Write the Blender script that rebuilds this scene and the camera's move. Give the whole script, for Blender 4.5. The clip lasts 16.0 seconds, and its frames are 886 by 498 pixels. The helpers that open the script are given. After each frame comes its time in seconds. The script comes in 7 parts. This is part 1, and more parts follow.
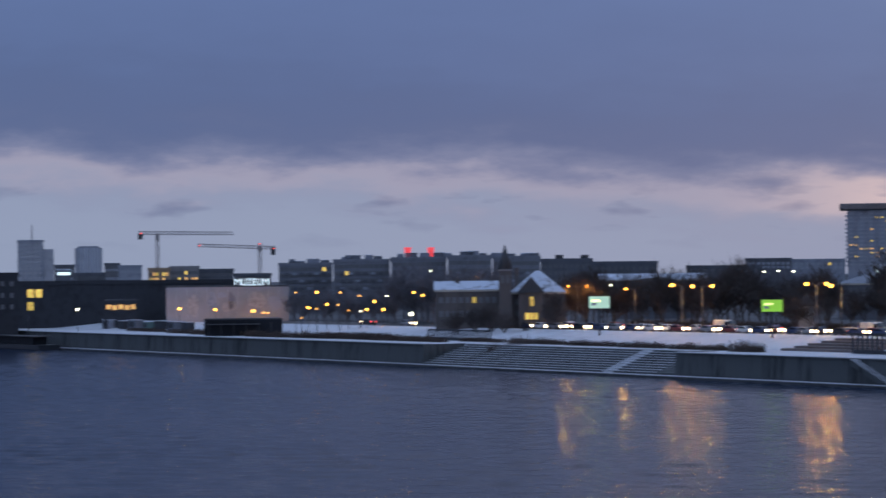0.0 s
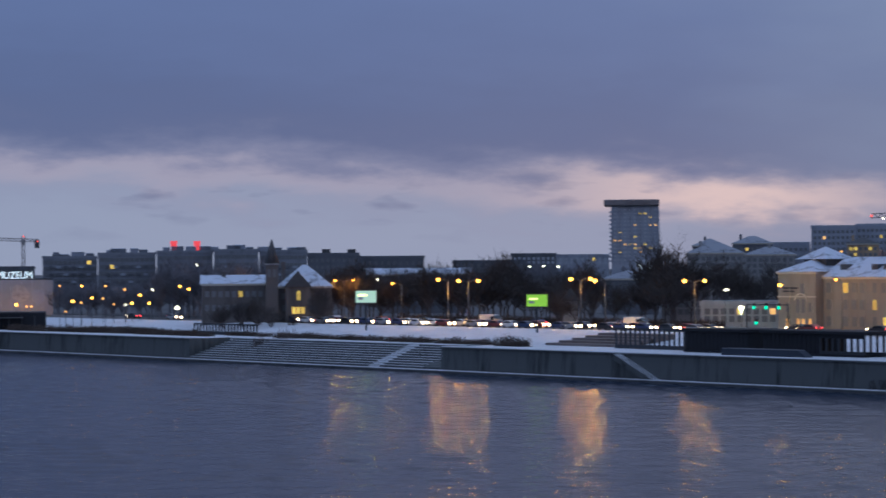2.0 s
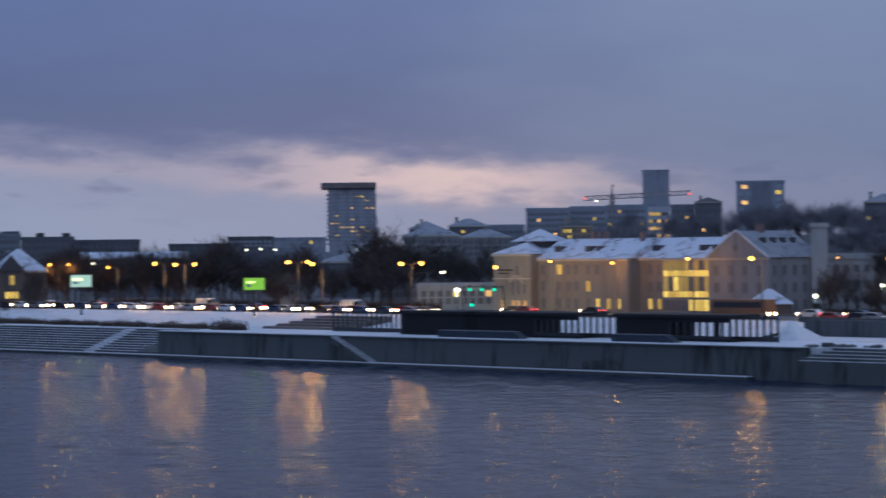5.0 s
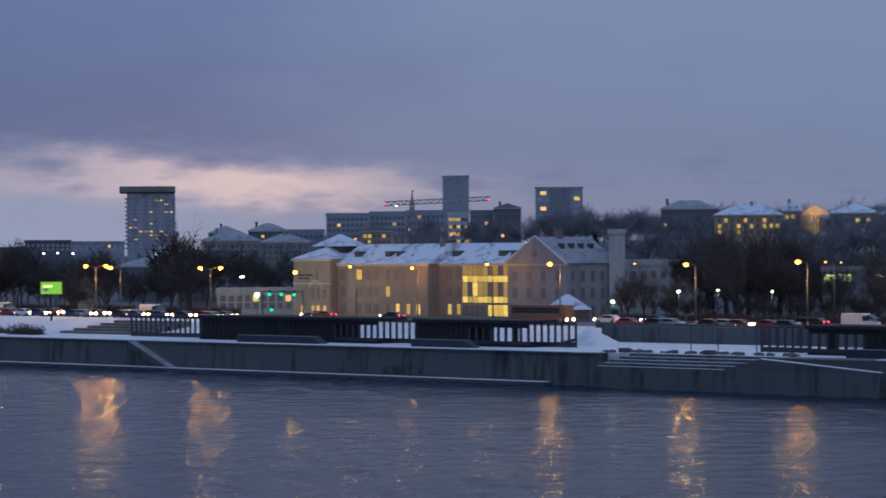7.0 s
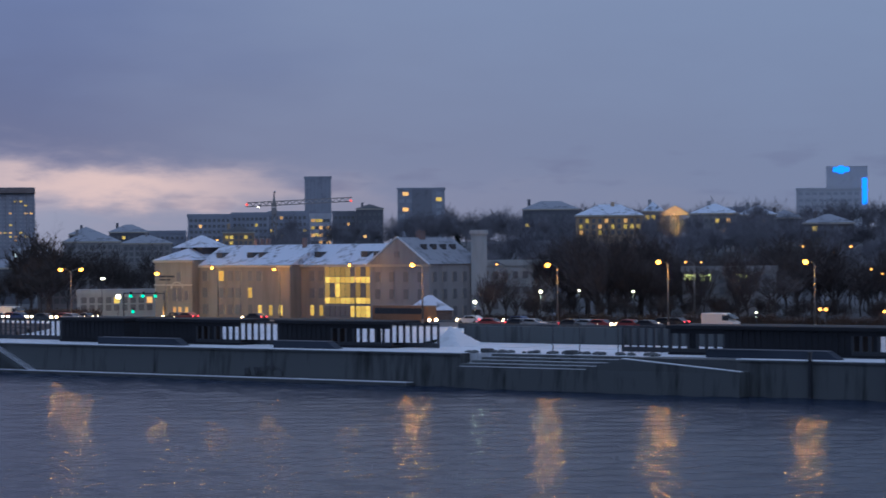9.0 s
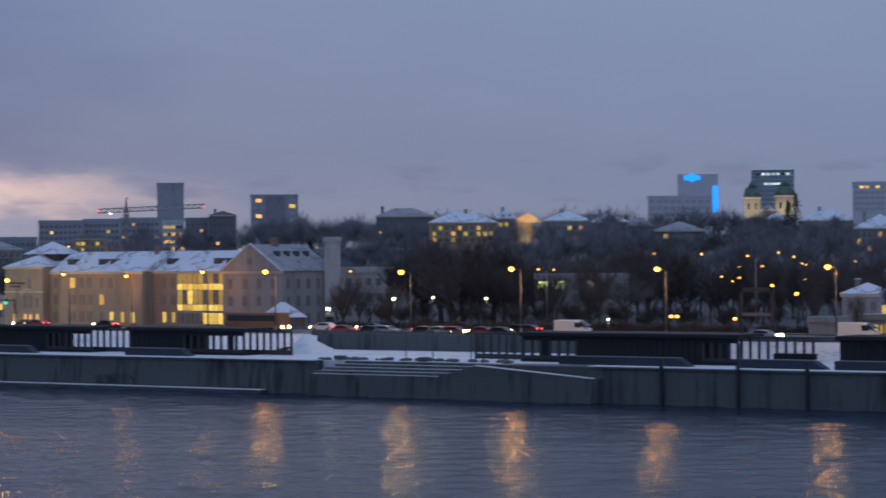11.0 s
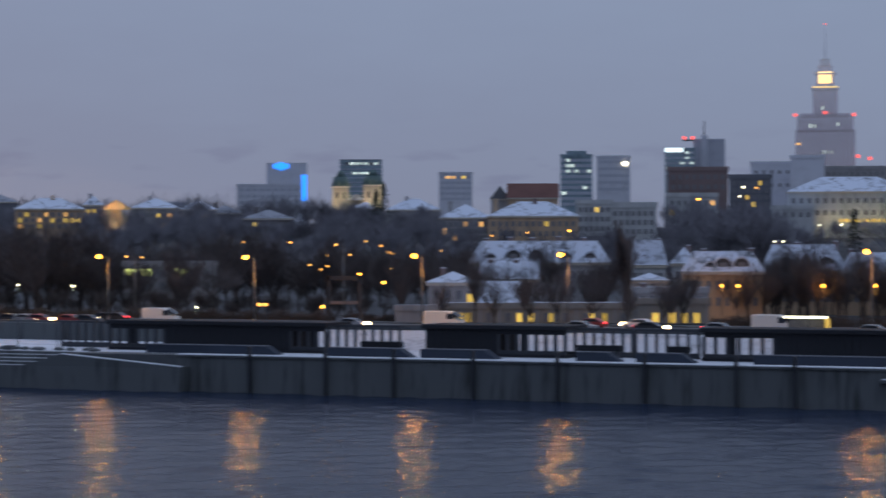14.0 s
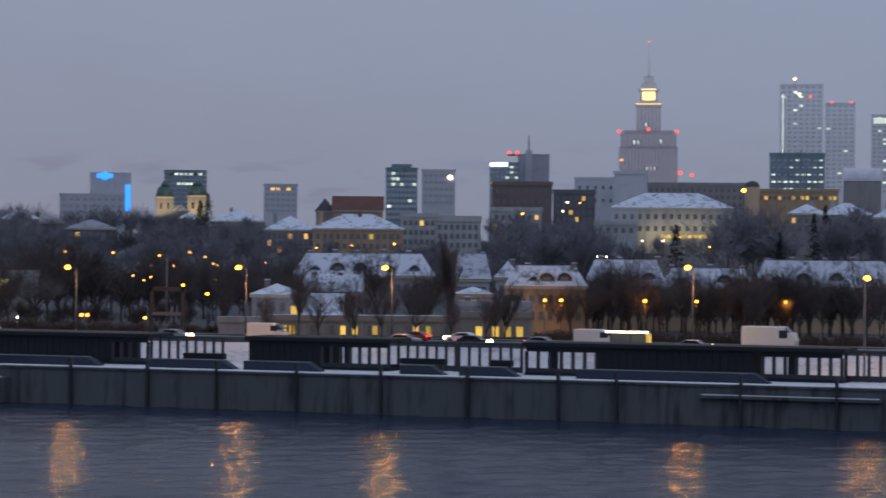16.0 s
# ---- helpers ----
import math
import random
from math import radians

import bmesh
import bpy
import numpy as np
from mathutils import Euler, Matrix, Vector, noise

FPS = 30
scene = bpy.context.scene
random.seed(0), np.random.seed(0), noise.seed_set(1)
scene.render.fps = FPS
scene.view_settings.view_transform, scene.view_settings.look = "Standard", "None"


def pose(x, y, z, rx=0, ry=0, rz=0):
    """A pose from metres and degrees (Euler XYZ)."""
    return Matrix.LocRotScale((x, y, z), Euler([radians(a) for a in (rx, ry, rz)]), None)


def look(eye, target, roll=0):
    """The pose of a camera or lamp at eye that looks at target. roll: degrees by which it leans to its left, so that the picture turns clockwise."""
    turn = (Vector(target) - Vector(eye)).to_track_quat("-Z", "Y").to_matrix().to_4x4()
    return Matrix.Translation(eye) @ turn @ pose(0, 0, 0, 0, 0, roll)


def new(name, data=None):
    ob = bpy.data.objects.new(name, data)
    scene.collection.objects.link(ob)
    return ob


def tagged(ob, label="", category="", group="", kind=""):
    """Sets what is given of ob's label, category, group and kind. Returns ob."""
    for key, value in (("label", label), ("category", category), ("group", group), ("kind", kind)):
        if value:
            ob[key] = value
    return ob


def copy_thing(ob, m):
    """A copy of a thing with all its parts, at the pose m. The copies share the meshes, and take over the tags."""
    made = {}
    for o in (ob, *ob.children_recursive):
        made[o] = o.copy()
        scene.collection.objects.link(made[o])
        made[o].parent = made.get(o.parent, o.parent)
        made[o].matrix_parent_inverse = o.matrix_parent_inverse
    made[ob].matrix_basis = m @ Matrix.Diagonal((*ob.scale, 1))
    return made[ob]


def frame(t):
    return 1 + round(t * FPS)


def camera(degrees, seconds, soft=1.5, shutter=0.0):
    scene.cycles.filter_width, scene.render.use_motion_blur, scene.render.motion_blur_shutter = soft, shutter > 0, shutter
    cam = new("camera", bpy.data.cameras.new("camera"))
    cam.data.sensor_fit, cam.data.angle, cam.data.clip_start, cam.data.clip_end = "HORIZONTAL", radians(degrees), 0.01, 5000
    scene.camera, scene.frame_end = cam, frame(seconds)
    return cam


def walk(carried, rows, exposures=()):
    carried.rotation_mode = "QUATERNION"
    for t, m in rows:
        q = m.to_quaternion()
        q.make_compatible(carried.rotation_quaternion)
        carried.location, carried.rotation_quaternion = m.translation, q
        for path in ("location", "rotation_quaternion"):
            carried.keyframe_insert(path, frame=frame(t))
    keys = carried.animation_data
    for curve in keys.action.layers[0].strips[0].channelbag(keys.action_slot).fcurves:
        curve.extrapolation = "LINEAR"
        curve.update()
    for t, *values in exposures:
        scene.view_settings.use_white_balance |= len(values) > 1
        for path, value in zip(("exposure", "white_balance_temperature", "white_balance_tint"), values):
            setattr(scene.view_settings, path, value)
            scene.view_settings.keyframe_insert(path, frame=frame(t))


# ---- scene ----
cam = camera(20.2, 16.0, soft=1.6, shutter=0.7)
HEIGHT = 18.0  # the bridge deck over the water
ROWS = [
    (0.0, 90.659, 0.575, 57.941),
    (0.5, 90.667, 0.421, 56.497),
    (1.0, 90.627, 0.312, 55.331),
    (1.5, 90.578, 0.31, 53.859),
    (2.0, 90.483, 0.365, 52.573),
    (2.5, 90.362, 0.193, 51.725),
    (3.0, 90.263, 0.229, 50.972),
    (3.5, 90.167, 0.302, 50.171),
    (4.0, 90.083, 0.337, 49.206),
    (4.5, 90.041, 0.295, 47.883),
    (5.0, 90.039, 0.601, 46.064),
    (7.5, 90.123, 0.346, 40.754),
    (8.0, 90.109, 0.474, 40.015),
    (8.5, 90.101, 0.49, 39.099),
    (11.0, 90.246, 0.424, 34.911),
    (11.5, 90.276, 0.445, 33.448),
    (12.0, 90.245, 0.923, 31.745),
    (12.5, 90.142, 0.504, 30.6),
    (13.0, 90.052, 0.516, 28.961),
    (13.5, 89.969, 0.17, 27.34),
    (14.0, 89.929, 0.076, 25.458),
    (14.5, 89.976, 0.026, 23.649),
    (15.0, 90.071, -0.468, 22.896),
    (15.5, 90.135, -0.735, 22.38),
    (16.0, 90.235, -0.497, 21.417),
]
walk(cam, [(t, pose(0, 0, HEIGHT, rx, ry, rz)) for t, rx, ry, rz in ROWS],
     [(0, -0.02, 5950, 9), (5, -0.06, 5800, 8), (8.5, -0.02, 5850, 8), (12, 0.08, 6350, 9), (14, 0.12, 6650, 9), (16, 0.2, 7200, 10)])

# ---- sky and light: a winter dusk under a cloud deck ----
world = bpy.data.worlds.new("dusk")
scene.world = world
world.use_nodes = True
nt = world.node_tree
nt.nodes.clear()


def wn(kind):
    return nt.nodes.new(kind)


def wmath(op, a, b=None, c=None):
    nd = wn("ShaderNodeMath")
    nd.operation = op
    for i, v in enumerate((a, b, c)):
        if v is None:
            continue
        if isinstance(v, (int, float)):
            nd.inputs[i].default_value = v
        else:
            nt.links.new(v, nd.inputs[i])
    return nd.outputs[0]


def wramp(fac, stops, interp="B_SPLINE"):
    nd = wn("ShaderNodeValToRGB")
    nd.color_ramp.interpolation = interp
    el = nd.color_ramp.elements
    while len(el) < len(stops):
        el.new(0.5)
    for e, (p, c) in zip(el, stops):
        e.position, e.color = p, (*c, 1)
    nt.links.new(fac, nd.inputs[0])
    return nd.outputs[0]


def wmix(fac, a, b, kind="MIX"):
    nd = wn("ShaderNodeMix")
    nd.data_type, nd.blend_type = "RGBA", kind
    for sock, v in ((nd.inputs[0], fac), (nd.inputs[6], a), (nd.inputs[7], b)):
        if isinstance(v, (int, float)):
            sock.default_value = v
        elif isinstance(v, tuple):
            sock.default_value = (*v, 1)
        else:
            nt.links.new(v, sock)
    return nd.outputs[2]


tc = wn("ShaderNodeTexCoord")
sep = wn("ShaderNodeSeparateXYZ")
nt.links.new(tc.outputs["Generated"], sep.inputs[0])
bearing = wmath("MULTIPLY", wmath("ARCTAN2", sep.outputs[0], sep.outputs[1]), 57.2958)
elev = wmath("MULTIPLY", wmath("ARCSINE", sep.outputs[2]), 57.2958)


def cloud(sx, sy, scale, detail, rough, dx=0.0):
    co = wn("ShaderNodeCombineXYZ")
    nt.links.new(wmath("MULTIPLY_ADD", bearing, sx, dx), co.inputs[0])
    nt.links.new(wmath("MULTIPLY", elev, sy), co.inputs[1])
    nz = wn("ShaderNodeTexNoise")
    nz.inputs["Scale"].default_value, nz.inputs["Detail"].default_value, nz.inputs["Roughness"].default_value = scale, detail, rough
    nt.links.new(co.outputs[0], nz.inputs["Vector"])
    return nz.outputs["Fac"]


broad = cloud(0.16, 0.5, 1.0, 3, 0.5)
puffs = cloud(0.5, 1.5, 1.0, 5, 0.55, 7.0)
# the ragged lower edge of the deck, sinking towards the north
edge = wmath("ADD", wmath("MULTIPLY_ADD", wmath("ADD", bearing, 55.0), 0.045, elev), wmath("ADD", wmath("MULTIPLY", wmath("SUBTRACT", broad, 0.5), 1.3), wmath("MULTIPLY", wmath("SUBTRACT", puffs, 0.5), 1.5)))
lit = wramp(wmath("DIVIDE", edge, 8.0), [(0.0, (0.30, 0.34, 0.45)), (0.14, (0.31, 0.345, 0.455)), (0.2, (0.27, 0.30, 0.415)), (0.262, (0.42, 0.375, 0.45)), (0.31, (0.19, 0.215, 0.34)), (0.385, (0.098, 0.133, 0.255)), (0.6, (0.115, 0.16, 0.305)), (1.0, (0.137, 0.192, 0.37))])
plain = wramp(wmath("DIVIDE", edge, 8.0), [(0.0, (0.182, 0.208, 0.30)), (0.3, (0.19, 0.225, 0.335)), (1.0, (0.235, 0.295, 0.435))])
side = wramp(wmath("DIVIDE", wmath("ADD", wmath("ADD", bearing, 68.0), wmath("MULTIPLY", wmath("SUBTRACT", broad, 0.5), 8.0)), 60.0), [(0.34, (0, 0, 0)), (0.46, (1, 1, 1))])
low = wmix(side, lit, plain)
# where the gap in the clouds glows
glow = wmath("MULTIPLY", wmath("POWER", 2.718, wmath("MULTIPLY", wmath("POWER", wmath("DIVIDE", wmath("ADD", bearing, 46.0), 3.6), 2.0), -1.0)), wmath("POWER", 2.718, wmath("MULTIPLY", wmath("POWER", wmath("DIVIDE", wmath("SUBTRACT", edge, 1.98), 0.42), 2.0), -1.0)))
low = wmix(wmath("MULTIPLY", glow, 0.95), low, (0.74, 0.54, 0.50))
scraps = cloud(0.55, 2.1, 1.0, 3, 0.45, 31.0)
in_band = wmath("POWER", 2.718, wmath("MULTIPLY", wmath("POWER", wmath("DIVIDE", wmath("SUBTRACT", elev, 1.7), 0.75), 2.0), -1.0))
scrap = wmath("MULTIPLY", wmath("SMOOTH_MIN", wmath("MAXIMUM", wmath("MULTIPLY", wmath("SUBTRACT", scraps, 0.56), 7.0), 0.0), 1.0, 0.2), in_band)
low = wmix(wmath("MULTIPLY", scrap, 0.6), low, (0.15, 0.175, 0.285))
# the deck grows brighter towards the zenith
high = wmix(wmath("SMOOTH_MIN", wmath("MULTIPLY", wmath("MAXIMUM", wmath("SUBTRACT", elev, 9.0), 0.0), 0.022), 1.0, 0.2), low, (0.35, 0.44, 0.65))
sky = wn("ShaderNodeTexSky")
sky.sky_type, sky.sun_disc, sky.sun_elevation, sky.sun_rotation = "NISHITA", False, radians(2.0), radians(-47)
skyv = wmix(1.0, sky.outputs[0], (0.08, 0.08, 0.08), "MULTIPLY")
final = wmix(0.985, skyv, high)
bgn = wn("ShaderNodeBackground")
bgn.inputs["Strength"].default_value = 1.0
nt.links.new(final, bgn.inputs[0])
nt.links.new(bgn.outputs[0], wn("ShaderNodeOutputWorld").inputs[0])

sun = new("sun", bpy.data.lights.new("sun", "SUN"))
sun.data.energy, sun.data.angle, sun.data.color = 0.06, radians(40), (1.0, 0.86, 0.84)
sun.matrix_world = look((-140, 130, 90), (0, 0, 0))


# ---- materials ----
def add_haze_fade(t, bs):
    """Distance haze put into alpha: things fade beyond 850 m and up in the cloud base."""
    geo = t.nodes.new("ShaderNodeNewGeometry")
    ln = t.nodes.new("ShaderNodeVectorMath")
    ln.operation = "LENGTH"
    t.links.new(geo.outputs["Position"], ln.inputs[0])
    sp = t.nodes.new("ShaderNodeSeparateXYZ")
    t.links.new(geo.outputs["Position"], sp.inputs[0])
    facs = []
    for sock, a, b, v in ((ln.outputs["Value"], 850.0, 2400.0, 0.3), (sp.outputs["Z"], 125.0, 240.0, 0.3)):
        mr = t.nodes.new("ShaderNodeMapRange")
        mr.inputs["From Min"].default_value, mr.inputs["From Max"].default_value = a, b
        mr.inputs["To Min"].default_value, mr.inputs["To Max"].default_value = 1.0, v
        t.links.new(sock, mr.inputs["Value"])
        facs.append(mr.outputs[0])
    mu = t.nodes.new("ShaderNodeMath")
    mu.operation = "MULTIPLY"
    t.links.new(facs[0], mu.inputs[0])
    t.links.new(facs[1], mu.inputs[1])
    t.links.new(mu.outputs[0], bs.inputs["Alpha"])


def mat(name, col, rough=0.8, metal=0.0, var=0.25, fine=6.0, coarse=0.15, bump=0.0, tint=None, rnd=0.0, streak=False, haze_alpha=False):
    """A surface with variation at two scales; tint is the second colour; rnd varies it from piece to piece."""
    m = bpy.data.materials.new(name)
    m.use_nodes = True
    t = m.node_tree
    bs = t.nodes["Principled BSDF"]
    bs.inputs["Roughness"].default_value, bs.inputs["Metallic"].default_value = rough, metal
    geo = t.nodes.new("ShaderNodeTexCoord")
    mp = t.nodes.new("ShaderNodeMapping")
    mp.inputs["Scale"].default_value = (1, 1, 0.12) if streak else (1, 1, 1)
    t.links.new(geo.outputs["Object"], mp.inputs[0])
    n1, n2 = t.nodes.new("ShaderNodeTexNoise"), t.nodes.new("ShaderNodeTexNoise")
    n1.inputs["Scale"].default_value, n1.inputs["Detail"].default_value = fine, 4
    n2.inputs["Scale"].default_value, n2.inputs["Detail"].default_value = coarse, 5
    t.links.new(mp.outputs[0], n1.inputs[0])
    t.links.new(mp.outputs[0], n2.inputs[0])
    add = t.nodes.new("ShaderNodeMath")
    add.operation = "ADD"
    t.links.new(n1.outputs[0], add.inputs[0])
    t.links.new(n2.outputs[0], add.inputs[1])
    last = add.outputs[0]
    if rnd:
        oi = t.nodes.new("ShaderNodeObjectInfo")
        ma = t.nodes.new("ShaderNodeMath")
        ma.operation, ma.inputs[1].default_value = "MULTIPLY_ADD", rnd
        t.links.new(oi.outputs["Random"], ma.inputs[0])
        t.links.new(last, ma.inputs[2])
        last = ma.outputs[0]
    rp = t.nodes.new("ShaderNodeValToRGB")
    e = rp.color_ramp.elements
    lo = tuple(c * (1 - var) for c in col)
    hi = tint or tuple(min(1, c * (1 + var)) for c in col)
    e[0].position, e[0].color = 0.7, (*lo, 1)
    e[1].position, e[1].color = 1.3 + rnd * 0.5, (*hi, 1)
    t.links.new(last, rp.inputs[0])
    t.links.new(rp.outputs[0], bs.inputs["Base Color"])
    if bump:
        b = t.nodes.new("ShaderNodeBump")
        b.inputs["Strength"].default_value, b.inputs["Distance"].default_value = bump, 0.05
        t.links.new(n1.outputs[0], b.inputs["Height"])
        t.links.new(b.outputs[0], bs.inputs["Normal"])
    # the haze over far things goes into the surface as transparency
    if haze_alpha:
        add_haze_fade(t, bs)
    return m


def glow_mat(name, col, strength):
    m = bpy.data.materials.new(name)
    m.use_nodes = True
    bs = m.node_tree.nodes["Principled BSDF"]
    bs.inputs["Base Color"].default_value = (*[min(1, c * 0.6) for c in col], 1)
    bs.inputs["Emission Color"].default_value, bs.inputs["Emission Strength"].default_value = (*col, 1), strength
    return m


def lit_mat(name, col, strength):
    """A lit room behind a pane: brightness varies over each window and from one to the next."""
    m = glow_mat(name, col, strength)
    t = m.node_tree
    bs = t.nodes["Principled BSDF"]
    oi, tcn, nz = t.nodes.new("ShaderNodeObjectInfo"), t.nodes.new("ShaderNodeTexCoord"), t.nodes.new("ShaderNodeTexNoise")
    nz.inputs["Scale"].default_value = 1.1
    t.links.new(tcn.outputs["Object"], nz.inputs[0])
    a, b = t.nodes.new("ShaderNodeMath"), t.nodes.new("ShaderNodeMath")
    a.operation, a.inputs[1].default_value, a.inputs[2].default_value = "MULTIPLY_ADD", 0.9, 0.45
    t.links.new(oi.outputs["Random"], a.inputs[0])
    b.operation = "MULTIPLY"
    t.links.new(a.outputs[0], b.inputs[0])
    c = t.nodes.new("ShaderNodeMath")
    c.operation, c.inputs[1].default_value = "MULTIPLY", strength * 2
    t.links.new(nz.outputs[0], c.inputs[0])
    t.links.new(c.outputs[0], b.inputs[1])
    t.links.new(b.outputs[0], bs.inputs["Emission Strength"])
    return m


CONCRETE = mat("weathered_concrete", (0.064, 0.07, 0.073), 0.85, var=0.6, fine=1.1, coarse=0.22, bump=0.3, streak=True)
CONCRETE_DARK = mat("wet_dark_concrete", (0.055, 0.06, 0.064), 0.6, var=0.4, fine=2, coarse=0.2, bump=0.2)
SNOW = mat("trodden_snow", (0.64, 0.66, 0.7), 0.7, var=0.12, fine=0.8, coarse=0.1, bump=0.4)
SNOW_ROOF = mat("thin_roof_snow", (0.38, 0.41, 0.47), 0.75, var=0.7, fine=1.0, coarse=0.3, bump=0.3)
ASPHALT = mat("wet_asphalt", (0.05, 0.05, 0.053), 0.45, var=0.3, fine=3, coarse=0.1)
EARTH = mat("winter_earth_with_leaf_litter", (0.035, 0.032, 0.031), 0.95, var=0.5, fine=0.4, coarse=0.03, tint=(0.11, 0.11, 0.115))
BLACK_CLAD = mat("black_slatted_cladding", (0.01, 0.011, 0.015), 0.85, var=0.3, fine=3)
SNOW_THIN = mat("slate_with_thin_snow", (0.2, 0.21, 0.24), 0.75, var=0.45, fine=0.9, coarse=0.2, bump=0.2)
SLUSH = mat("grey_slushy_snow", (0.42, 0.42, 0.44), 0.8, var=0.3, fine=0.9, coarse=0.15, bump=0.4)
STEEL = mat("dark_painted_steel", (0.035, 0.038, 0.045), 0.5, 0.3, var=0.3, haze_alpha=True)
POLE = mat("galvanised_pole", (0.2, 0.19, 0.18), 0.55, 0.5, var=0.25)
SLATE_BLUE = mat("dark_blue_bench_cladding", (0.018, 0.026, 0.042), 0.7, var=0.3)
BARK = mat("dark_bark", (0.06, 0.05, 0.047), 0.95, var=0.4, fine=3)
TWIG = mat("bare_twigs", (0.095, 0.078, 0.076), 0.95, var=0.4, fine=1.5)
NEEDLE = mat("dark_needles", (0.015, 0.024, 0.02), 0.9, var=0.4)
BUSH = mat("dry_brown_shrub", (0.07, 0.05, 0.04), 0.95, var=0.4)
PLASTER = mat("cream_plaster", (0.275, 0.245, 0.215), 0.85, var=0.16, fine=0.8, coarse=0.12, streak=True, haze_alpha=True)
PLASTER_GREY = mat("grey_plaster", (0.29, 0.28, 0.28), 0.85, var=0.18, fine=0.8, coarse=0.12, streak=True)
PLASTER_PALE = mat("pale_grey_plaster", (0.42, 0.43, 0.43), 0.85, var=0.15, fine=0.8, coarse=0.12, streak=True)
PLASTER_WARM = mat("warm_ochre_plaster", (0.42, 0.30, 0.20), 0.85, var=0.18, fine=0.8, coarse=0.12, streak=True, haze_alpha=True)
TRIM = mat("pale_stone_trim", (0.5, 0.45, 0.38), 0.8, var=0.15)
PANEL_BLUE = mat("blue_grey_panels", (0.33, 0.35, 0.41), 0.7, var=0.2, fine=0.3, coarse=0.05, haze_alpha=True)
# base grey raised so that far blocks look veiled by haze
PANEL_GREY = mat("hazy_grey_panels", (0.6, 0.61, 0.66), 0.7, var=0.1, fine=0.3, coarse=0.05, haze_alpha=True)
PANEL_DARK = mat("dark_grey_panels", (0.12, 0.125, 0.145), 0.6, var=0.25, fine=0.3, coarse=0.05, haze_alpha=True)
GLASS_DIM = mat("dim_window_glass", (0.15, 0.15, 0.16), 0.4, var=0.3)
CHARCOAL = mat("charcoal_cladding", (0.032, 0.033, 0.04), 0.7, var=0.3, fine=0.5, coarse=0.08)
PANEL_MID = mat("dull_grey_panels", (0.21, 0.215, 0.245), 0.7, var=0.25, fine=0.3, coarse=0.05)
PLASTER_DIM = mat("sooty_old_plaster", (0.12, 0.105, 0.1), 0.9, var=0.25, fine=0.8, coarse=0.12, streak=True)
# haze over the far woods put into the colour: paler and bluer than near twigs
TWIG_HAZED = mat("distant_twigs", (0.17, 0.165, 0.185), 0.95, var=0.35, fine=0.3, coarse=0.02)
STONE_ROSE = mat("rosy_grey_stone", (0.46, 0.34, 0.38), 0.8, var=0.12, fine=0.2, coarse=0.05, haze_alpha=True)
GLASS_TEAL = mat("teal_curtain_glass", (0.2, 0.28, 0.32), 0.25, 0.3, var=0.25, fine=0.3, coarse=0.06, haze_alpha=True)
GLASS_DARK = mat("dark_window_glass", (0.03, 0.035, 0.045), 0.15, 0.0, var=0.3, haze_alpha=True)
BRICK = mat("dark_red_brick", (0.19, 0.14, 0.135), 0.9, var=0.25)
TILE_RED = mat("dark_red_roof_tiles", (0.125, 0.055, 0.045), 0.85, var=0.3)
ROOF_DARK = mat("dark_sheet_roof", (0.06, 0.06, 0.065), 0.7, var=0.4)
COPPER = mat("green_copper", (0.09, 0.14, 0.13), 0.7, var=0.25)
WHITE_PANEL = mat("white_facade_panel", (0.4, 0.385, 0.41), 0.8, var=0.08, fine=0.3, coarse=0.06)
# pane colour paled to carry the haze in front of distant windows
GLASS_HAZED = mat("dull_far_glass", (0.42, 0.44, 0.5), 0.4, var=0.2, haze_alpha=True)
FRAME_WHITE = mat("painted_window_frame", (0.34, 0.32, 0.3), 0.6, var=0.1, haze_alpha=True)
# crane grey lightened in the colour for the haze before the distant lattices
CRANE_GREY = mat("crane_lattice_paint", (0.3, 0.27, 0.26), 0.6, 0.2)
WOOD = mat("weathered_brown_timber", (0.16, 0.13, 0.12), 0.85, var=0.3, fine=3)
RUBBER = mat("tyre_rubber", (0.02, 0.02, 0.02), 0.9)
TRAFFIC_BOX = mat("black_signal_housing", (0.02, 0.02, 0.02), 0.6)
SODIUM = glow_mat("sodium_lamp", (1.0, 0.40, 0.04), 9.0)
LAMP_WHITE = glow_mat("cool_white_lamp", (1.0, 0.9, 0.62), 5)
LAMP_SMALL = glow_mat("small_amber_lamp", (1.0, 0.42, 0.08), 3)
RED_LAMP = glow_mat("red_warning_lamp", (1.0, 0.1, 0.08), 1.6)
RED_GLOW = glow_mat("red_lit_plastic", (1.0, 0.08, 0.09), 0.8)
HEADLIGHT = glow_mat("headlight", (1.0, 0.66, 0.36), 14)
TAILLIGHT = glow_mat("tail_light", (1.0, 0.05, 0.06), 5)
SIGNAL_GREEN = glow_mat("green_signal", (0.02, 0.8, 0.45), 1.2)
LIT_WARM = lit_mat("lit_room_warm", (1.0, 0.52, 0.16), 0.85)
LIT_YELLOW = lit_mat("lit_room_yellow", (1.0, 0.66, 0.13), 0.72)
LIT_STAIR = lit_mat("dimly_lit_stair", (1.0, 0.7, 0.2), 0.15)
LIT_COOL = lit_mat("lit_room_cool", (0.8, 0.95, 0.88), 0.8)
LIT_GREEN = lit_mat("lit_room_green", (0.9, 1.0, 0.3), 2.0)
LANTERN = lit_mat("floodlit_lantern_stone", (1.0, 0.70, 0.30), 1.7)
SIGN_BLUE = glow_mat("blue_neon", (0.02, 0.25, 1.0), 1.6)
SIGN_WHITE = glow_mat("white_lit_letters", (0.8, 0.95, 1.0), 1.3)
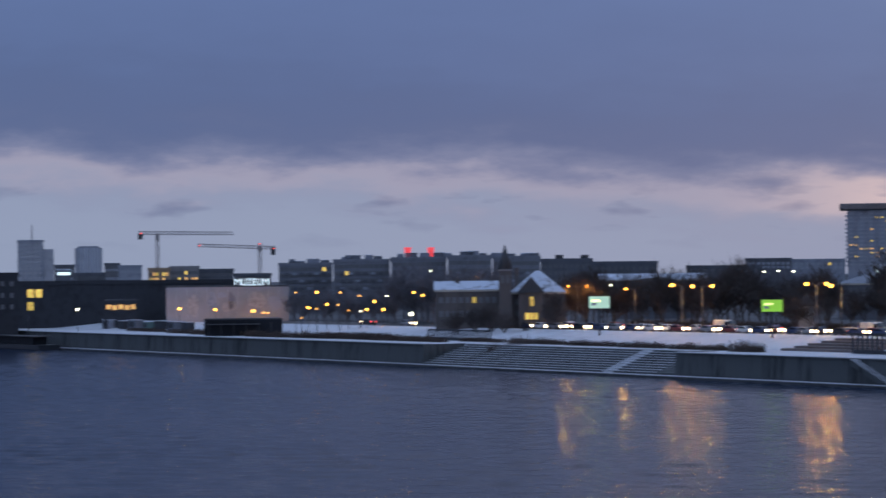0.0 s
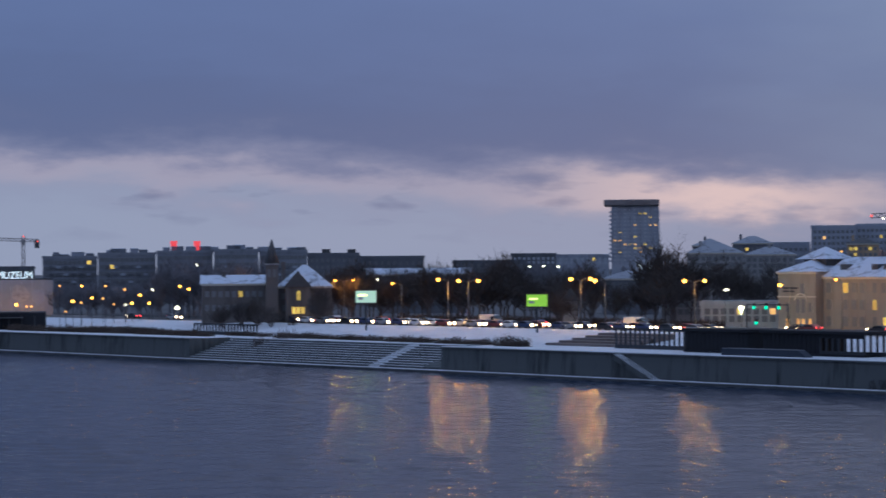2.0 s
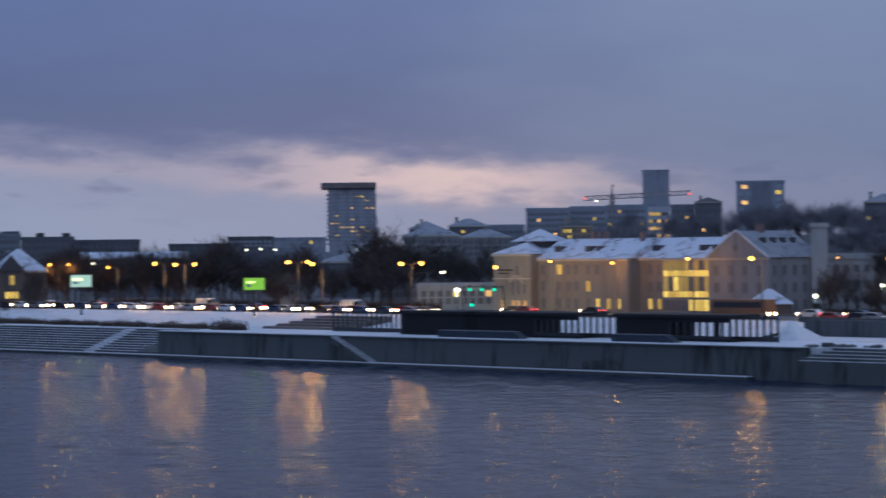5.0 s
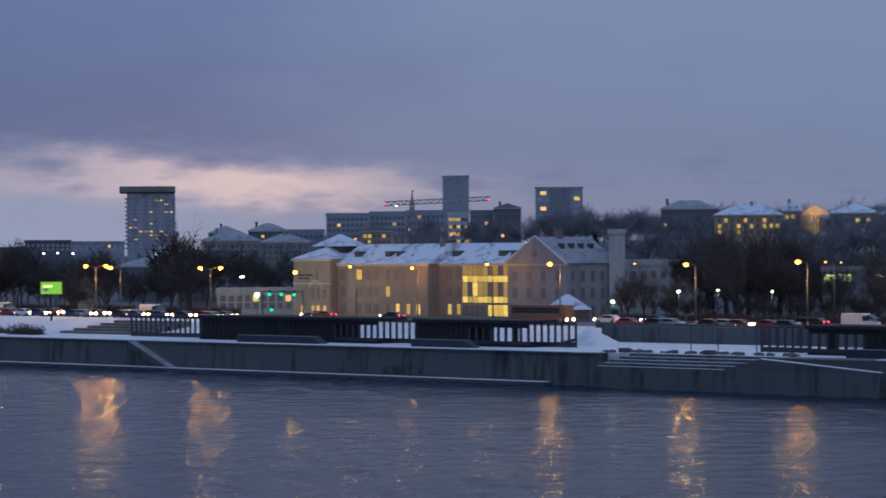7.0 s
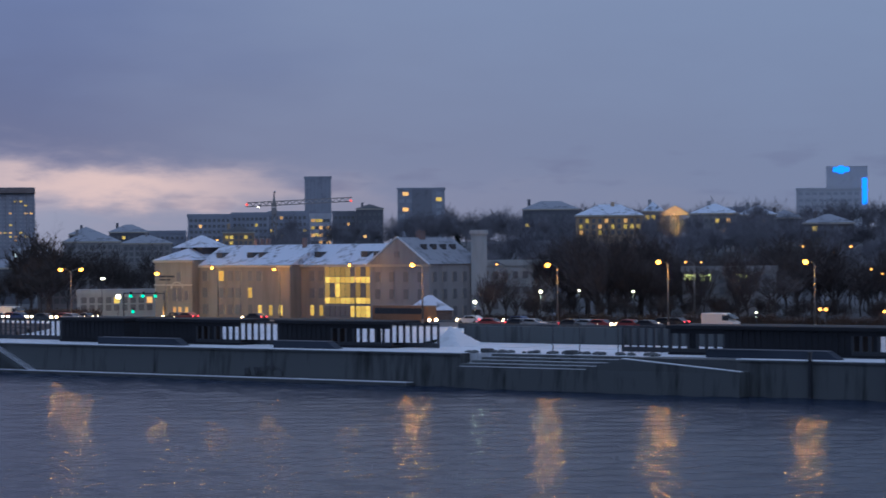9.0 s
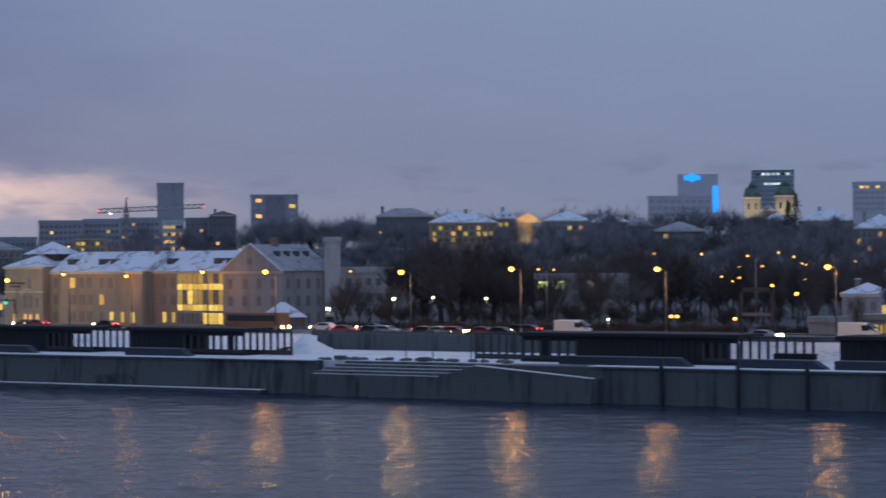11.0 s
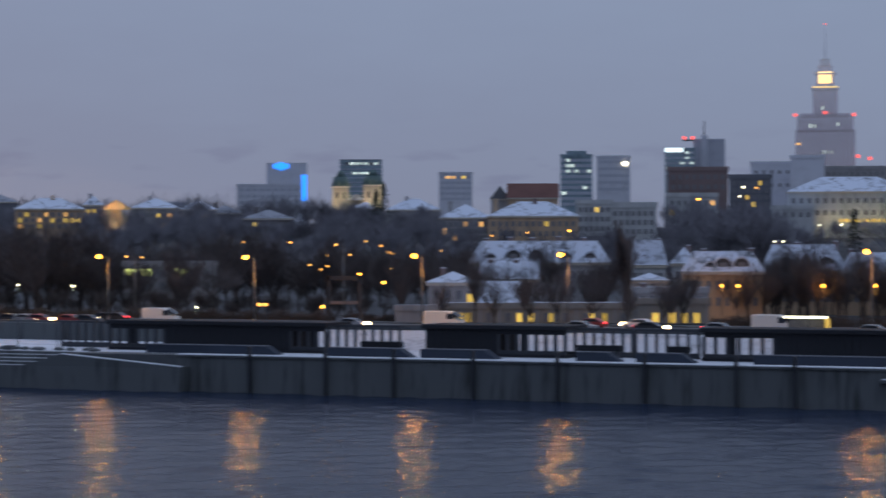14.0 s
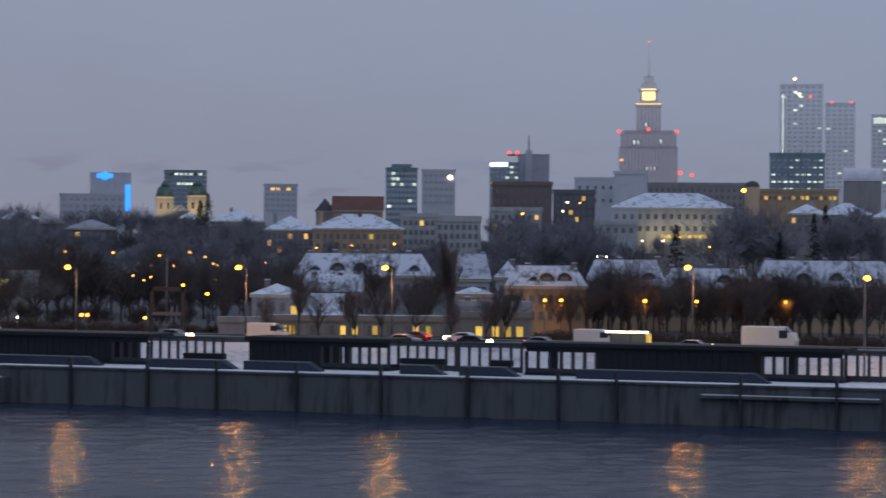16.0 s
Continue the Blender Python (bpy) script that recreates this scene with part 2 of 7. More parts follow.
BOARD_GREEN = glow_mat("green_lit_screen", (0.35, 0.72, 0.06), 0.6)
BOARD_WHITE = glow_mat("pale_lit_screen", (0.6, 0.85, 0.62), 0.6)

WATER = bpy.data.materials.new("river_water")
WATER.use_nodes = True
t = WATER.node_tree
bs = t.nodes["Principled BSDF"]
bs.inputs["Base Color"].default_value = (0.02, 0.03, 0.056, 1)
bs.inputs["IOR"].default_value = 1.095
tcn = t.nodes.new("ShaderNodeTexCoord")
# fine ripples between the waves
mp, nz = t.nodes.new("ShaderNodeMapping"), t.nodes.new("ShaderNodeTexNoise")
mp.inputs["Scale"].default_value, mp.inputs["Rotation"].default_value = (0.7, 1.0, 1), (0, 0, -0.8)
nz.inputs["Scale"].default_value, nz.inputs["Detail"].default_value, nz.inputs["Roughness"].default_value = 1.1, 3, 0.55
t.links.new(tcn.outputs["Object"], mp.inputs[0])
t.links.new(mp.outputs[0], nz.inputs[0])
bmp = t.nodes.new("ShaderNodeBump")
bmp.inputs["Strength"].default_value, bmp.inputs["Distance"].default_value = 1.0, 0.14
bs.inputs["Roughness"].default_value = 0.17
t.links.new(nz.outputs[0], bmp.inputs["Height"])
t.links.new(bmp.outputs[0], bs.inputs["Normal"])


# ---- mesh tools ----
def mesh_of(name, bm, mats):
    me = bpy.data.meshes.new(name)
    bm.normal_update()
    bm.to_mesh(me)
    bm.free()
    for m in (mats if isinstance(mats, (list, tuple)) else [mats]):
        me.materials.append(m)
    return me


def part(name, bm, mats, parent=None, label=""):
    ob = new(name, bm if isinstance(bm, bpy.types.Mesh) else mesh_of(name, bm, mats))
    ob.parent = parent
    if label:
        ob["label"] = label
    return ob


def empty(name, m, label, category, group="", kind=""):
    ob = new(name)
    ob.empty_display_size = 0.5
    ob.matrix_basis = m
    return tagged(ob, label, category, group, kind)


def hexa(bm, x0, x1, y0, y1, z0, z1, mi=0, top=1.0):
    """A box; top < 1 draws its upper face in."""
    cx, cy = (x0 + x1) / 2, (y0 + y1) / 2
    vs = []
    for z, s in ((z0, 1.0), (z1, top)):
        for x, y in ((x0, y0), (x1, y0), (x1, y1), (x0, y1)):
            vs.append(bm.verts.new((cx + (x - cx) * s, cy + (y - cy) * s, z)))
    for f in ((3, 2, 1, 0), (4, 5, 6, 7), (0, 1, 5, 4), (1, 2, 6, 5), (2, 3, 7, 6), (3, 0, 4, 7)):
        bm.faces.new([vs[i] for i in f]).material_index = mi
    return bm


def box(x0, x1, y0, y1, z0, z1, bevel=0.0, top=1.0):
    bm = hexa(bmesh.new(), x0, x1, y0, y1, z0, z1, 0, top)
    if bevel:
        bmesh.ops.bevel(bm, geom=bm.edges[:], offset=bevel, segments=1, affect="EDGES")
    return bm


def tube(bm, a, b, ra, rb, sides=6, mi=0, caps=True):
    a, b = Vector(a), Vector(b)
    d = (b - a).normalized()
    u = d.orthogonal().normalized()
    w = d.cross(u)
    rings = []
    for p, r in ((a, ra), (b, rb)):
        rings.append([bm.verts.new(p + (u * math.cos(k * math.tau / sides) + w * math.sin(k * math.tau / sides)) * r) for k in range(sides)])
    for k in range(sides):
        f = bm.faces.new((rings[0][k], rings[0][(k + 1) % sides], rings[1][(k + 1) % sides], rings[1][k]))
        f.material_index = mi
        f.smooth = sides > 5
    if caps and sides > 2:
        bm.faces.new(rings[0][::-1]).material_index = mi
        bm.faces.new(rings[1]).material_index = mi
    return bm


def ball(bm, c, r, squash=1.0):
    bmesh.ops.create_icosphere(bm, subdivisions=2, radius=r, matrix=Matrix.Translation(c) @ Matrix.Diagonal((1, 1, squash, 1)))
    return bm


def prism(bm, prof, x0, x1, mi=0):
    """The outline prof of (y, z) drawn along x."""
    a = [bm.verts.new((x0, y, z)) for y, z in prof]
    b = [bm.verts.new((x1, y, z)) for y, z in prof]
    k = len(prof)
    for i in range(k):
        bm.faces.new((a[i], a[(i + 1) % k], b[(i + 1) % k], b[i])).material_index = mi
    bm.faces.new(a[::-1]).material_index = mi
    bm.faces.new(b).material_index = mi
    bmesh.ops.recalc_face_normals(bm, faces=bm.faces[:])
    return bm


# ---- ground, river and embankment ----
def smooth(v):
    v = max(0.0, min(1.0, v))
    return v * v * (3 - 2 * v)


def land(x, y):
    """Height of the ground: river bed, embankment, street and the escarpment behind it."""
    if y < 286.5:
        return -2.5
    if y < 303:
        return 4.2
    r, b = math.hypot(x, y), math.degrees(math.atan2(x, y))
    foot = float(np.interp(b, [-70, -52, -42, -34, -25, -10], [2200, 1250, 780, 560, 470, 450]))
    top = float(np.interp(b, [-70, -52, -42, -25, -10], [4, 9, 16, 17, 18]))
    return 6.0 + top * smooth((r - foot) / 260) + 1.2 * noise.noise((x / 90, y / 90, 0)) * smooth((y - 360) / 100)


def ground_sheet():
    xs = [-4900, -4000, -3200, -2600, -2200] + list(range(-1900, 300, 40)) + [400, 700, 1200, 2000, 3200, 4900]
    ys = [-4900, -2500, -1000, -300, 0, 150, 266, 286, 287, 302, 304] + list(range(320, 900, 20)) + list(range(900, 1500, 60)) + [1600, 1900, 2300, 2900, 3600, 4900]
    verts = [(x, y, land(x, y)) for y in ys for x in xs]
    k = len(xs)
    faces = [(j * k + i, j * k + i + 1, (j + 1) * k + i + 1, (j + 1) * k + i) for j in range(len(ys) - 1) for i in range(k - 1)]
    me = bpy.data.meshes.new("ground")
    me.from_pydata(verts, [], faces)
    me.materials.append(EARTH)
    tagged(new("ground", me), "snow-dusted winter ground rising to the escarpment", "ground", kind="structure")


ground_sheet()


def river():
    """One sheet of water: wind waves over the reach below the bridge, running out flat beyond."""
    rg = np.random.default_rng(4)
    xs = np.concatenate(([-4900.0, -2500, -1200], np.arange(-760, 0.1, 1.2), [300.0, 1500, 4900]))
    ys = np.concatenate(([-900.0, -300, -50], np.arange(30, 266.2, 1.0)))
    gx, gy = np.meshgrid(xs, ys)
    z = np.zeros_like(gx)
    for k in range(40):
        wl = 2.3 * (7.0 / 2.3) ** rg.random()
        an = radians(-48) + rg.normal(0, 0.75)
        amp = 0.0042 * wl ** 0.9
        bend = 0.6 * np.sin(gx / 37 + k) + 0.6 * np.sin(gy / 29 + 2.0 * k)
        z += amp * np.sin(math.tau / wl * (gx * math.sin(an) + gy * math.cos(an)) + math.tau * rg.random() + bend)
    gust = 0.75 + 0.3 * np.sin(gx / 61 + 1.3 * np.sin(gy / 43)) * np.sin(gy / 35 + 1.1 * np.sin(gx / 83))
    z *= gust
    z[(gx < -765) | (gx > 5) | (gy < 25)] = 0.0
    nx, ny = len(xs), len(ys)
    i, j = np.meshgrid(np.arange(nx - 1), np.arange(ny - 1))
    a = (j * nx + i).ravel()
    faces = np.stack((a, a + 1, a + nx + 1, a + nx), 1)
    me = bpy.data.meshes.new("river")
    me.vertices.add(nx * ny)
    me.vertices.foreach_set("co", np.stack((gx, gy, z), 2).ravel())
    me.loops.add(faces.size)
    me.loops.foreach_set("vertex_index", faces.ravel())
    me.polygons.add(len(faces))
    me.polygons.foreach_set("loop_start", np.arange(len(faces)) * 4)
    me.polygons.foreach_set("use_smooth", np.ones(len(faces), dtype=bool))
    me.update(calc_edges=True)
    me.materials.append(WATER)
    tagged(new("river", me), "wide grey-blue river ruffled by wind", "water", kind="structure")


river()

WALL_Y, TOP = 265.0, 4.5
X_END = 60.0
# quay wall in three lengths with the stair bays let in between
SLOPE_A, SLOPE_B = -430.4, -346.8
BAY_A, BAY_B = -206.3, -162.9


def wall_length(name, x0, x1, label, batter=0.5):
    bm = prism(bmesh.new(), [(WALL_Y - batter, -2.4), (WALL_Y, TOP - 0.25), (267.0, TOP - 0.25), (267.0, -2.4)], x0, x1)
    w = tagged(part(name, bm, CONCRETE), label, "quay wall", kind="structure")
    part("coping", box(x0, x1, WALL_Y - 0.2, 267.1, TOP - 0.246, TOP, 0.04), CONCRETE, w, "pale concrete coping")
    part("snow_cap", box(x0, x1, WALL_Y - 0.16, 266.8, TOP + 0.004, TOP + 0.14, 0.05), SNOW, w, "thin line of snow")
    return w


wall_south = wall_length("wall_south", -760, SLOPE_A, "long weathered concrete quay wall with snow on top")
wall_middle = wall_length("wall_middle", SLOPE_B, BAY_A, "stained concrete quay wall with snow on its coping")
wall_north = wall_length("wall_north", BAY_B, X_END, "grey panelled concrete quay wall with dark joints")
# low apron at the foot of the southern walls
for a, b in ((-760, SLOPE_A), (SLOPE_A, SLOPE_B), (SLOPE_B, -213.8)):
    tagged(part("quay_ledge", box(a, b, 262.6, 264.4, -0.8, 0.45, 0.05), CONCRETE_DARK), "dark wet concrete ledge at the waterline", "ledge", kind="structure")
    tagged(part("ledge_snow", box(a, b, 262.7, 264.0, 0.454, 0.56, 0.02), SNOW), "strip of snow on the ledge", "snow", kind="structure")

# the broad flight of steps down to the water
steps = empty("wall_steps", pose(0, 0, 0), "broad concrete riverside steps dusted with snow", "steps", kind="structure")
N_STEP = 10
for k in range(N_STEP):
    z1 = 0.5 + (k + 1) * (TOP - 0.6) / N_STEP
    y0 = 264.5 + k * 1.0
    part("step", box(SLOPE_A + k * 0.25, SLOPE_B - k * 0.5, y0, y0 + 1.3, -2.0, z1, 0.03), CONCRETE, steps)
    part("step_snow", box(SLOPE_A + k * 0.25 + 0.2, SLOPE_B - k * 0.5 - 0.2, y0 + 0.35, y0 + 0.98, z1 + 0.004, z1 + 0.06, 0.02), SNOW, steps)
# narrow flight within it, of half steps
MID = -367.7
for k in range(2 * N_STEP):
    z1 = 0.6 + (k + 1) * (TOP - 0.6) / (2 * N_STEP)
    y0 = 264.3 + k * 0.5
    part("half_step", box(MID, MID + 3.0, y0, y0 + 0.55, z1 - 0.5, z1 + 0.05, 0.02), SNOW, steps, "snowy narrow stair")
tagged(part("steps_cheek", box(SLOPE_A - 0.5, SLOPE_A + 0.07, 264.75, 274.66, -2.0, TOP - 0.012), CONCRETE), "concrete return wall beside the steps", "wall", kind="structure")
tagged(part("steps_cheek_north", prism(bmesh.new(), [(264.5, -2), (264.6, 0.9), (274.5, TOP), (274.5, -2)], SLOPE_B - 5, SLOPE_B + 0.1), CONCRETE), "sloping concrete apron beside the steps", "wall", kind="structure")

# stair that runs down along the face of the middle wall
DS_A, DS_B = -299.5, -289.9
stair = empty("quay_stair", pose(0, 0, 0), "narrow snowy stair down the face of the quay", "stair", kind="structure")
for k in range(22):
    xa, xb = DS_A + (DS_B - DS_A) * k / 22, DS_A + (DS_B - DS_A) * (k + 1) / 22
    z1 = TOP - (k + 1) * (TOP - 0.5) / 22
    part("step", box(xa, xb, 263.3, 265.1, z1 - 0.9, z1), CONCRETE, stair)
    part("step_snow", box(xa + 0.02, xb - 0.02, 263.35, 264.9, z1 + 0.003, z1 + 0.1), SNOW, stair)

# terrace bay with steps and a ramp
BX0, BX1, BX2 = -205.1, -179.5, -160.9
tagged(part("wall_bay", prism(bmesh.new(), [(262.0, -2.4), (262.5, 2.9), (266.0, 2.9), (266.0, -2.4)], BX0, BX2), CONCRETE), "weathered concrete front of the riverside terrace", "quay wall", kind="structure")
bay = empty("bay_steps", pose(0, 0, 0), "low concrete terrace steps with snow on the treads", "steps", kind="structure")
for k in range(4):
    z1 = 2.904 + (k + 1) * 0.38
    part("step", box(BX0 + 0.6 * k, BX1 + 1.0, 263.4 + 1.5 * k, 265.2 + 1.5 * k, 2.904 if k == 0 else 2.7, z1, 0.03), CONCRETE, bay)
    part("step_snow", box(BX0 + 0.6 * k + 0.2, BX1 - 3.0 + 1.2 * k, 264.45 + 1.5 * k, 264.86 + 1.5 * k, z1 + 0.004, z1 + 0.05, 0.02), SNOW, bay)
part("tread_snow", box(BX0 + 0.2, BX1 - 5.0, 262.95, 263.36, 2.906, 2.96, 0.02), SNOW, bay)


def ramp(name, x0, x1, y0, y1, za, zb, base, m, label):
    bm = bmesh.new()
    v = [bm.verts.new(p) for p in ((x0, y0, base), (x1, y0, base), (x1, y0, zb), (x0, y0, za), (x0, y1, base), (x1, y1, base), (x1, y1, zb), (x0, y1, za))]
    for f in ((0, 1, 2, 3), (7, 6, 5, 4), (3, 2, 6, 7), (4, 5, 1, 0), (1, 5, 6, 2), (4, 0, 3, 7)):
        bm.faces.new([v[i] for i in f])
    return tagged(part(name, bm, m), label, "ramp", kind="structure")


ramp("ramp", BX1 + 1.0, BX2 - 0.05, 262.53, 265.0, 4.4, 3.1, 2.3, CONCRETE, "concrete ramp descending along the quay")
ramp("cheek_wall", BX1 - 4.5, BX1 + 1.0, 262.52, 263.1, 2.96, 4.4, 2.3, CONCRETE, "concrete cheek wall rising beside the terrace steps")
ramp("ramp_snow", BX1 + 1.0, BX2 - 0.06, 262.55, 263.3, 4.5, 3.2, 3.04, SNOW, "line of snow along the ramp edge")
tagged(part("bay_link", box(BX1 + 1.0, BX2, 265.0, 269.6, 2.0, TOP - 0.024), CONCRETE_DARK), "dark wet edge of the terrace", "promenade", kind="structure")
for k in range(26):
    rd = random.Random(k)
    xx, sz = BX0 - 6 + rd.random() * 34, rd.uniform(0.25, 0.7)
    bm = bmesh.new()
    bmesh.ops.create_icosphere(bm, subdivisions=2, radius=sz)
    for v in bm.verts:
        v.co *= 1 + 0.35 * noise.noise(v.co * 1.7 + Vector((k, 0, 0)))
        v.co.z *= 0.5
    st = part("boulder", bm, CONCRETE_DARK)
    st.location = (xx, (267.4 if xx < BX0 - 1 else 270.2) + rd.random() * 1.2, TOP + 0.1)
    tagged(st, "dark rough stone lying in the snow", "stone", "stones on the terrace")

# lower landing with a snowy lip in the northern wall
NX0, NX1 = -73.3, -53.3
tagged(part("wall_niche", box(NX0, NX1, 264.2, 265.3, 3.0, 3.35, 0.04), CONCRETE), "shallow concrete landing in the quay wall", "ledge", kind="structure")
tagged(part("niche_snow", box(NX0 + 0.2, NX1 - 0.2, 264.2, 264.75, 3.354, 3.46, 0.02), SNOW), "line of snow on the landing", "snow", kind="structure")

# fender piles on the northern wall and the wall's joints
def fender(x):
    f = tagged(part("fender_pile", box(x - 0.16, x + 0.16, 264.1, 264.66, -0.6, 5.6, 0.04), STEEL), "dark steel mooring pile against the quay wall", "pile", "mooring piles")
    part("rail_cap", box(x - 0.22, x + 0.22, 264.05, 264.75, 5.604, 5.72, 0.03), STEEL, f)
    return f


for px in (-152.1, -141.6, -132.4, -122, -111.3, -100.6, -89.7, -82.9, -68.7, -58.1):
    fender(px)
# promenade, snow bank, retaining wall and street
for a, b, y0 in ((-760, SLOPE_A, 267.1), (SLOPE_A, SLOPE_B, 274.6), (SLOPE_B, BX0, 267.1), (BX0, BX2, 269.6), (BX2, X_END, 267.1)):
    tagged(part("pavement", box(a, b, y0, 286.0, -2.6, TOP - 0.02), SNOW), "snow-covered riverside promenade", "promenade", kind="structure")
tagged(part("pavement_upper", box(-760, X_END, 286.0, 301.0, 3.9, TOP + 0.02), SNOW), "snow-covered back of the promenade", "promenade", kind="structure")
BANK_A, BANK_B = -232.9, -181.0


def snow_bank(name, x0, x1, m=None):
    """A hummocky white slope between the promenade and the street."""
    xs = np.arange(x0, x1 + 0.1, (x1 - x0) / max(4, int((x1 - x0) / 3)))
    rows = [(287.5, TOP + 0.03), (292, 4.95), (297, 5.55), (302, 6.1), (306, 6.42), (308.6, 6.46), (308.6, 4.0)]
    verts = [(float(x), y, z + (0.16 * noise.noise((x * 0.2, y * 0.3, 0)) if 0 < j < 5 else 0)) for x in xs for j, (y, z) in enumerate(rows)]
    k = len(rows)
    faces = [(i * k + j, (i + 1) * k + j, (i + 1) * k + j + 1, i * k + j + 1) for i in range(len(xs) - 1) for j in range(k - 1)]
    me = bpy.data.meshes.new(name)
    me.from_pydata(verts, [], faces)
    me.materials.append(m or SNOW)
    for p in me.polygons:
        p.use_smooth = True
    return tagged(new(name, me), "white snow bank below the riverside street", "snow bank", kind="structure")


snow_bank("snow_bank", -760, BANK_A)
snow_bank("snow_bank_north", BANK_B, X_END, SLUSH)
tagged(part("wall_retaining", box(BANK_A, BANK_B, 300.0, 300.6, 4.0, 7.0, 0.05), CONCRETE), "grey concrete retaining wall below the street", "wall", kind="structure")
tagged(part("verge", box(BANK_A, BANK_B, 300.6, 308.6, 4.0, 6.5), SNOW), "snowy verge above the retaining wall", "verge", kind="structure")
tagged(part("road", box(-1400, 200, 308.6, 334.0, 5.9, 6.35), ASPHALT), "wet asphalt riverside street full of traffic", "road", kind="structure")
tagged(part("kerb", box(-1400, 200, 334.0, 339.0, 5.9, 6.5, 0.03), CONCRETE), "concrete kerb and footway with slush", "kerb", kind="structure")
# parapet of the street on the river side
RAIL_A = -238.7
tagged(part("parapet", box(RAIL_A, X_END, 306.0, 306.35, 6.3, 7.15, 0.04), CONCRETE_DARK), "low dark parapet between street and bank", "parapet", kind="structure")

# heap of snow at the end of the dark pavilions
SX = -226.2
bm = bmesh.new()
for i in range(15):
    for j in range(9):
        u, w = (i / 14 - 0.2), (j / 8 - 0.5)
        hgt = max(0.0, 1 - max(abs(u) * (7.0 if u < 0 else 1.5), abs(w) * 2)) * 3.0
        bm.verts.new((SX + u * 6.5, 288 + w * 7, TOP - 0.05 + hgt + 0.1 * noise.noise((i * 0.7, j * 0.7, 3))))
bm.verts.ensure_lookup_table()
for i in range(14):
    for j in range(8):
        bm.faces.new([bm.verts[a] for a in (i * 9 + j, (i + 1) * 9 + j, (i + 1) * 9 + j + 1, i * 9 + j + 1)])
tagged(part("snow_mound", bm, SNOW), "shovelled white heap of snow", "snow heap")


# ---- buildings ----
WINDOW_MESHES = {}


def window_mesh(w, h, pane, arch=False, frame_mat=None):
    key = (round(w, 2), round(h, 2), pane.name, arch)
    if key not in WINDOW_MESHES:
        bm = hexa(bmesh.new(), -w / 2, w / 2, -0.14, 0.05, 0, h)
        bm.faces.ensure_lookup_table()
        front = bm.faces[2]
        bmesh.ops.inset_region(bm, faces=[front], thickness=min(0.13, w * 0.1), depth=-0.07)
        front.material_index = 1
        WINDOW_MESHES[key] = mesh_of("window", bm, [frame_mat or FRAME_WHITE, pane])
    return WINDOW_MESHES[key]


def add_window(parent, x, z, w, h, pane, y=0.0, frame_mat=None, turn=0.0):
    ob = part("window", window_mesh(w, h, pane, False, frame_mat), None, parent)
    ob.matrix_basis = pose(x, y, z, 0, 0, turn)
    return ob


def roof_mesh(kind, w, d, h, over=0.4):
    bm = bmesh.new()
    x0, x1, y0, y1 = -w / 2 - over, w / 2 + over, -over, d + over
    if kind == "flat":
        hexa(bm, x0 + over, x1 - over, y0 + over, y1 - over, 0, h)
        return bm
    if kind == "gable":  # ridge along x
        return prism(bm, [(y0, 0), ((y0 + y1) / 2, h), (y1, 0)], x0, x1)
    if kind == "cross":  # ridge runs away from the front
        a = [bm.verts.new((x, y0, z)) for x, z in ((x0, 0), (0, h), (x1, 0))]
        b = [bm.verts.new((x, y1, z)) for x, z in ((x0, 0), (0, h), (x1, 0))]
        for i in range(3):
            bm.faces.new((a[i], a[(i + 1) % 3], b[(i + 1) % 3], b[i]))
        bm.faces.new(a[::-1])
        bm.faces.new(b)
        bmesh.ops.recalc_face_normals(bm, faces=bm.faces[:])
        return bm
    inset = min(w, d) / 2 * (1.0 if kind == "hip" else 0.35)
    base = [bm.verts.new(v) for v in ((x0, y0, 0), (x1, y0, 0), (x1, y1, 0), (x0, y1, 0))]
    if kind == "hip":
        if w >= d:
            tops = [bm.verts.new((x0 + inset, (y0 + y1) / 2, h)), bm.verts.new((x1 - inset, (y0 + y1) / 2, h))]
            fs = ((base[0], base[1], tops[1], tops[0]), (base[1], base[2], tops[1]), (base[2], base[3], tops[0], tops[1]), (base[3], base[0], tops[0]))
            if (tops[1].co - tops[0].co).length < 0.01:
                bmesh.ops.delete(bm, geom=[tops[1]], context="VERTS")
                fs = [(base[i], base[(i + 1) % 4], tops[0]) for i in range(4)]
        else:
            tops = [bm.verts.new((0, y0 + inset, h)), bm.verts.new((0, y1 - inset, h))]
            fs = ((base[0], base[1], tops[0]), (base[1], base[2], tops[1], tops[0]), (base[2], base[3], tops[1]), (base[3], base[0], tops[0], tops[1]))
    else:
        t4 = [bm.verts.new((x0 + (inset if s in (0, 3) else 0) if s in (0, 3) else x1 - inset, y0 + inset if s < 2 else y1 - inset, h)) for s in range(4)]
        fs = [(base[i], base[(i + 1) % 4], t4[(i + 1) % 4], t4[i]) for i in range(4)] + [t4]
    for f in fs:
        bm.faces.new(f)
    bm.faces.new(base[::-1])
    bmesh.ops.recalc_face_normals(bm, faces=bm.faces[:])
    return bm


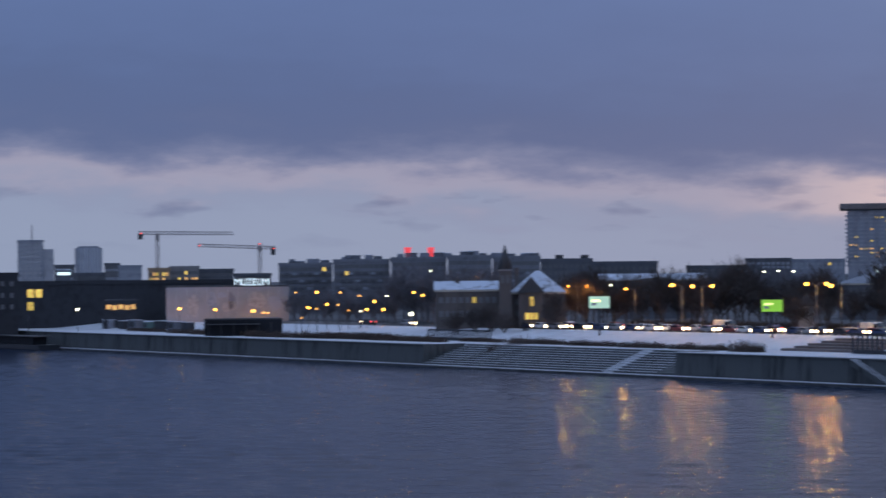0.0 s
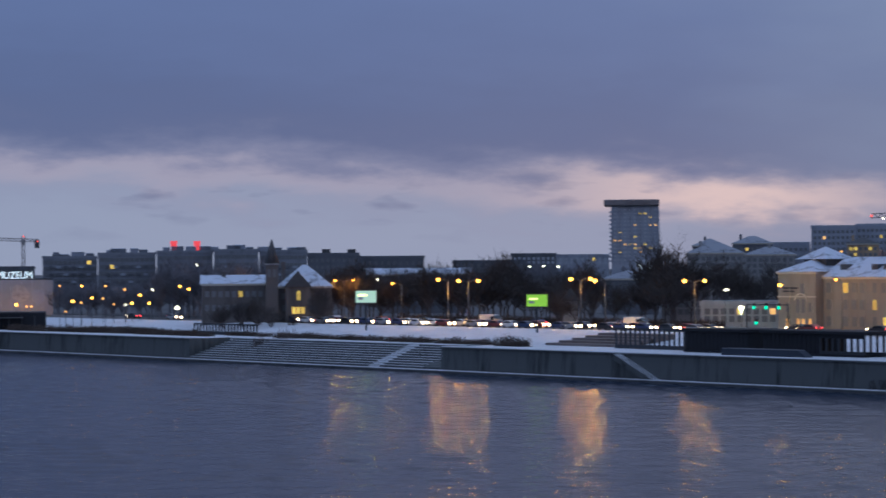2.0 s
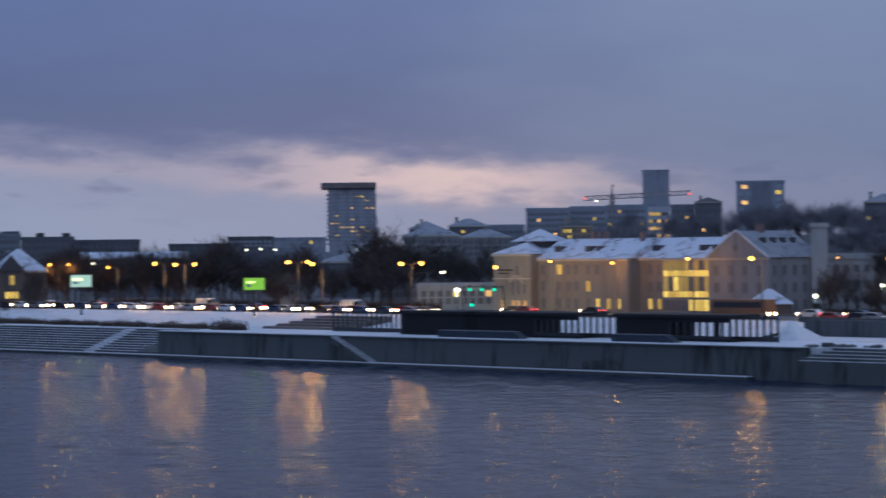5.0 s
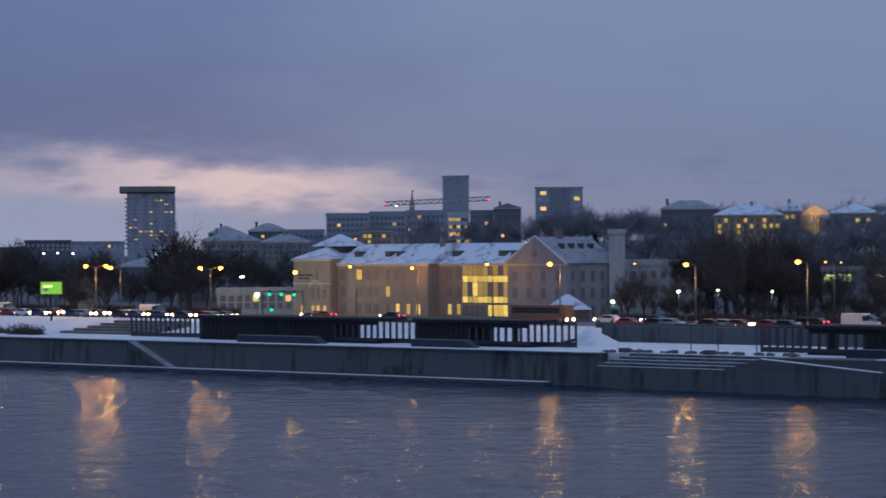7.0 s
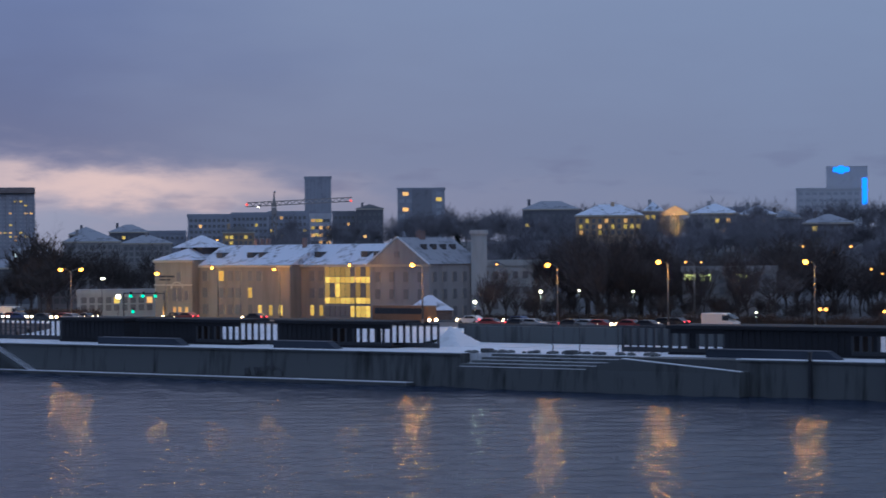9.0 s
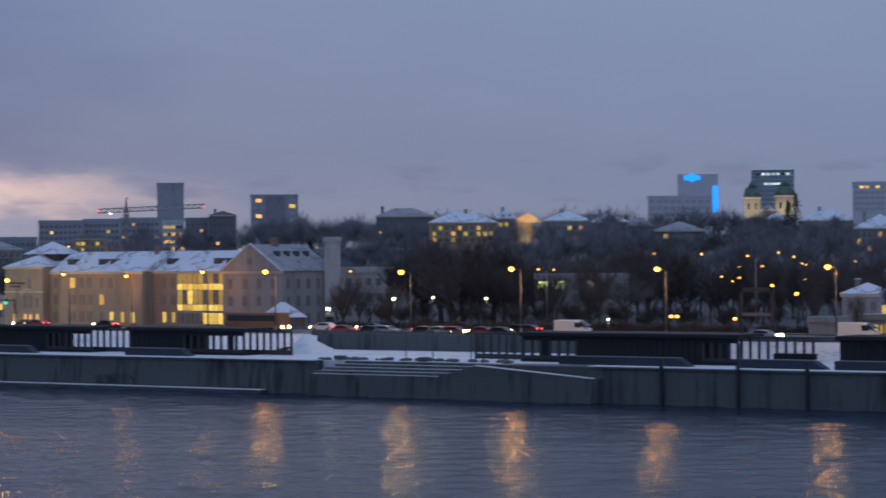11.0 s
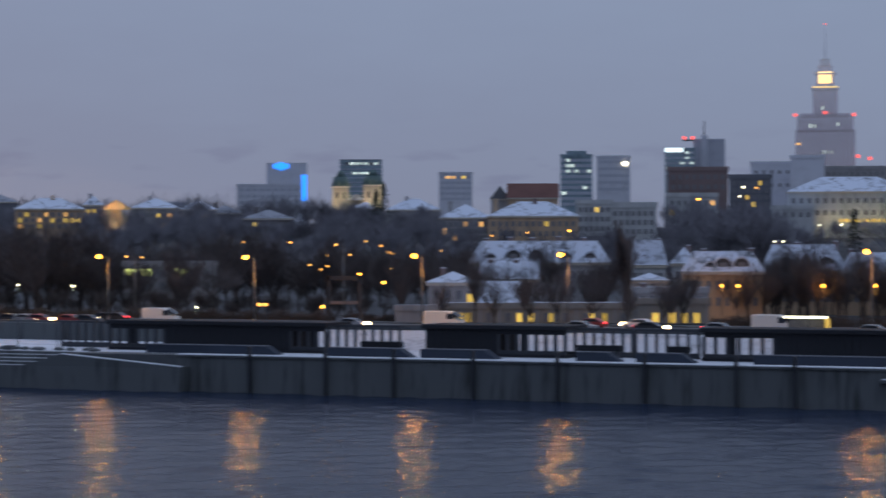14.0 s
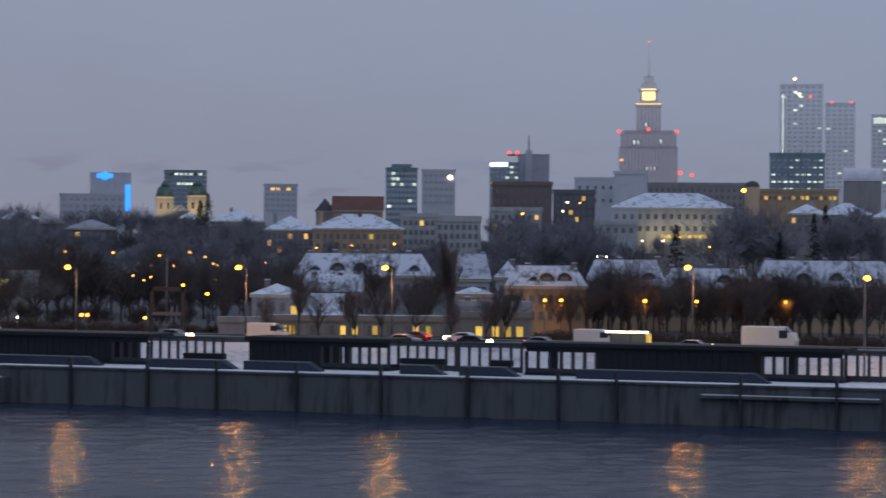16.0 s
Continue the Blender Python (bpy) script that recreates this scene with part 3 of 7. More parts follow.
def building(name, label, x, y, turn, w, z0, z1, depth=14.0, wall=PLASTER_GREY, roof="flat", rh=0.6, roof_mat=None, cols=0, rows=0, ww=0.95, wh=1.35, lit=0.1, lits=None, seed=1, base=1.2, group="", category="building", foot=8.0, chimneys=0, cornice=True, gap=0.0, dorm=0):
    """A block with its front centre at x, y; the wall goes down into the ground by foot."""
    rd = random.Random(seed)
    ob = empty(name, pose(x, y, z0, 0, 0, turn), label, category, group)
    h = z1 - z0
    part("wall", box(-w / 2, w / 2, 0, depth, -foot, h), wall, ob)
    rm = roof_mat or SNOW_ROOF
    r = part("roof", roof_mesh(roof, w, depth, rh), rm, ob)
    r.location = (0, 0, h)
    if cornice and roof == "flat":
        part("parapet", box(-w / 2 - 0.25, w / 2 + 0.25, -0.25, 0.2, h - 0.5, h + rh + 0.1), wall, ob)
    elif cornice:
        part("cornice", box(-w / 2 - 0.3, w / 2 + 0.3, -0.35, 0.2, h - 0.45, h - 0.02), TRIM, ob)
    for k in range((chimneys + 1) // 2):
        cx = (k + 0.5 + rd.uniform(-0.3, 0.3)) / chimneys * w - w / 2
        part("chimney", box(cx - 0.5, cx + 0.5, depth * 0.4, depth * 0.4 + 0.9, h, h + rh + 0.7, 0.05), BRICK if k % 2 else wall, ob)
    for k in range(dorm):
        cx = (k + 0.5) / dorm * w - w / 2
        dm = prism(bmesh.new(), [(-0.6, 0), (-0.6, 1.3), (3.2, 1.3), (3.2, 0)], -0.8, 0.8)
        dd = part("dormer", dm, ROOF_DARK, ob)
        dd.location = (cx, 0.5, h + rh * 0.12)
        part("dormer_snow", box(-0.95, 0.95, -0.7, 3.0, 1.304, 1.5, 0.05), SNOW_ROOF, dd)
    if cols and rows:
        fl = (h - base - 0.8) / rows
        for i in range(cols):
            if gap and rd.random() < gap:
                continue
            wx = (i + 0.5) / cols * (w - 1.0) - (w - 1.0) / 2
            for j in range(rows):
                # unlit windows beyond 1080 m take the glass paled for haze
                pane = rd.choice(lits or [LIT_WARM, LIT_YELLOW]) if rd.random() < lit * (0.6 if y < 700 else 1.0) else (GLASS_HAZED if math.hypot(x, y) > 1080 else GLASS_DIM)
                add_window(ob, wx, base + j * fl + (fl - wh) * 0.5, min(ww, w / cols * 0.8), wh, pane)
    return ob


# ---- things that buildings share ----
def bars(parent, x0, x1, z, y, m, n=1, h=0.5, name="sign_bar"):
    """Plain bars in place of lettering."""
    w = (x1 - x0) / n
    for k in range(n):
        part(name, box(x0 + k * w, x0 + k * w + w * 0.86, y - 0.12, y, z, z + h), m, parent)


def warning_lamp(parent, x, y, z, r=0.5, m=None):
    return part("warning_lamp", ball(bmesh.new(), (x, y, z), r), m or RED_LAMP, parent, "small red warning lamp")


# ---- the skyline to the south ----
t = building("tower_block", "grey stepped residential tower with a roof antenna", -1476.6, 616.1, 67.4, 16.3, 17.6, 43.8, depth=18, wall=PANEL_BLUE, cols=5, rows=8, ww=1.8, lit=0.02, seed=2, foot=45)
part("side_block", box(7, 14.5, 1, 15, -30, 21), PANEL_BLUE, t)
part("antenna", tube(bmesh.new(), (1, 8, 20), (1, 8, 37), 0.5, 0.2, 6), STEEL, t)
t = empty("round_tower", pose(-1370.8, 609, 8), "round grey residential tower with ribbed balconies", "building")
bm = bmesh.new()
tube(bm, (0, 0, -20), (0, 0, 37.89 - 8), 7.7, 7.7, 24)
tube(bm, (0, 0, 37.89 - 8), (0, 0, 38.9 - 8), 6.4, 6.2, 24)
part("wall", bm, PANEL_BLUE, t)
for k in range(16):
    an = k * math.tau / 16
    part("rib", tube(bmesh.new(), (7.8 * math.cos(an), 7.8 * math.sin(an), -20), (7.8 * math.cos(an), 7.8 * math.sin(an), 37.55 - 8), 0.35, 0.35, 4), PANEL_GREY, t)
building("low_block", "low grey block on the southern horizon", -1193, 516.4, 66.6, 10.4, 16.1, 26, depth=20, wall=PANEL_DARK, cols=5, rows=2, lit=0.0, seed=60, foot=20, category="building")
building("low_block", "low grey block on the southern horizon", -1183.1, 538.8, 65.5, 7.8, 15.8, 26.6, depth=20, wall=PANEL_DARK, cols=4, rows=2, lit=0.1, seed=61, foot=20, category="building")
building("low_block", "low grey block on the southern horizon", -1133.9, 526.2, 65.1, 11.5, 15.8, 25.1, depth=20, wall=PANEL_BLUE, cols=6, rows=2, lit=0.0, seed=62, foot=20, category="building")
building("low_block", "low grey block on the southern horizon", -902.3, 431.2, 64.5, 8.5, 16.1, 22.4, depth=20, wall=PLASTER_WARM, cols=6, rows=2, lit=0.9, seed=63, foot=20, category="building")
building("low_block", "low grey block on the southern horizon", -906.8, 444.7, 63.9, 11.8, 16, 23.1, depth=20, wall=PLASTER_GREY, cols=8, rows=2, lit=0.5, seed=64, foot=20, category="building")
building("low_block", "low grey block on the southern horizon", -910, 460.7, 63.2, 14, 15.9, 21.9, depth=20, wall=PANEL_DARK, cols=8, rows=2, lit=0.05, seed=65, foot=20, category="building")
building("low_block", "low grey block on the southern horizon", -903.2, 473.9, 62.3, 15, 15.7, 19.9, depth=20, wall=PANEL_DARK, cols=7, rows=2, lit=0.05, seed=66, foot=20, category="building")
building("low_block", "low grey block on the southern horizon", -913.7, 406.4, 66, 12, 16.4, 20.7, depth=20, wall=PANEL_DARK, cols=8, rows=2, lit=0.0, seed=67, foot=20, category="building")
s = building("sign_block", "low dark roof with a white lit sign", -917.8, 397, 66.6, 5.8, 19.9, 22.4, depth=6, wall=PANEL_DARK, cornice=False)
part("light_bar", box(-2.5, 2.6, -0.5, -0.2, 0.6, 1.7, 0.1), SIGN_WHITE, s)


def crane(x, y, z0, zj, left, right, turn, label, rise=0.0, mast=1.2, lamps=()):
    """A tower crane; left and right are the jib's reaches across the view."""
    c = empty("tower_crane", pose(x, y, z0, 0, 0, turn), label, "crane", "tower cranes")
    h = zj - z0
    bm = bmesh.new()
    hw = mast / 2
    n = max(4, int((h + 5) / (mast * 1.5)))
    for sx in (-hw, hw):
        for sy in (-hw, hw):
            tube(bm, (sx, sy, -20), (sx, sy, h + mast), 0.22 * mast, 0.22 * mast, 4)
    for k in range(n):
        za, zb = -5 + (h + 5) * k / n, -5 + (h + 5) * (k + 1) / n
        for sy in (-hw, hw):
            s = 1 if k % 2 else -1
            tube(bm, (-hw * s, sy, za), (hw * s, sy, zb), 0.16 * mast, 0.16 * mast, 3)
    part("mast", bm, CRANE_GREY, c)
    bm = bmesh.new()
    m = int((right + left) / (mast * 1.6))
    for k in range(m):
        xa, xb = -left + (left + right) * k / m, -left + (left + right) * (k + 1) / m
        ra, rb = (xa + left) / (left + right) * rise, (xb + left) / (left + right) * rise
        za, zb = h + ra, h + rb
        tube(bm, (xa, -hw, za), (xb, -hw, zb), 0.15 * mast, 0.15 * mast, 4)
        tube(bm, (xa, hw, za), (xb, hw, zb), 0.15 * mast, 0.15 * mast, 4)
        tube(bm, (xa, 0, za + mast), (xb, 0, zb + mast), 0.16 * mast, 0.16 * mast, 4)
        tube(bm, (xa, -hw, za), ((xa + xb) / 2, 0, (za + zb) / 2 + mast), 0.14 * mast, 0.14 * mast, 3)
        tube(bm, ((xa + xb) / 2, 0, (za + zb) / 2 + mast), (xb, -hw, zb), 0.14 * mast, 0.14 * mast, 3)
    part("jib", bm, CRANE_GREY, c)
    part("cab", box(-hw - 0.3, hw + 0.3, -hw - 0.8, hw, h - 2.0 * mast, h - 0.3, 0.1), CRANE_GREY, c)
    for lx, lz, m in lamps:
        warning_lamp(c, lx, -1, h + lz, 0.3 * mast, m)
    return c


c = crane(-1173.2, 560, 8, 41.98, 9.9, 39.2, 64.5, "slim grey tower crane with a red jib lamp", -0.6, 1.5, ((-8.5, 0.5, RED_LAMP),))
part("counterweight", box(-10, -7.5, -1, 1, 41.98 - 10.6, 41.98 - 7.6, 0.1), CONCRETE_DARK, c)
c = crane(-1105.2, 584, 8, 34.68, 31, 7.6, 62.2, "grey tower crane carrying three red lamps", -1.6, 1.4, ((-30, 0.6, RED_LAMP), (0, 1.2, RED_LAMP), (7, -1.2, RED_LAMP)))
part("counterweight", box(5.5, 7.8, -1, 1, 34.68 - 12.5, 34.68 - 8.6, 0.1), CONCRETE_DARK, c)
c = crane(-637.7, 704.2, 20, 36.57, 10.6, 29.8, 42.2, "tower crane with a tall head over the roofs", 1.8, 1.5, ((-10.4, 0.8, RED_LAMP), (29.3, 2.0, RED_LAMP), (0.3, 5.6, GLASS_HAZED)))
part("head", tube(bmesh.new(), (0, 0, 36.57 - 20), (0, 0, 41.97 - 20), 1.0, 0.25, 4), CRANE_GREY, c)
part("work_lamp", ball(bmesh.new(), (-6.0, -1, 36.36 - 20), 0.5, 0.5), LAMP_WHITE, c)

# dark science centre and the museum pavilion beyond the trees
d = building("science_centre", "long dark-clad exhibition building with few lit windows", -664.9, 301.2, 65.6, 74.9, 7.4, 17.6, depth=40, wall=CHARCOAL, rh=0.5, roof_mat=ROOF_DARK, foot=6)
for x, z in ((-22.1, 6), (-19.7, 6), (-22.1, 2.3)):
    add_window(d, x, z, 1.8, 2.4, LIT_YELLOW)
for k in range(14):
    part("panel_joint", box(-37 + k * 5.4, -36.8 + k * 5.4, -0.08, 0.02, 0.3, 9.8), STEEL, d)
d = building("glazed_wing", "dark glazed pavilion with warm light at street level", -636.1, 292.2, 65.3, 9.1, 7.7, 12.4, depth=8, wall=CHARCOAL, rh=0.4, roof_mat=ROOF_DARK, cornice=False)
for k in range(5):
    add_window(d, -3.4 + k * 1.7, 2.4 - 0.2 * (k % 2), 1.3, 1.3, LIT_WARM)
building("low_block", "dark stone block above the trees", -640.2, 257.5, 68.1, 10.9, 8.4, 19.9, depth=20, wall=CHARCOAL, roof_mat=ROOF_DARK, cols=4, rows=3, lit=0.05, seed=8)

m = building("museum_pavilion", "white box-shaped museum pavilion with a faint mural", -614.2, 314.4, 62.9, 33.8, 7.3, 16, depth=25, wall=WHITE_PANEL, rh=0.4, roof_mat=ROOF_DARK, cornice=False)
MW, MH = 33.8, 8.8
for k in range(11):
    part("panel_joint", box(-MW / 2 + (k + 1) * MW / 12 - 0.03, -MW / 2 + (k + 1) * MW / 12 + 0.03, -0.02, 0.02, 0.05, MH - 0.05), PANEL_GREY, m)
MURAL_BLUE = mat("faded_blue_mural_paint", (0.35, 0.36, 0.42), 0.85, var=0.25, fine=1)
MURAL_DARK = mat("dark_mural_paint", (0.25, 0.235, 0.26), 0.85, var=0.3, fine=1)
MURAL_SAND = mat("sandy_mural_paint", (0.43, 0.395, 0.39), 0.85, var=0.25, fine=1)


def blot(parent, cx, cz, rx, rz, m, seed, y=-0.035):
    bm = bmesh.new()
    f, b = [], []
    for k in range(22):
        a = k * math.tau / 22
        s = 1 + 0.45 * noise.noise((math.cos(a) * 1.3, math.sin(a) * 1.3, seed))
        f.append(bm.verts.new((cx + rx * s * math.cos(a), y, cz + rz * s * math.sin(a))))
        b.append(bm.verts.new((cx + rx * s * math.cos(a), y + 0.03, cz + rz * s * math.sin(a))))
    bm.faces.new(f)
    for k in range(22):
        bm.faces.new((f[k], b[k], b[(k + 1) % 22], f[(k + 1) % 22]))
    bmesh.ops.recalc_face_normals(bm, faces=bm.faces[:])
    part("mural_patch", bm, m, parent)


for cx, cz, rx, rz, mm, sd in ((-4.2, 5.2, 1.3, 2.2, MURAL_BLUE, 1), (1.0, 4.6, 0.9, 2.4, MURAL_DARK, 2), (-9.5, 4.0, 1.6, 3.0, MURAL_SAND, 3), (0.2, 3.2, 1.8, 1.6, MURAL_SAND, 4), (8.0, 5.0, 2.6, 2.2, MURAL_SAND, 5), (-1.5, 6.5, 1.6, 0.7, MURAL_BLUE, 6), (13.0, 4.2, 1.7, 2.4, MURAL_BLUE, 7)):
    blot(m, cx, cz, rx, rz, mm, sd)
cu = bpy.data.curves.new("lettering", "FONT")
cu.body, cu.size, cu.extrude, cu.align_x = "MUZEUM", 2.75, 0.15, "CENTER"
cu.materials.append(SIGN_WHITE)
tmp = new("lettering", cu)
bpy.context.view_layer.update()
me = bpy.data.meshes.new_from_object(tmp.evaluated_get(bpy.context.evaluated_depsgraph_get()))
bpy.data.objects.remove(tmp)
me.transform(Matrix.Translation((6.66, 0.6, MH + 0.3)) @ Matrix.Rotation(radians(90), 4, "X") @ Matrix.Diagonal((0.86, 1.0, 1.0, 1)))
part("rooftop_lettering", me, None, m, "white illuminated block letters")
bm = bmesh.new()
for k in range(7):
    hexa(bm, 2.4 + k * 1.4, 2.5 + k * 1.4, 1.1, 1.2, MH + 0.3, MH + 2.3)
hexa(bm, 2.2, 11.2, 1.1, 1.25, MH + 0.9, MH + 1.05)
part("sign_frame", bm, STEEL, m)

b = building("riverside_bar", "dark low bar pavilion on the promenade below the museum", -532.4, 276.7, 62.5, 18.7, 4.6, 8.4, depth=7, wall=BLACK_CLAD, rh=0.3, roof_mat=ROOF_DARK, cornice=False, foot=0.4)
for k in range(6):
    part("cladding_board", box(-8.5 + k * 3, -8.2 + k * 3, -0.1, 0.02, 0.1, 3.2), STEEL, b)
part("awning", box(-9.6, 4, -2.2, 0.3, 2.6, 2.8, 0.05), ROOF_DARK, b)

# moored pontoon at the southern edge
p = empty("moored_barge", pose(-636.2, 258, 0), "dark moored barge with a low deckhouse", "boat")
bm = bmesh.new()
prism(bm, [(-3, 0.2), (-2.6, -0.5), (2.6, -0.5), (3, 0.2), (3, 1.4), (-3, 1.4)], -18, 30)
part("hull", bm, STEEL, p)
part("deckhouse", box(-12, 24, -2, 2, 1.4, 3.4, 0.1), BLACK_CLAD, p)
part("deck_roof", box(-13, 25.5, -2.6, 2.6, 3.4, 3.65, 0.06), ROOF_DARK, p)
for k in range(8):
    part("rail_post", tube(bmesh.new(), (-16 + k * 5.8, -2.8, 1.4), (-16 + k * 5.8, -2.8, 2.5), 0.05, 0.05, 5), STEEL, p)
part("mast", tube(bmesh.new(), (16, 0, 3.6), (16, 0, 9), 0.12, 0.06, 6), STEEL, p)

# long apartment building with red lit vents
building("apartment_block", "long grey flat-roofed apartment block with dark windows", -893, 492.9, 61.1, 21.9, 12, 24, depth=16, wall=PANEL_MID, rh=0.6, roof_mat=SNOW_ROOF, cols=11, rows=4, ww=2.4, wh=1.5, lit=0.03, seed=20, foot=6, group="row of apartment blocks")
building("apartment_block", "long grey flat-roofed apartment block with dark windows", -864.4, 502.8, 59.8, 22.7, 11.9, 25.1, depth=16, wall=PANEL_MID, rh=0.6, roof_mat=SNOW_ROOF, cols=11, rows=4, ww=2.4, wh=1.5, lit=0.03, seed=21, foot=6, group="row of apartment blocks")
building("apartment_block", "long grey flat-roofed apartment block with dark windows", -844.1, 517.3, 58.5, 22, 11.7, 25.7, depth=16, wall=PANEL_MID, rh=0.6, roof_mat=SNOW_ROOF, cols=11, rows=4, ww=2.4, wh=1.5, lit=0.03, seed=22, foot=6, group="row of apartment blocks")
building("apartment_block", "long grey flat-roofed apartment block with dark windows", -824.9, 529.1, 57.3, 17.4, 11.6, 26.1, depth=16, wall=PANEL_MID, rh=0.6, roof_mat=SNOW_ROOF, cols=11, rows=4, ww=2.4, wh=1.5, lit=0.03, seed=23, foot=6, group="row of apartment blocks")
building("apartment_block", "long grey flat-roofed apartment block with dark windows", -818.9, 547.3, 56.3, 18.8, 11.4, 25.7, depth=16, wall=PANEL_MID, rh=0.6, roof_mat=SNOW_ROOF, cols=11, rows=4, ww=2.4, wh=1.5, lit=0.03, seed=24, foot=6, group="row of apartment blocks")
rd = random.Random(15)
for ob in [o for o in scene.objects if o.name.startswith("apartment_block") and o.type == "EMPTY"]:
    top = max(c.location.z for c in ob.children if c.name.startswith("roof"))
    half = 9.0
    for k in range(4):
        cx, pw, ph = -half + (k + rd.uniform(0.1, 0.8)) * half / 2, rd.uniform(1.2, 3.4), rd.uniform(0.7, 1.7)
        ps = part("penthouse", box(cx - pw, cx + pw, 2.5, 8.0, top, top + 0.6 + ph, 0.05), PANEL_DARK if k % 2 else PANEL_MID, ob)
        part("penthouse_snow", box(cx - pw - 0.1, cx + pw + 0.1, 2.4, 8.1, top + 0.604 + ph, top + 0.74 + ph, 0.04), SNOW_ROOF, ps)
    for k in range(6):
        cx = -half + (k + 0.5) * half / 3
        for j in range(3):
            part("balcony", box(cx - 0.9, cx + 0.9, -0.9, 0, 1.6 + j * 3.0, 2.6 + j * 3.0), PANEL_DARK if (k + j) % 3 else PANEL_BLUE, ob)
for px, py, pz in ((-850.6, 516.2, 25.52), (-845.8, 524.1, 25.43)):
    v = empty("roof_vent", pose(px, py, pz + 0.9), "flared roof vent glowing red", "vent", "red roof vents")
    bm = bmesh.new()
    tube(bm, (0, 0, 0), (0, 0, 1.2), 1.0, 1.0, 12)
    tube(bm, (0, 0, 1.2), (0, 0, 3.8), 1.15, 1.5, 12)
    part("cowl", bm, RED_GLOW, v)

# villa with a spire, the hall and houses behind the street
building("villa_wing", "long low wing of the old villa under a snowy roof", -476.7, 305.1, 57.4, 14.6, 7.0, 15.2, depth=10, wall=PLASTER_DIM, roof="gable", rh=2.0, roof_mat=SNOW_ROOF, cols=9, rows=2, lit=0.1, seed=77, chimneys=2, foot=3)
v = building("villa", "old grey villa with a steep snowy roof", -467.9, 318.5, 55.8, 12.3, 7.0, 14.5, depth=12, wall=PLASTER_DIM, roof="hip", rh=4.9, roof_mat=SNOW_ROOF, cols=6, rows=2, lit=0.0, seed=31, chimneys=2, foot=3)
g = building("villa_gable", "gabled bay of the old villa with lit windows", -463.8, 313.8, 55.9, 5.6, 7.0, 14.4, depth=8, wall=PLASTER_DIM, roof="cross", rh=3.6, roof_mat=ROOF_DARK, cols=0, rows=0, cornice=False, foot=3)
for wx, wz, ww2, wh2 in ((-0.9, 1.4, 0.8, 1.5), (0.1, 1.4, 0.8, 1.5), (1.1, 1.4, 0.8, 1.5), (0.2, 4.4, 0.9, 1.7)):
    add_window(g, wx, wz, ww2, wh2, LIT_YELLOW)
part("arch_light", tube(bmesh.new(), (0.2, -0.12, 6.1), (0.2, 0.05, 6.1), 0.45, 0.45, 12), LIT_YELLOW, g)
s = empty("church_spire", pose(-468.7, 310.1, 7.0, 0, 0, 56.5), "square villa tower with a slender dark spire", "spire")
part("tower", box(-1.4, 1.4, -1.4, 1.4, -3, 19.7 - 7, 0.05), PLASTER_DIM, s)
part("tower_cornice", box(-1.6, 1.6, -1.6, 1.6, 19.7 - 7.3, 19.7 - 7, 0.04), PLASTER_GREY, s)
part("spire_roof", tube(bmesh.new(), (0, 0, 19.7 - 7), (0, 0, 25.3 - 7), 1.75, 0.06, 8), ROOF_DARK, s)
for k in range(2):
    add_window(s, -0.6 + 1.2 * k, 9.6, 0.7, 1.8, GLASS_DIM, -1.41)
building("apartment_block", "dark flat-roofed block with roof boxes", -738.1, 515, 55.1, 18.6, 11.8, 23.8, depth=14, wall=PANEL_DARK, roof_mat=ROOF_DARK, cols=9, rows=4, lit=0.03, seed=33)
building("apartment_block", "dark flat-roofed block behind the hall", -742, 543.9, 53.8, 23.9, 11.4, 22.7, depth=14, wall=PANEL_DARK, roof_mat=ROOF_DARK, cols=10, rows=4, lit=0.02, seed=34)
for px, py, pz in ((-743.7, 515.7, 23.87), (-738.4, 523.3, 23.77)):
    tagged(part("roof_box", box(px - 1.3, px + 1.3, py - 1, py + 1, pz - 1, pz + 2.0, 0.1), ROOF_DARK), "dark lift housing on the roof", "roof box", "roof boxes")
h = building("market_hall", "long low hall with a snow-covered roof", -640.2, 479.8, 53.2, 34.3, 12.2, 16.7, depth=22, wall=PANEL_DARK, roof="gable", rh=2.0, roof_mat=SNOW_ROOF, cols=14, rows=1, lit=0.0, seed=35)
h = building("market_hall", "dark hall with a rounded snowy roof", -559.3, 421, 53, 24.5, 6.6, 14.3, depth=18, wall=PANEL_DARK, roof="hip", rh=3.0, roof_mat=ROOF_DARK, cols=10, rows=2, lit=0.0, seed=36)
building("gable_house", "small house with a pale floodlit gable", -396.2, 336.7, 49.6, 3.1, 5.4, 11.3, depth=8, wall=PLASTER_PALE, roof="cross", rh=2.6, roof_mat=ROOF_DARK, cornice=False)

for lab, m, px, py, zz, w, h in (("pale lit advertising screen on a post", BOARD_WHITE, -406.3, 291.4, 11.53, 4.1, 2.39), ("green lit advertising screen on a post", BOARD_GREEN, -362.2, 299.5, 11, 3.9, 2.25)):
    a = empty("billboard", pose(px, py, zz, 0, 0, math.degrees(math.atan2(-px, py))), lab, "billboard", "lit billboards")
    part("frame", box(-w / 2 - 0.12, w / 2 + 0.12, 0, 0.3, -0.12, h + 0.12, 0.03), STEEL, a)
    part("screen", box(-w / 2, w / 2, -0.03, -0.004, 0, h), m, a)
    part("post", tube(bmesh.new(), (0, 0.15, 6 - zz), (0, 0.15, 0.1), 0.18, 0.18, 8), STEEL, a)
    part("sign_bar", box(-w * 0.38, w * 0.05, -0.05, -0.034, h * 0.55, h * 0.72), LIT_GREEN, a)
    part("sign_bar", box(-w * 0.38, -w * 0.15, -0.05, -0.034, h * 0.25, h * 0.45), WHITE_PANEL, a)

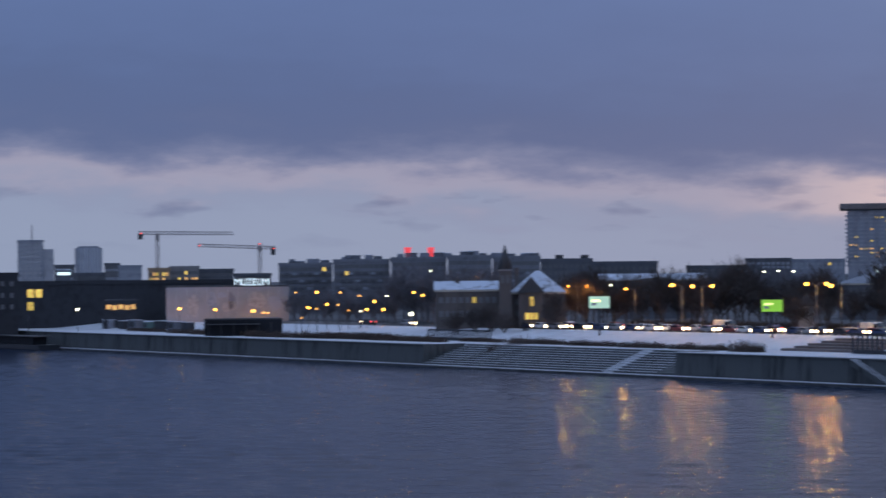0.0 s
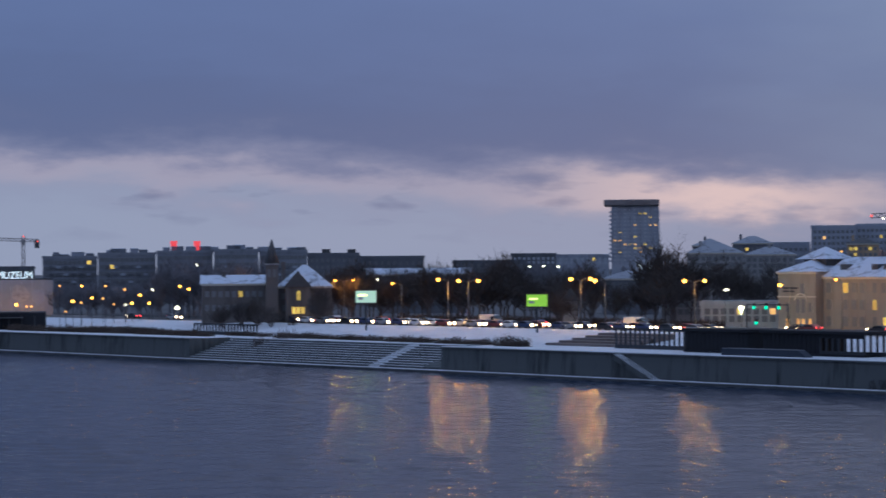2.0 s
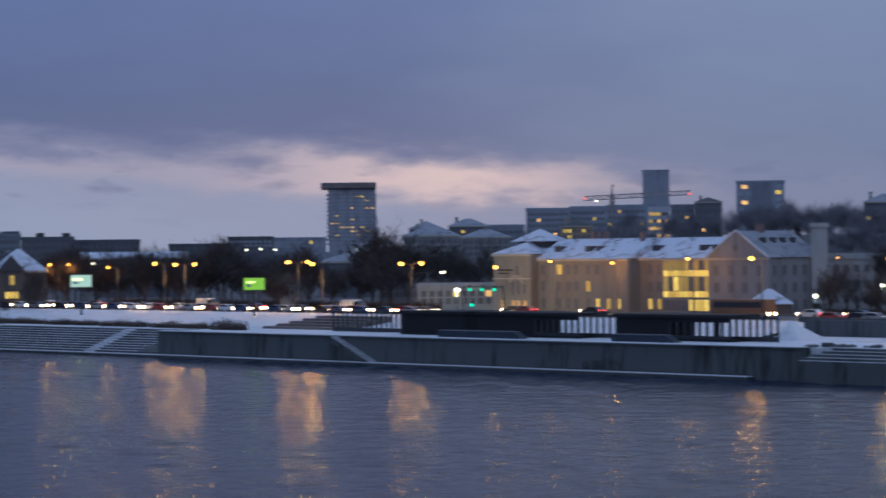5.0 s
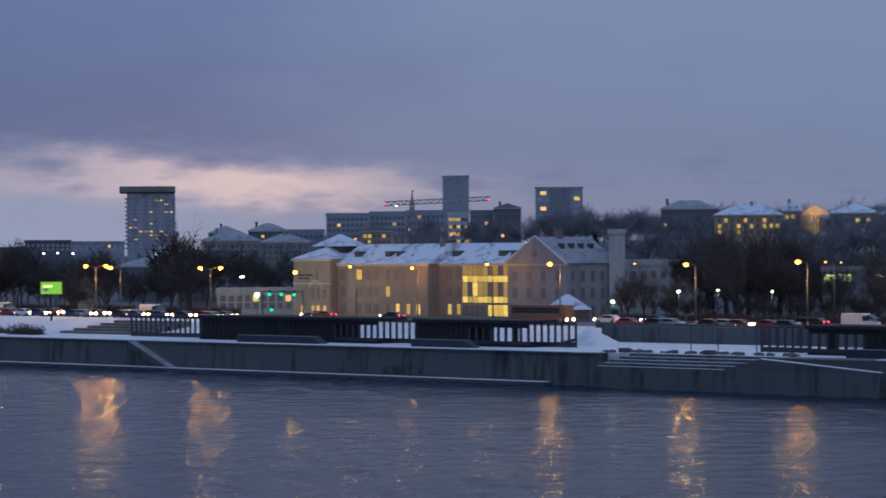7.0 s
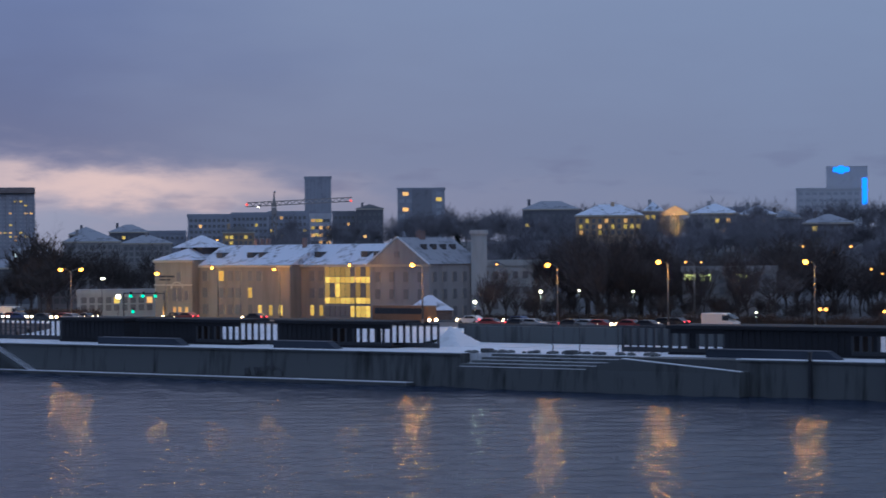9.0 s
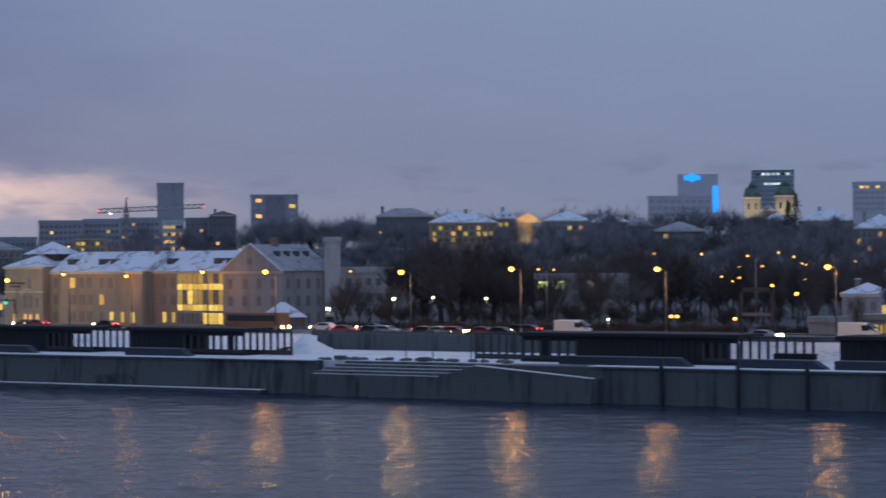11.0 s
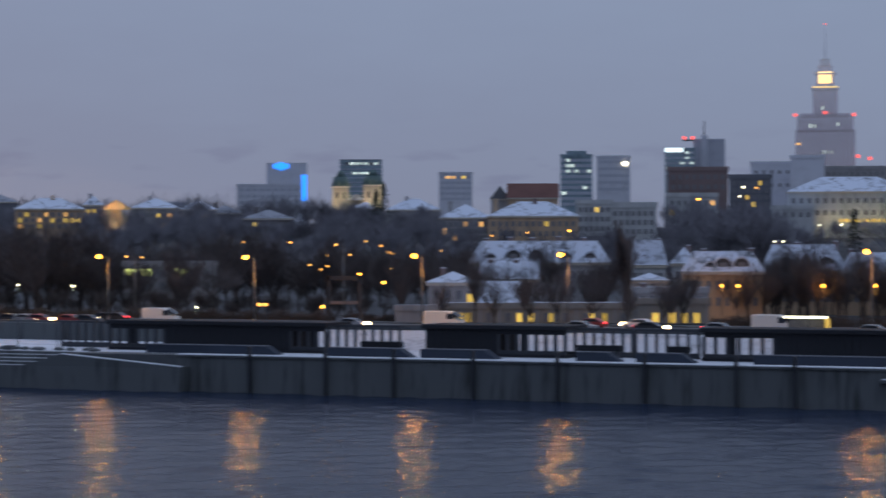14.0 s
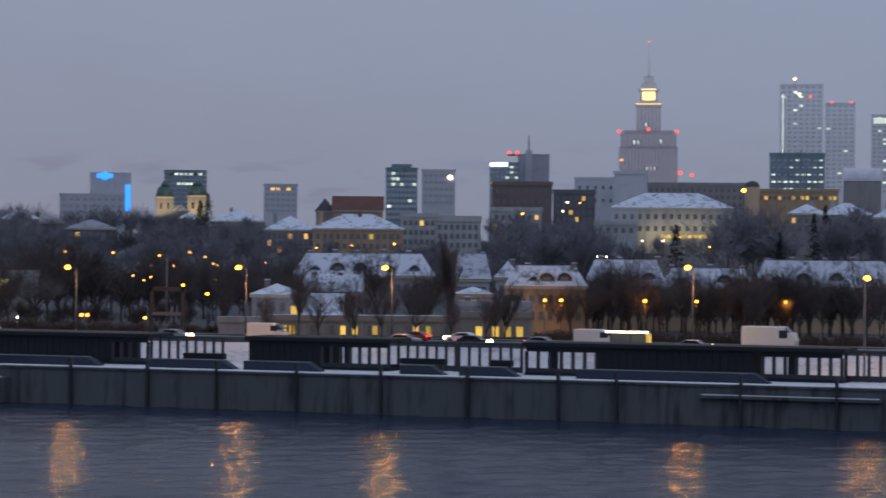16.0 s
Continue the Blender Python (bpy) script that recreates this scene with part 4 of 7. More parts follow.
# ---- tower blocks over the middle of the bank ----
t = building("tower_block", "tall dark apartment tower with an overhanging crown", -931.1, 834, 48.2, 23.9, 20.3, 49.4, depth=24, wall=PANEL_BLUE, rh=0.5, roof_mat=ROOF_DARK, cols=9, rows=14, ww=1.3, wh=0.75, lit=0.16, seed=3, foot=25, cornice=False)
part("crown", box(-15.6, 12.2, -2, 25, 29.3, 32.4, 0.4), PANEL_DARK, t, "dark overhanging top storey")
for k in range(13):
    for x in (-12.0, 11.4):
        part("balcony", box(x - 0.9, x + 0.9, -0.9, 1.2, 1.2 + k * 2.04, 2.1 + k * 2.04), PANEL_BLUE, t)
for x in (-7.6, -2.4, 2.6, 7.8):
    part("facade_rib", box(x - 0.25, x + 0.25, -0.5, 0.02, 0, 29.0), PANEL_MID, t)
building("podium_block", "low pale block with a lit corner beneath the tower", -739.1, 673.6, 47.7, 17, 14.1, 20.9, depth=12, wall=PANEL_GREY, cols=8, rows=2, lit=0.25, lits=[LIT_COOL], seed=37)
t = building("tower_block", "slim blue-grey high-rise with blank flanks", -723.9, 828.2, 41.2, 11.7, 28, 52.1, depth=14, wall=PANEL_BLUE, rh=0.5, roof_mat=ROOF_DARK, cols=0, rows=0, lit=0.1, seed=4, foot=15)
for k in range(7):
    part("facade_groove", box(-4.8 + k * 1.6, -4.65 + k * 1.6, -0.06, 0.02, 4, 23), PANEL_MID, t)
building("apartment_block", "pale block with many lit windows under the high-rise", -696.8, 798.8, 41.1, 9.2, 20.6, 35, depth=12, wall=PANEL_GREY, cols=5, rows=4, ww=1.6, lit=0.55, seed=38, foot=15)
t = building("tower_block", "twin-slab grey apartment tower with a few lit rooms", -720.3, 896.5, 38.8, 21.9, 31.8, 48.1, depth=16, wall=PANEL_BLUE, rh=0.5, roof_mat=ROOF_DARK, cols=0, rows=0, foot=15)
part("centre_bay", box(-4.2, 5.0, -0.5, 0.2, 0, 16.2), PANEL_MID, t)
for x, z, mm in ((-7.2, 13.2, LIT_WARM), (-7.2, 6.0, LIT_WARM), (8.2, 10.6, LIT_YELLOW), (8.2, 13.3, GLASS_HAZED), (-9, 10, GLASS_HAZED), (-5.6, 10, GLASS_HAZED), (8.2, 7.4, GLASS_HAZED), (-8.6, 3.2, GLASS_HAZED), (8.2, 4.2, GLASS_HAZED)):
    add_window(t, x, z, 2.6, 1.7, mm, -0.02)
building("apartment_block", "long grey hillside apartment block", -690.2, 723.7, 43.7, 17.4, 22.9, 34.1, depth=14, wall=PANEL_BLUE, roof="flat", rh=0.6, roof_mat=SNOW_THIN, cols=9, rows=4, ww=1.1, wh=1.2, lit=0.03, seed=40, foot=14, group="hillside blocks", chimneys=0)
building("apartment_block", "stepped grey hillside apartment block", -685.2, 742, 42.7, 14.9, 22.9, 34.8, depth=14, wall=PANEL_BLUE, roof="flat", rh=0.6, roof_mat=SNOW_THIN, cols=8, rows=4, ww=1.1, wh=1.2, lit=0.05, seed=41, foot=14, group="hillside blocks", chimneys=0)
building("apartment_block", "grey-blue hillside apartment block", -680.4, 759.9, 41.9, 16.2, 22.9, 35.4, depth=14, wall=PANEL_BLUE, roof="flat", rh=0.6, roof_mat=SNOW_THIN, cols=8, rows=4, ww=1.1, wh=1.2, lit=0.06, seed=42, foot=14, group="hillside blocks", chimneys=0)
building("apartment_block", "grey slab with a few lit rooms", -676.2, 790.2, 40.6, 9.9, 22.8, 35.6, depth=14, wall=PANEL_MID, roof="flat", rh=0.6, roof_mat=ROOF_DARK, cols=5, rows=4, ww=1.1, wh=1.2, lit=0.08, seed=43, foot=14, group="hillside blocks", chimneys=0)
building("apartment_block", "dark-roofed block on the slope", -661.6, 789.4, 40, 11.2, 22.7, 37, depth=14, wall=PANEL_DARK, roof="hip", rh=2, roof_mat=ROOF_DARK, cols=5, rows=4, ww=1.1, wh=1.2, lit=0.08, seed=44, foot=14, group="hillside blocks", chimneys=2)
building("apartment_block", "brownish house among hillside trees", -613.6, 658.4, 43, 11.2, 20.3, 26.5, depth=14, wall=PLASTER_WARM, roof="hip", rh=2.5, roof_mat=ROOF_DARK, cols=6, rows=2, ww=1.1, wh=1.2, lit=0.2, seed=45, foot=14, group="hillside blocks", chimneys=2)
building("apartment_block", "snow-roofed house on the wooded slope", -724.8, 689, 46.5, 13.6, 19.7, 27.1, depth=14, wall=PANEL_DARK, roof="hip", rh=3, roof_mat=SNOW_THIN, cols=6, rows=2, ww=1.1, wh=1.2, lit=0.05, seed=46, foot=14, group="hillside blocks", chimneys=2)
building("apartment_block", "dark house on the wooded slope", -720.1, 708.2, 45.5, 16, 19.6, 28, depth=14, wall=PANEL_DARK, roof="hip", rh=3, roof_mat=SNOW_THIN, cols=7, rows=2, ww=1.1, wh=1.2, lit=0.08, seed=47, foot=14, group="hillside blocks", chimneys=2)
building("apartment_block", "flat grey block at the edge of the wood", -723.3, 733.3, 44.6, 15.1, 19.5, 27.9, depth=14, wall=PANEL_BLUE, roof="flat", rh=0.6, roof_mat=SNOW_THIN, cols=7, rows=2, ww=1.1, wh=1.2, lit=0.05, seed=48, foot=14, group="hillside blocks", chimneys=0)
building("apartment_block", "grey tenement half hidden by trees", -549.7, 524.9, 46.3, 17.2, 14.9, 22.7, depth=14, wall=PLASTER_GREY, roof="hip", rh=3, roof_mat=SNOW_THIN, cols=9, rows=3, ww=1.1, wh=1.2, lit=0.04, seed=49, foot=14, group="hillside blocks", chimneys=1)
building("apartment_block", "grey tenement with a snowy roof", -552.4, 550.7, 45.1, 15.8, 14.8, 22.2, depth=14, wall=PLASTER_GREY, roof="hip", rh=2.5, roof_mat=SNOW_THIN, cols=8, rows=3, ww=1.1, wh=1.2, lit=0.04, seed=50, foot=14, group="hillside blocks", chimneys=1)
building("apartment_block", "low dark block on the horizon", -848.6, 700, 50.5, 20, 19, 24.5, depth=14, wall=PANEL_DARK, roof="flat", rh=0.6, roof_mat=ROOF_DARK, cols=9, rows=2, ww=1.1, wh=1.2, lit=0.04, seed=51, foot=14, group="hillside blocks", chimneys=0)
building("apartment_block", "low grey block on the horizon", -834.6, 716.5, 49.4, 23.2, 18.9, 23.9, depth=14, wall=PANEL_BLUE, roof="flat", rh=0.6, roof_mat=SNOW_THIN, cols=9, rows=2, ww=1.1, wh=1.2, lit=0.04, seed=52, foot=14, group="hillside blocks", chimneys=0)
building("apartment_block", "distant low dark block", -821.8, 653.6, 51.5, 31, 16.7, 21.4, depth=14, wall=PANEL_DARK, roof="flat", rh=0.6, roof_mat=ROOF_DARK, cols=10, rows=2, ww=1.1, wh=1.2, lit=0.02, seed=53, foot=14, group="hillside blocks", chimneys=0)
building("apartment_block", "dim street house with a snow-dusted roof", -477.6, 426, 48.3, 14.5, 8.3, 15.5, depth=14, wall=PANEL_DARK, roof="hip", rh=2.2, roof_mat=SNOW_THIN, cols=8, rows=3, ww=1.1, wh=1.2, lit=0.06, seed=54, foot=14, group="hillside blocks", chimneys=2)
building("apartment_block", "dim grey house behind the road", -409.4, 382.1, 47, 11.4, 6.2, 13.2, depth=14, wall=PLASTER_GREY, roof="hip", rh=2.5, roof_mat=ROOF_DARK, cols=7, rows=3, ww=1.1, wh=1.2, lit=0.05, seed=55, foot=14, group="hillside blocks", chimneys=2)
building("apartment_block", "pale low building lit greenish at street level", -358.3, 348.8, 45.8, 15.6, 5.9, 10.9, depth=14, wall=PLASTER_PALE, roof="flat", rh=0.5, roof_mat=SNOW_THIN, cols=9, rows=2, ww=1.1, wh=1.2, lit=0.15, seed=56, foot=14, group="hillside blocks", chimneys=0)
building("apartment_block", "hilltop house with a snowy roof", -526.5, 730, 35.8, 20.3, 21.7, 33.9, depth=14, wall=PANEL_DARK, roof="hip", rh=3, roof_mat=SNOW_THIN, cols=8, rows=3, ww=1.1, wh=1.2, lit=0.03, seed=57, foot=14, group="hillside blocks", chimneys=2)
building("apartment_block", "grand hillside house with warm lit windows", -407.3, 593.7, 34.5, 19.4, 21.7, 28.8, depth=14, wall=PLASTER_WARM, roof="hip", rh=3.2, roof_mat=SNOW_ROOF, cols=10, rows=3, ww=0.9, wh=1.2, lit=0.5, seed=58, foot=14, group="hillside blocks", chimneys=1)
building("apartment_block", "narrow grey hillside house in snow", -407.9, 617.4, 33.5, 5.8, 21.7, 30.2, depth=14, wall=PLASTER_GREY, roof="hip", rh=2.8, roof_mat=SNOW_ROOF, cols=3, rows=3, ww=1.1, wh=1.2, lit=0.35, seed=59, foot=14, group="hillside blocks", chimneys=1)
building("apartment_block", "snow-roofed row house on the hill", -403.3, 644.2, 32.1, 14.3, 21.6, 29.7, depth=14, wall=PLASTER_GREY, roof="hip", rh=3.0, roof_mat=SNOW_ROOF, cols=8, rows=2, ww=1.1, wh=1.2, lit=0.35, seed=60, foot=14, group="hillside blocks", chimneys=1)
building("apartment_block", "snow-roofed row house with chimneys", -392.3, 650.9, 31.1, 11.4, 21.6, 29.2, depth=14, wall=PLASTER_GREY, roof="hip", rh=3.0, roof_mat=SNOW_ROOF, cols=7, rows=2, ww=1.1, wh=1.2, lit=0.35, seed=61, foot=14, group="hillside blocks", chimneys=2)
building("apartment_block", "snow-roofed house at the hill crest", -409.3, 664, 31.7, 20.9, 21.4, 28.8, depth=14, wall=PLASTER_GREY, roof="hip", rh=3.2, roof_mat=SNOW_THIN, cols=9, rows=2, ww=1.1, wh=1.2, lit=0.1, seed=62, foot=14, group="hillside blocks", chimneys=1)
building("apartment_block", "low house at the hill crest", -395.5, 672.3, 30.5, 11.4, 21.4, 28.4, depth=14, wall=PLASTER_DIM, roof="hip", rh=2.5, roof_mat=SNOW_THIN, cols=6, rows=2, ww=1.1, wh=1.2, lit=0.1, seed=63, foot=14, group="hillside blocks", chimneys=2)
building("apartment_block", "warm-toned house on the slope", -344.4, 609.4, 29.5, 14.2, 20.3, 25.8, depth=14, wall=PLASTER_DIM, roof="hip", rh=2.5, roof_mat=SNOW_THIN, cols=7, rows=2, ww=1.1, wh=1.2, lit=0.12, seed=64, foot=14, group="hillside blocks", chimneys=2)

# hall with a lit pediment on the hill
q = empty("temple_front", pose(-397, 612.6, 22.07, 0, 0, 32.9), "floodlit pediment on columns on the hillside", "temple front")
part("pediment", prism(bmesh.new(), [(0, 0), (0.01, 0.0), (8, 0.0), (8, 0.5), (0, 0.5)], -3.9, 3.9), PLASTER_WARM, q).location = (0, 0, 6.64)
bm = bmesh.new()
for y in (0, 8):
    for x, z in ((-4.2, 0.5), (4.2, 0.5), (0, 2.9)):
        bm.verts.new((x, y, z))
bm.verts.ensure_lookup_table()
for f in ((0, 1, 2), (5, 4, 3), (0, 2, 5, 3), (2, 1, 4, 5), (1, 0, 3, 4)):
    bm.faces.new([bm.verts[i] for i in f])
part("gable", bm, PLASTER_WARM, q, "warm floodlit gable").location = (0, 0, 6.64)
for k in range(3):
    part("column", tube(bmesh.new(), (-0.9 + 0.9 * k, 0.6, 0), (-0.9 + 0.9 * k, 0.6, 6.64), 0.28, 0.24, 8), PLASTER_WARM, q)
part("back_wall", box(-0.9, 0.9, 1.8, 8, -8, 6.64), PLASTER_DIM, q)
for px, pz in ((0, 6.2), (0, 1.0)):
    lo = new("floodlight", bpy.data.lights.new("floodlight", "POINT"))
    lo.data.energy, lo.data.color, lo.data.shadow_soft_size = 650, (1.0, 0.66, 0.3), 0.3
    lo.parent = q
    lo.location = (px, -2.6, pz)

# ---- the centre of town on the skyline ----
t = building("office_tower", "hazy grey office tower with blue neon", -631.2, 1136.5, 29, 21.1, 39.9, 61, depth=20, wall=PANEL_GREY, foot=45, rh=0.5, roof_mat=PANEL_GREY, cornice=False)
part("neon_oval", tube(bmesh.new(), (-3, -0.5, 19.8), (-3, -0.1, 19.8), 2.2, 2.2, 20), SIGN_BLUE, t, "blue neon oval").scale = (1, 1, 1)
part("neon_bar", box(-7.1, 1.2, -0.6, -0.1, 18.6, 21, 0.5), SIGN_BLUE, t, "blue neon sign bar")
part("neon_strip", box(7.7, 10.3, -0.6, -0.1, 1.8, 15.4, 0.3), SIGN_BLUE, t, "tall blue neon strip")
building("office_tower", "broad grey office block beside the neon tower", -614.8, 1088.4, 29.5, 32, 37, 48.6, depth=20, wall=PANEL_GREY, foot=25, rh=0.5, roof_mat=ROOF_DARK, cols=9, rows=3, ww=2.2, lit=0.0)
t = building("office_tower", "teal glass office block with lit top floor", -620.1, 1199.1, 27.3, 22.9, 40.7, 64.6, depth=20, wall=GLASS_TEAL, foot=45, rh=0.4, roof_mat=PANEL_DARK, cornice=False)
for k in range(9):
    part("floor_band", box(-11.5, 11.5, -0.15, 0.05, 2 + k * 2.4, 2.5 + k * 2.4), PANEL_BLUE, t)
for k in range(7):
    add_window(t, -7.6 + k * 2.6, 21.4, 1.8, 1.3, LIT_COOL if k in (1, 2, 3, 4, 6) else GLASS_DARK, -0.1)
for k in range(4):
    add_window(t, -3.6 + k * 2.2, 16.2, 1.8, 1.2, LIT_COOL, -0.1)


def church_tower(x, y, turn, w, z0, z1, zh):
    c = empty("church_tower", pose(x, y, z0, 0, 0, turn), "floodlit cream church tower under a dark copper helm", "church tower", "church towers")
    part("wall", box(-w / 2, w / 2, 0, w, -14, z1 - z0, 0.1), PLASTER, c)
    bm = bmesh.new()
    tube(bm, (0, w / 2, z1 - z0), (0, w / 2, (z1 - z0) * 0.4 + (zh - z0) * 0.6), w * 0.56, w * 0.42, 8)
    tube(bm, (0, w / 2, (z1 - z0) * 0.4 + (zh - z0) * 0.6), (0, w / 2, zh - z0), w * 0.3, w * 0.1, 8)
    part("helm", bm, COPPER, c)
    part("cornice", box(-w / 2 - 0.3, w / 2 + 0.3, -0.3, w + 0.3, z1 - z0 - 0.4, z1 - z0 + 0.1), TRIM, c)
    for s in (-1, 1):
        add_window(c, s * w * 0.22, (z1 - z0) * 0.35, 0.9, 2.2, GLASS_DARK)
    lo = new("floodlight", bpy.data.lights.new("floodlight", "POINT"))
    lo.data.energy, lo.data.color, lo.data.shadow_soft_size = 1300, (1.0, 0.82, 0.52), 0.4
    lo.parent = c
    lo.location = (0, -4.5, 0.5)
    return c


church_tower(-419.9, 796, 27.8, 5.9, 32.9, 39.5, 45.38)
church_tower(-409.6, 801.4, 27.1, 7.1, 33, 40.1, 45.81)
building("church_nave", "pale church gable between the towers", -417.3, 803.1, 27.5, 5.3, 31.8, 34.7, depth=18, wall=PLASTER, roof="cross", rh=2.4, cornice=False)
building("church_wing", "low snow-roofed church building", -402.8, 782.4, 27.2, 9, 26.8, 31.4, depth=12, wall=PLASTER_GREY, roof="hip", rh=2.5, cols=3, rows=1, lit=0.2, seed=4)

# tiered stone palace tower
PX = 0.5455
w = empty("palace_tower", pose(-690.4, 2298.6, 93.18, 0, 0, 16.7), "tiered rosy stone high-rise with a lit lantern and needle spire", "tower")


def tier(x0, x1, z0, z1, name="tier", m=None, bevel=0.6):
    hw = (x1 - x0) / 2 * PX
    return part(name, box(-hw, hw, -hw, hw, z0 * PX, z1 * PX, bevel), m or STONE_ROSE, w)


tier(1268, 1371, -140, 62)
tier(1271, 1368, 62, 88)
tier(1276, 1363, 88, 91, "attic")
tier(1297, 1340, 91, 134)
tier(1295, 1342, 134, 138, "gallery", PLASTER_WARM)
tier(1303, 1335, 138, 146)
tier(1300, 1338, 160, 165, "gallery")
tier(1306, 1332, 165, 176)
tier(1310, 1328, 176, 188, "cap", PLASTER_WARM)
for sx in (-13, -4, 4, 13):
    part("pier", box((sx - 2.4) * PX, (sx + 2.4) * PX, -17 * PX, 17 * PX, 146 * PX, 160 * PX), STONE_ROSE, w)
part("lantern_core", box(-11 * PX, 11 * PX, -11 * PX, 11 * PX, 146 * PX, 160 * PX), LANTERN, w, "warmly lit lantern openings")
part("spire", tube(bmesh.new(), (0, 0, 186 * PX), (0, 0, 248 * PX), 3.0 * PX, 0.3 * PX, 8), PANEL_GREY, w)
part("gallery_light", box(-22 * PX, 22 * PX, -23.5 * PX, -23 * PX, 136.5 * PX, 139 * PX), LANTERN, w)
part("cap_light", box(-13 * PX, 13 * PX, -13.8 * PX, -13.2 * PX, 163 * PX, 165 * PX), LANTERN, w)
for k in range(17):
    part("pilaster", box((-47 + k * 5.8) * PX, (-45 + k * 5.8) * PX, -50 * PX, -48 * PX, -10 * PX, 84 * PX), STONE_ROSE, w)
for k in range(7):
    part("pilaster", box((-20 + k * 6.4) * PX, (-18 + k * 6.4) * PX, -23 * PX, -21 * PX, 92 * PX, 132 * PX), STONE_ROSE, w)
for x, z in ((-51, 88), (0, 92), (49, 88)):
    warning_lamp(w, x * PX, -49 * PX, z * PX, 1.7)
warning_lamp(w, 0, 0, 249 * PX, 0.9)
for x, z, k in ((-28, 66, 5), (18, 68, 3), (-6, 20, 7), (-8, 98, 3)):
    for j in range(k):
        add_window(w, (x + j * 3.4) * PX, z * PX, 1.2, 3.4, LIT_COOL if j % 2 else GLASS_DARK, -49.2 * PX if z < 90 else -22.2 * PX)
for x, z in ((-18, -9), (12, -8), (24, -10), (-46, 36)):
    part("lit_panel", box((x - 3) * PX, (x + 3) * PX, -52 * PX, -51 * PX, z * PX, (z + 4) * PX), LAMP_WHITE if z < 0 else LIT_WARM, w)
for x, z in ((56, 16), (76, 12)):
    warning_lamp(w, x * PX, -30, z * PX, 1.8)

t = building("office_tower", "dark teal glass office tower, few lights", -418.9, 1017.1, 22.4, 14, 34, 57.8, depth=16, wall=GLASS_TEAL, foot=25, rh=0.5, roof_mat=PANEL_DARK, cols=7, rows=9, ww=1.6, wh=1.3, lit=0.2, lits=[LIT_COOL], seed=51)
part("setback", box(-4.5, 4.5, 1, 12, 20, 26, 0.2), GLASS_TEAL, t)
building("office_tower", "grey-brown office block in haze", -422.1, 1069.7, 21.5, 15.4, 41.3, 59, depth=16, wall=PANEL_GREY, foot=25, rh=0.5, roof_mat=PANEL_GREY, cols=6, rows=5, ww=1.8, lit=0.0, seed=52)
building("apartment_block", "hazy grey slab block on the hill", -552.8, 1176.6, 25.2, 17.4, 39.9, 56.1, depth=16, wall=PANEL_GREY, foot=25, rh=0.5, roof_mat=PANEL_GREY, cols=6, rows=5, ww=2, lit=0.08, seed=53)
t = building("office_tower", "hazy glass office tower with a white roof sign", -513.4, 1409.4, 20, 18, 58.5, 76.2, depth=18, wall=GLASS_TEAL, foot=45, rh=0.5, roof_mat=PANEL_GREY, cols=6, rows=5, ww=2, lit=0.25, lits=[LIT_COOL], seed=54)
part("roof_sign", box(-9, 2, -0.8, -0.1, 15.6, 18.2, 0.3), SIGN_WHITE, t, "white lit roof sign")
t = building("office_tower", "pale slab tower with a roof mast", -503.6, 1434.2, 19.3, 19.2, 59, 82.4, depth=16, wall=PANEL_BLUE, foot=45, rh=0.5, roof_mat=PANEL_GREY, cornice=False)
part("core", box(-5, -1, -1.5, 2, 0, 26), PANEL_GREY, t)
part("mast", tube(bmesh.new(), (-3, 4, 23), (-3, 4, 35), 0.5, 0.3, 6), STEEL, t)
for x in (-15, -10):
    warning_lamp(t, x, -1, 24.5, 1.1)
part("lamp_bracket", box(-16, -9.0, 0, 2, 22.6, 23.6), STEEL, t)
building("brick_block", "dark red brick block with a flat roof", -234.9, 659.4, 19.6, 16.8, 31.8, 39.4, depth=16, wall=BRICK, foot=18, rh=0.6, roof_mat=ROOF_DARK, cols=8, rows=2, lit=0.0, seed=55)
t = building("red_roof_hall", "hall with a steep dark red tiled roof", -293.7, 679.2, 23.4, 14.8, 27.1, 32.3, depth=12, wall=PLASTER_WARM, roof="gable", rh=4.4, roof_mat=TILE_RED, foot=12, cols=0)
building("red_roof_wing", "grey hip-roofed wing beside the red-roofed hall", -304.7, 679.8, 24.1, 5.4, 27.2, 32.1, depth=12, wall=PLASTER_GREY, roof="hip", rh=4.0, roof_mat=ROOF_DARK, foot=12)
building("town_house", "grey house with a broad snowy roof", -334.8, 682.3, 26.1, 16.4, 21.3, 29.1, depth=14, wall=PLASTER_GREY, roof="hip", rh=3.5, roof_mat=SNOW_ROOF, cols=8, rows=2, ww=0.9, wh=1.3, lit=0.05, seed=70, foot=14, group="houses on the slope", chimneys=2, dorm=0)
building("town_house", "long snow-roofed institute building", -269.8, 580.3, 24.9, 13.1, 17.9, 25.3, depth=16, wall=PLASTER_GREY, roof="hip", rh=3.6, roof_mat=SNOW_ROOF, cols=9, rows=3, ww=0.9, wh=1.3, lit=0.14, seed=71, foot=14, group="houses on the slope", chimneys=2, dorm=0)
building("town_house", "long building with a row of warm lit windows", -250, 578.3, 23.4, 22.9, 18.6, 25.6, depth=16, wall=PLASTER_WARM, roof="hip", rh=3.8, roof_mat=SNOW_ROOF, cols=13, rows=2, ww=0.9, wh=1.3, lit=0.22, seed=72, foot=14, group="houses on the slope", chimneys=3, dorm=0)
building("town_house", "pale flat-roofed block on the slope", -247, 612, 22, 9.7, 20.1, 29.6, depth=14, wall=PLASTER_PALE, roof="flat", rh=0.5, roof_mat=SNOW_ROOF, cols=6, rows=3, ww=0.9, wh=1.3, lit=0.05, seed=73, foot=14, group="houses on the slope", chimneys=0, dorm=0)
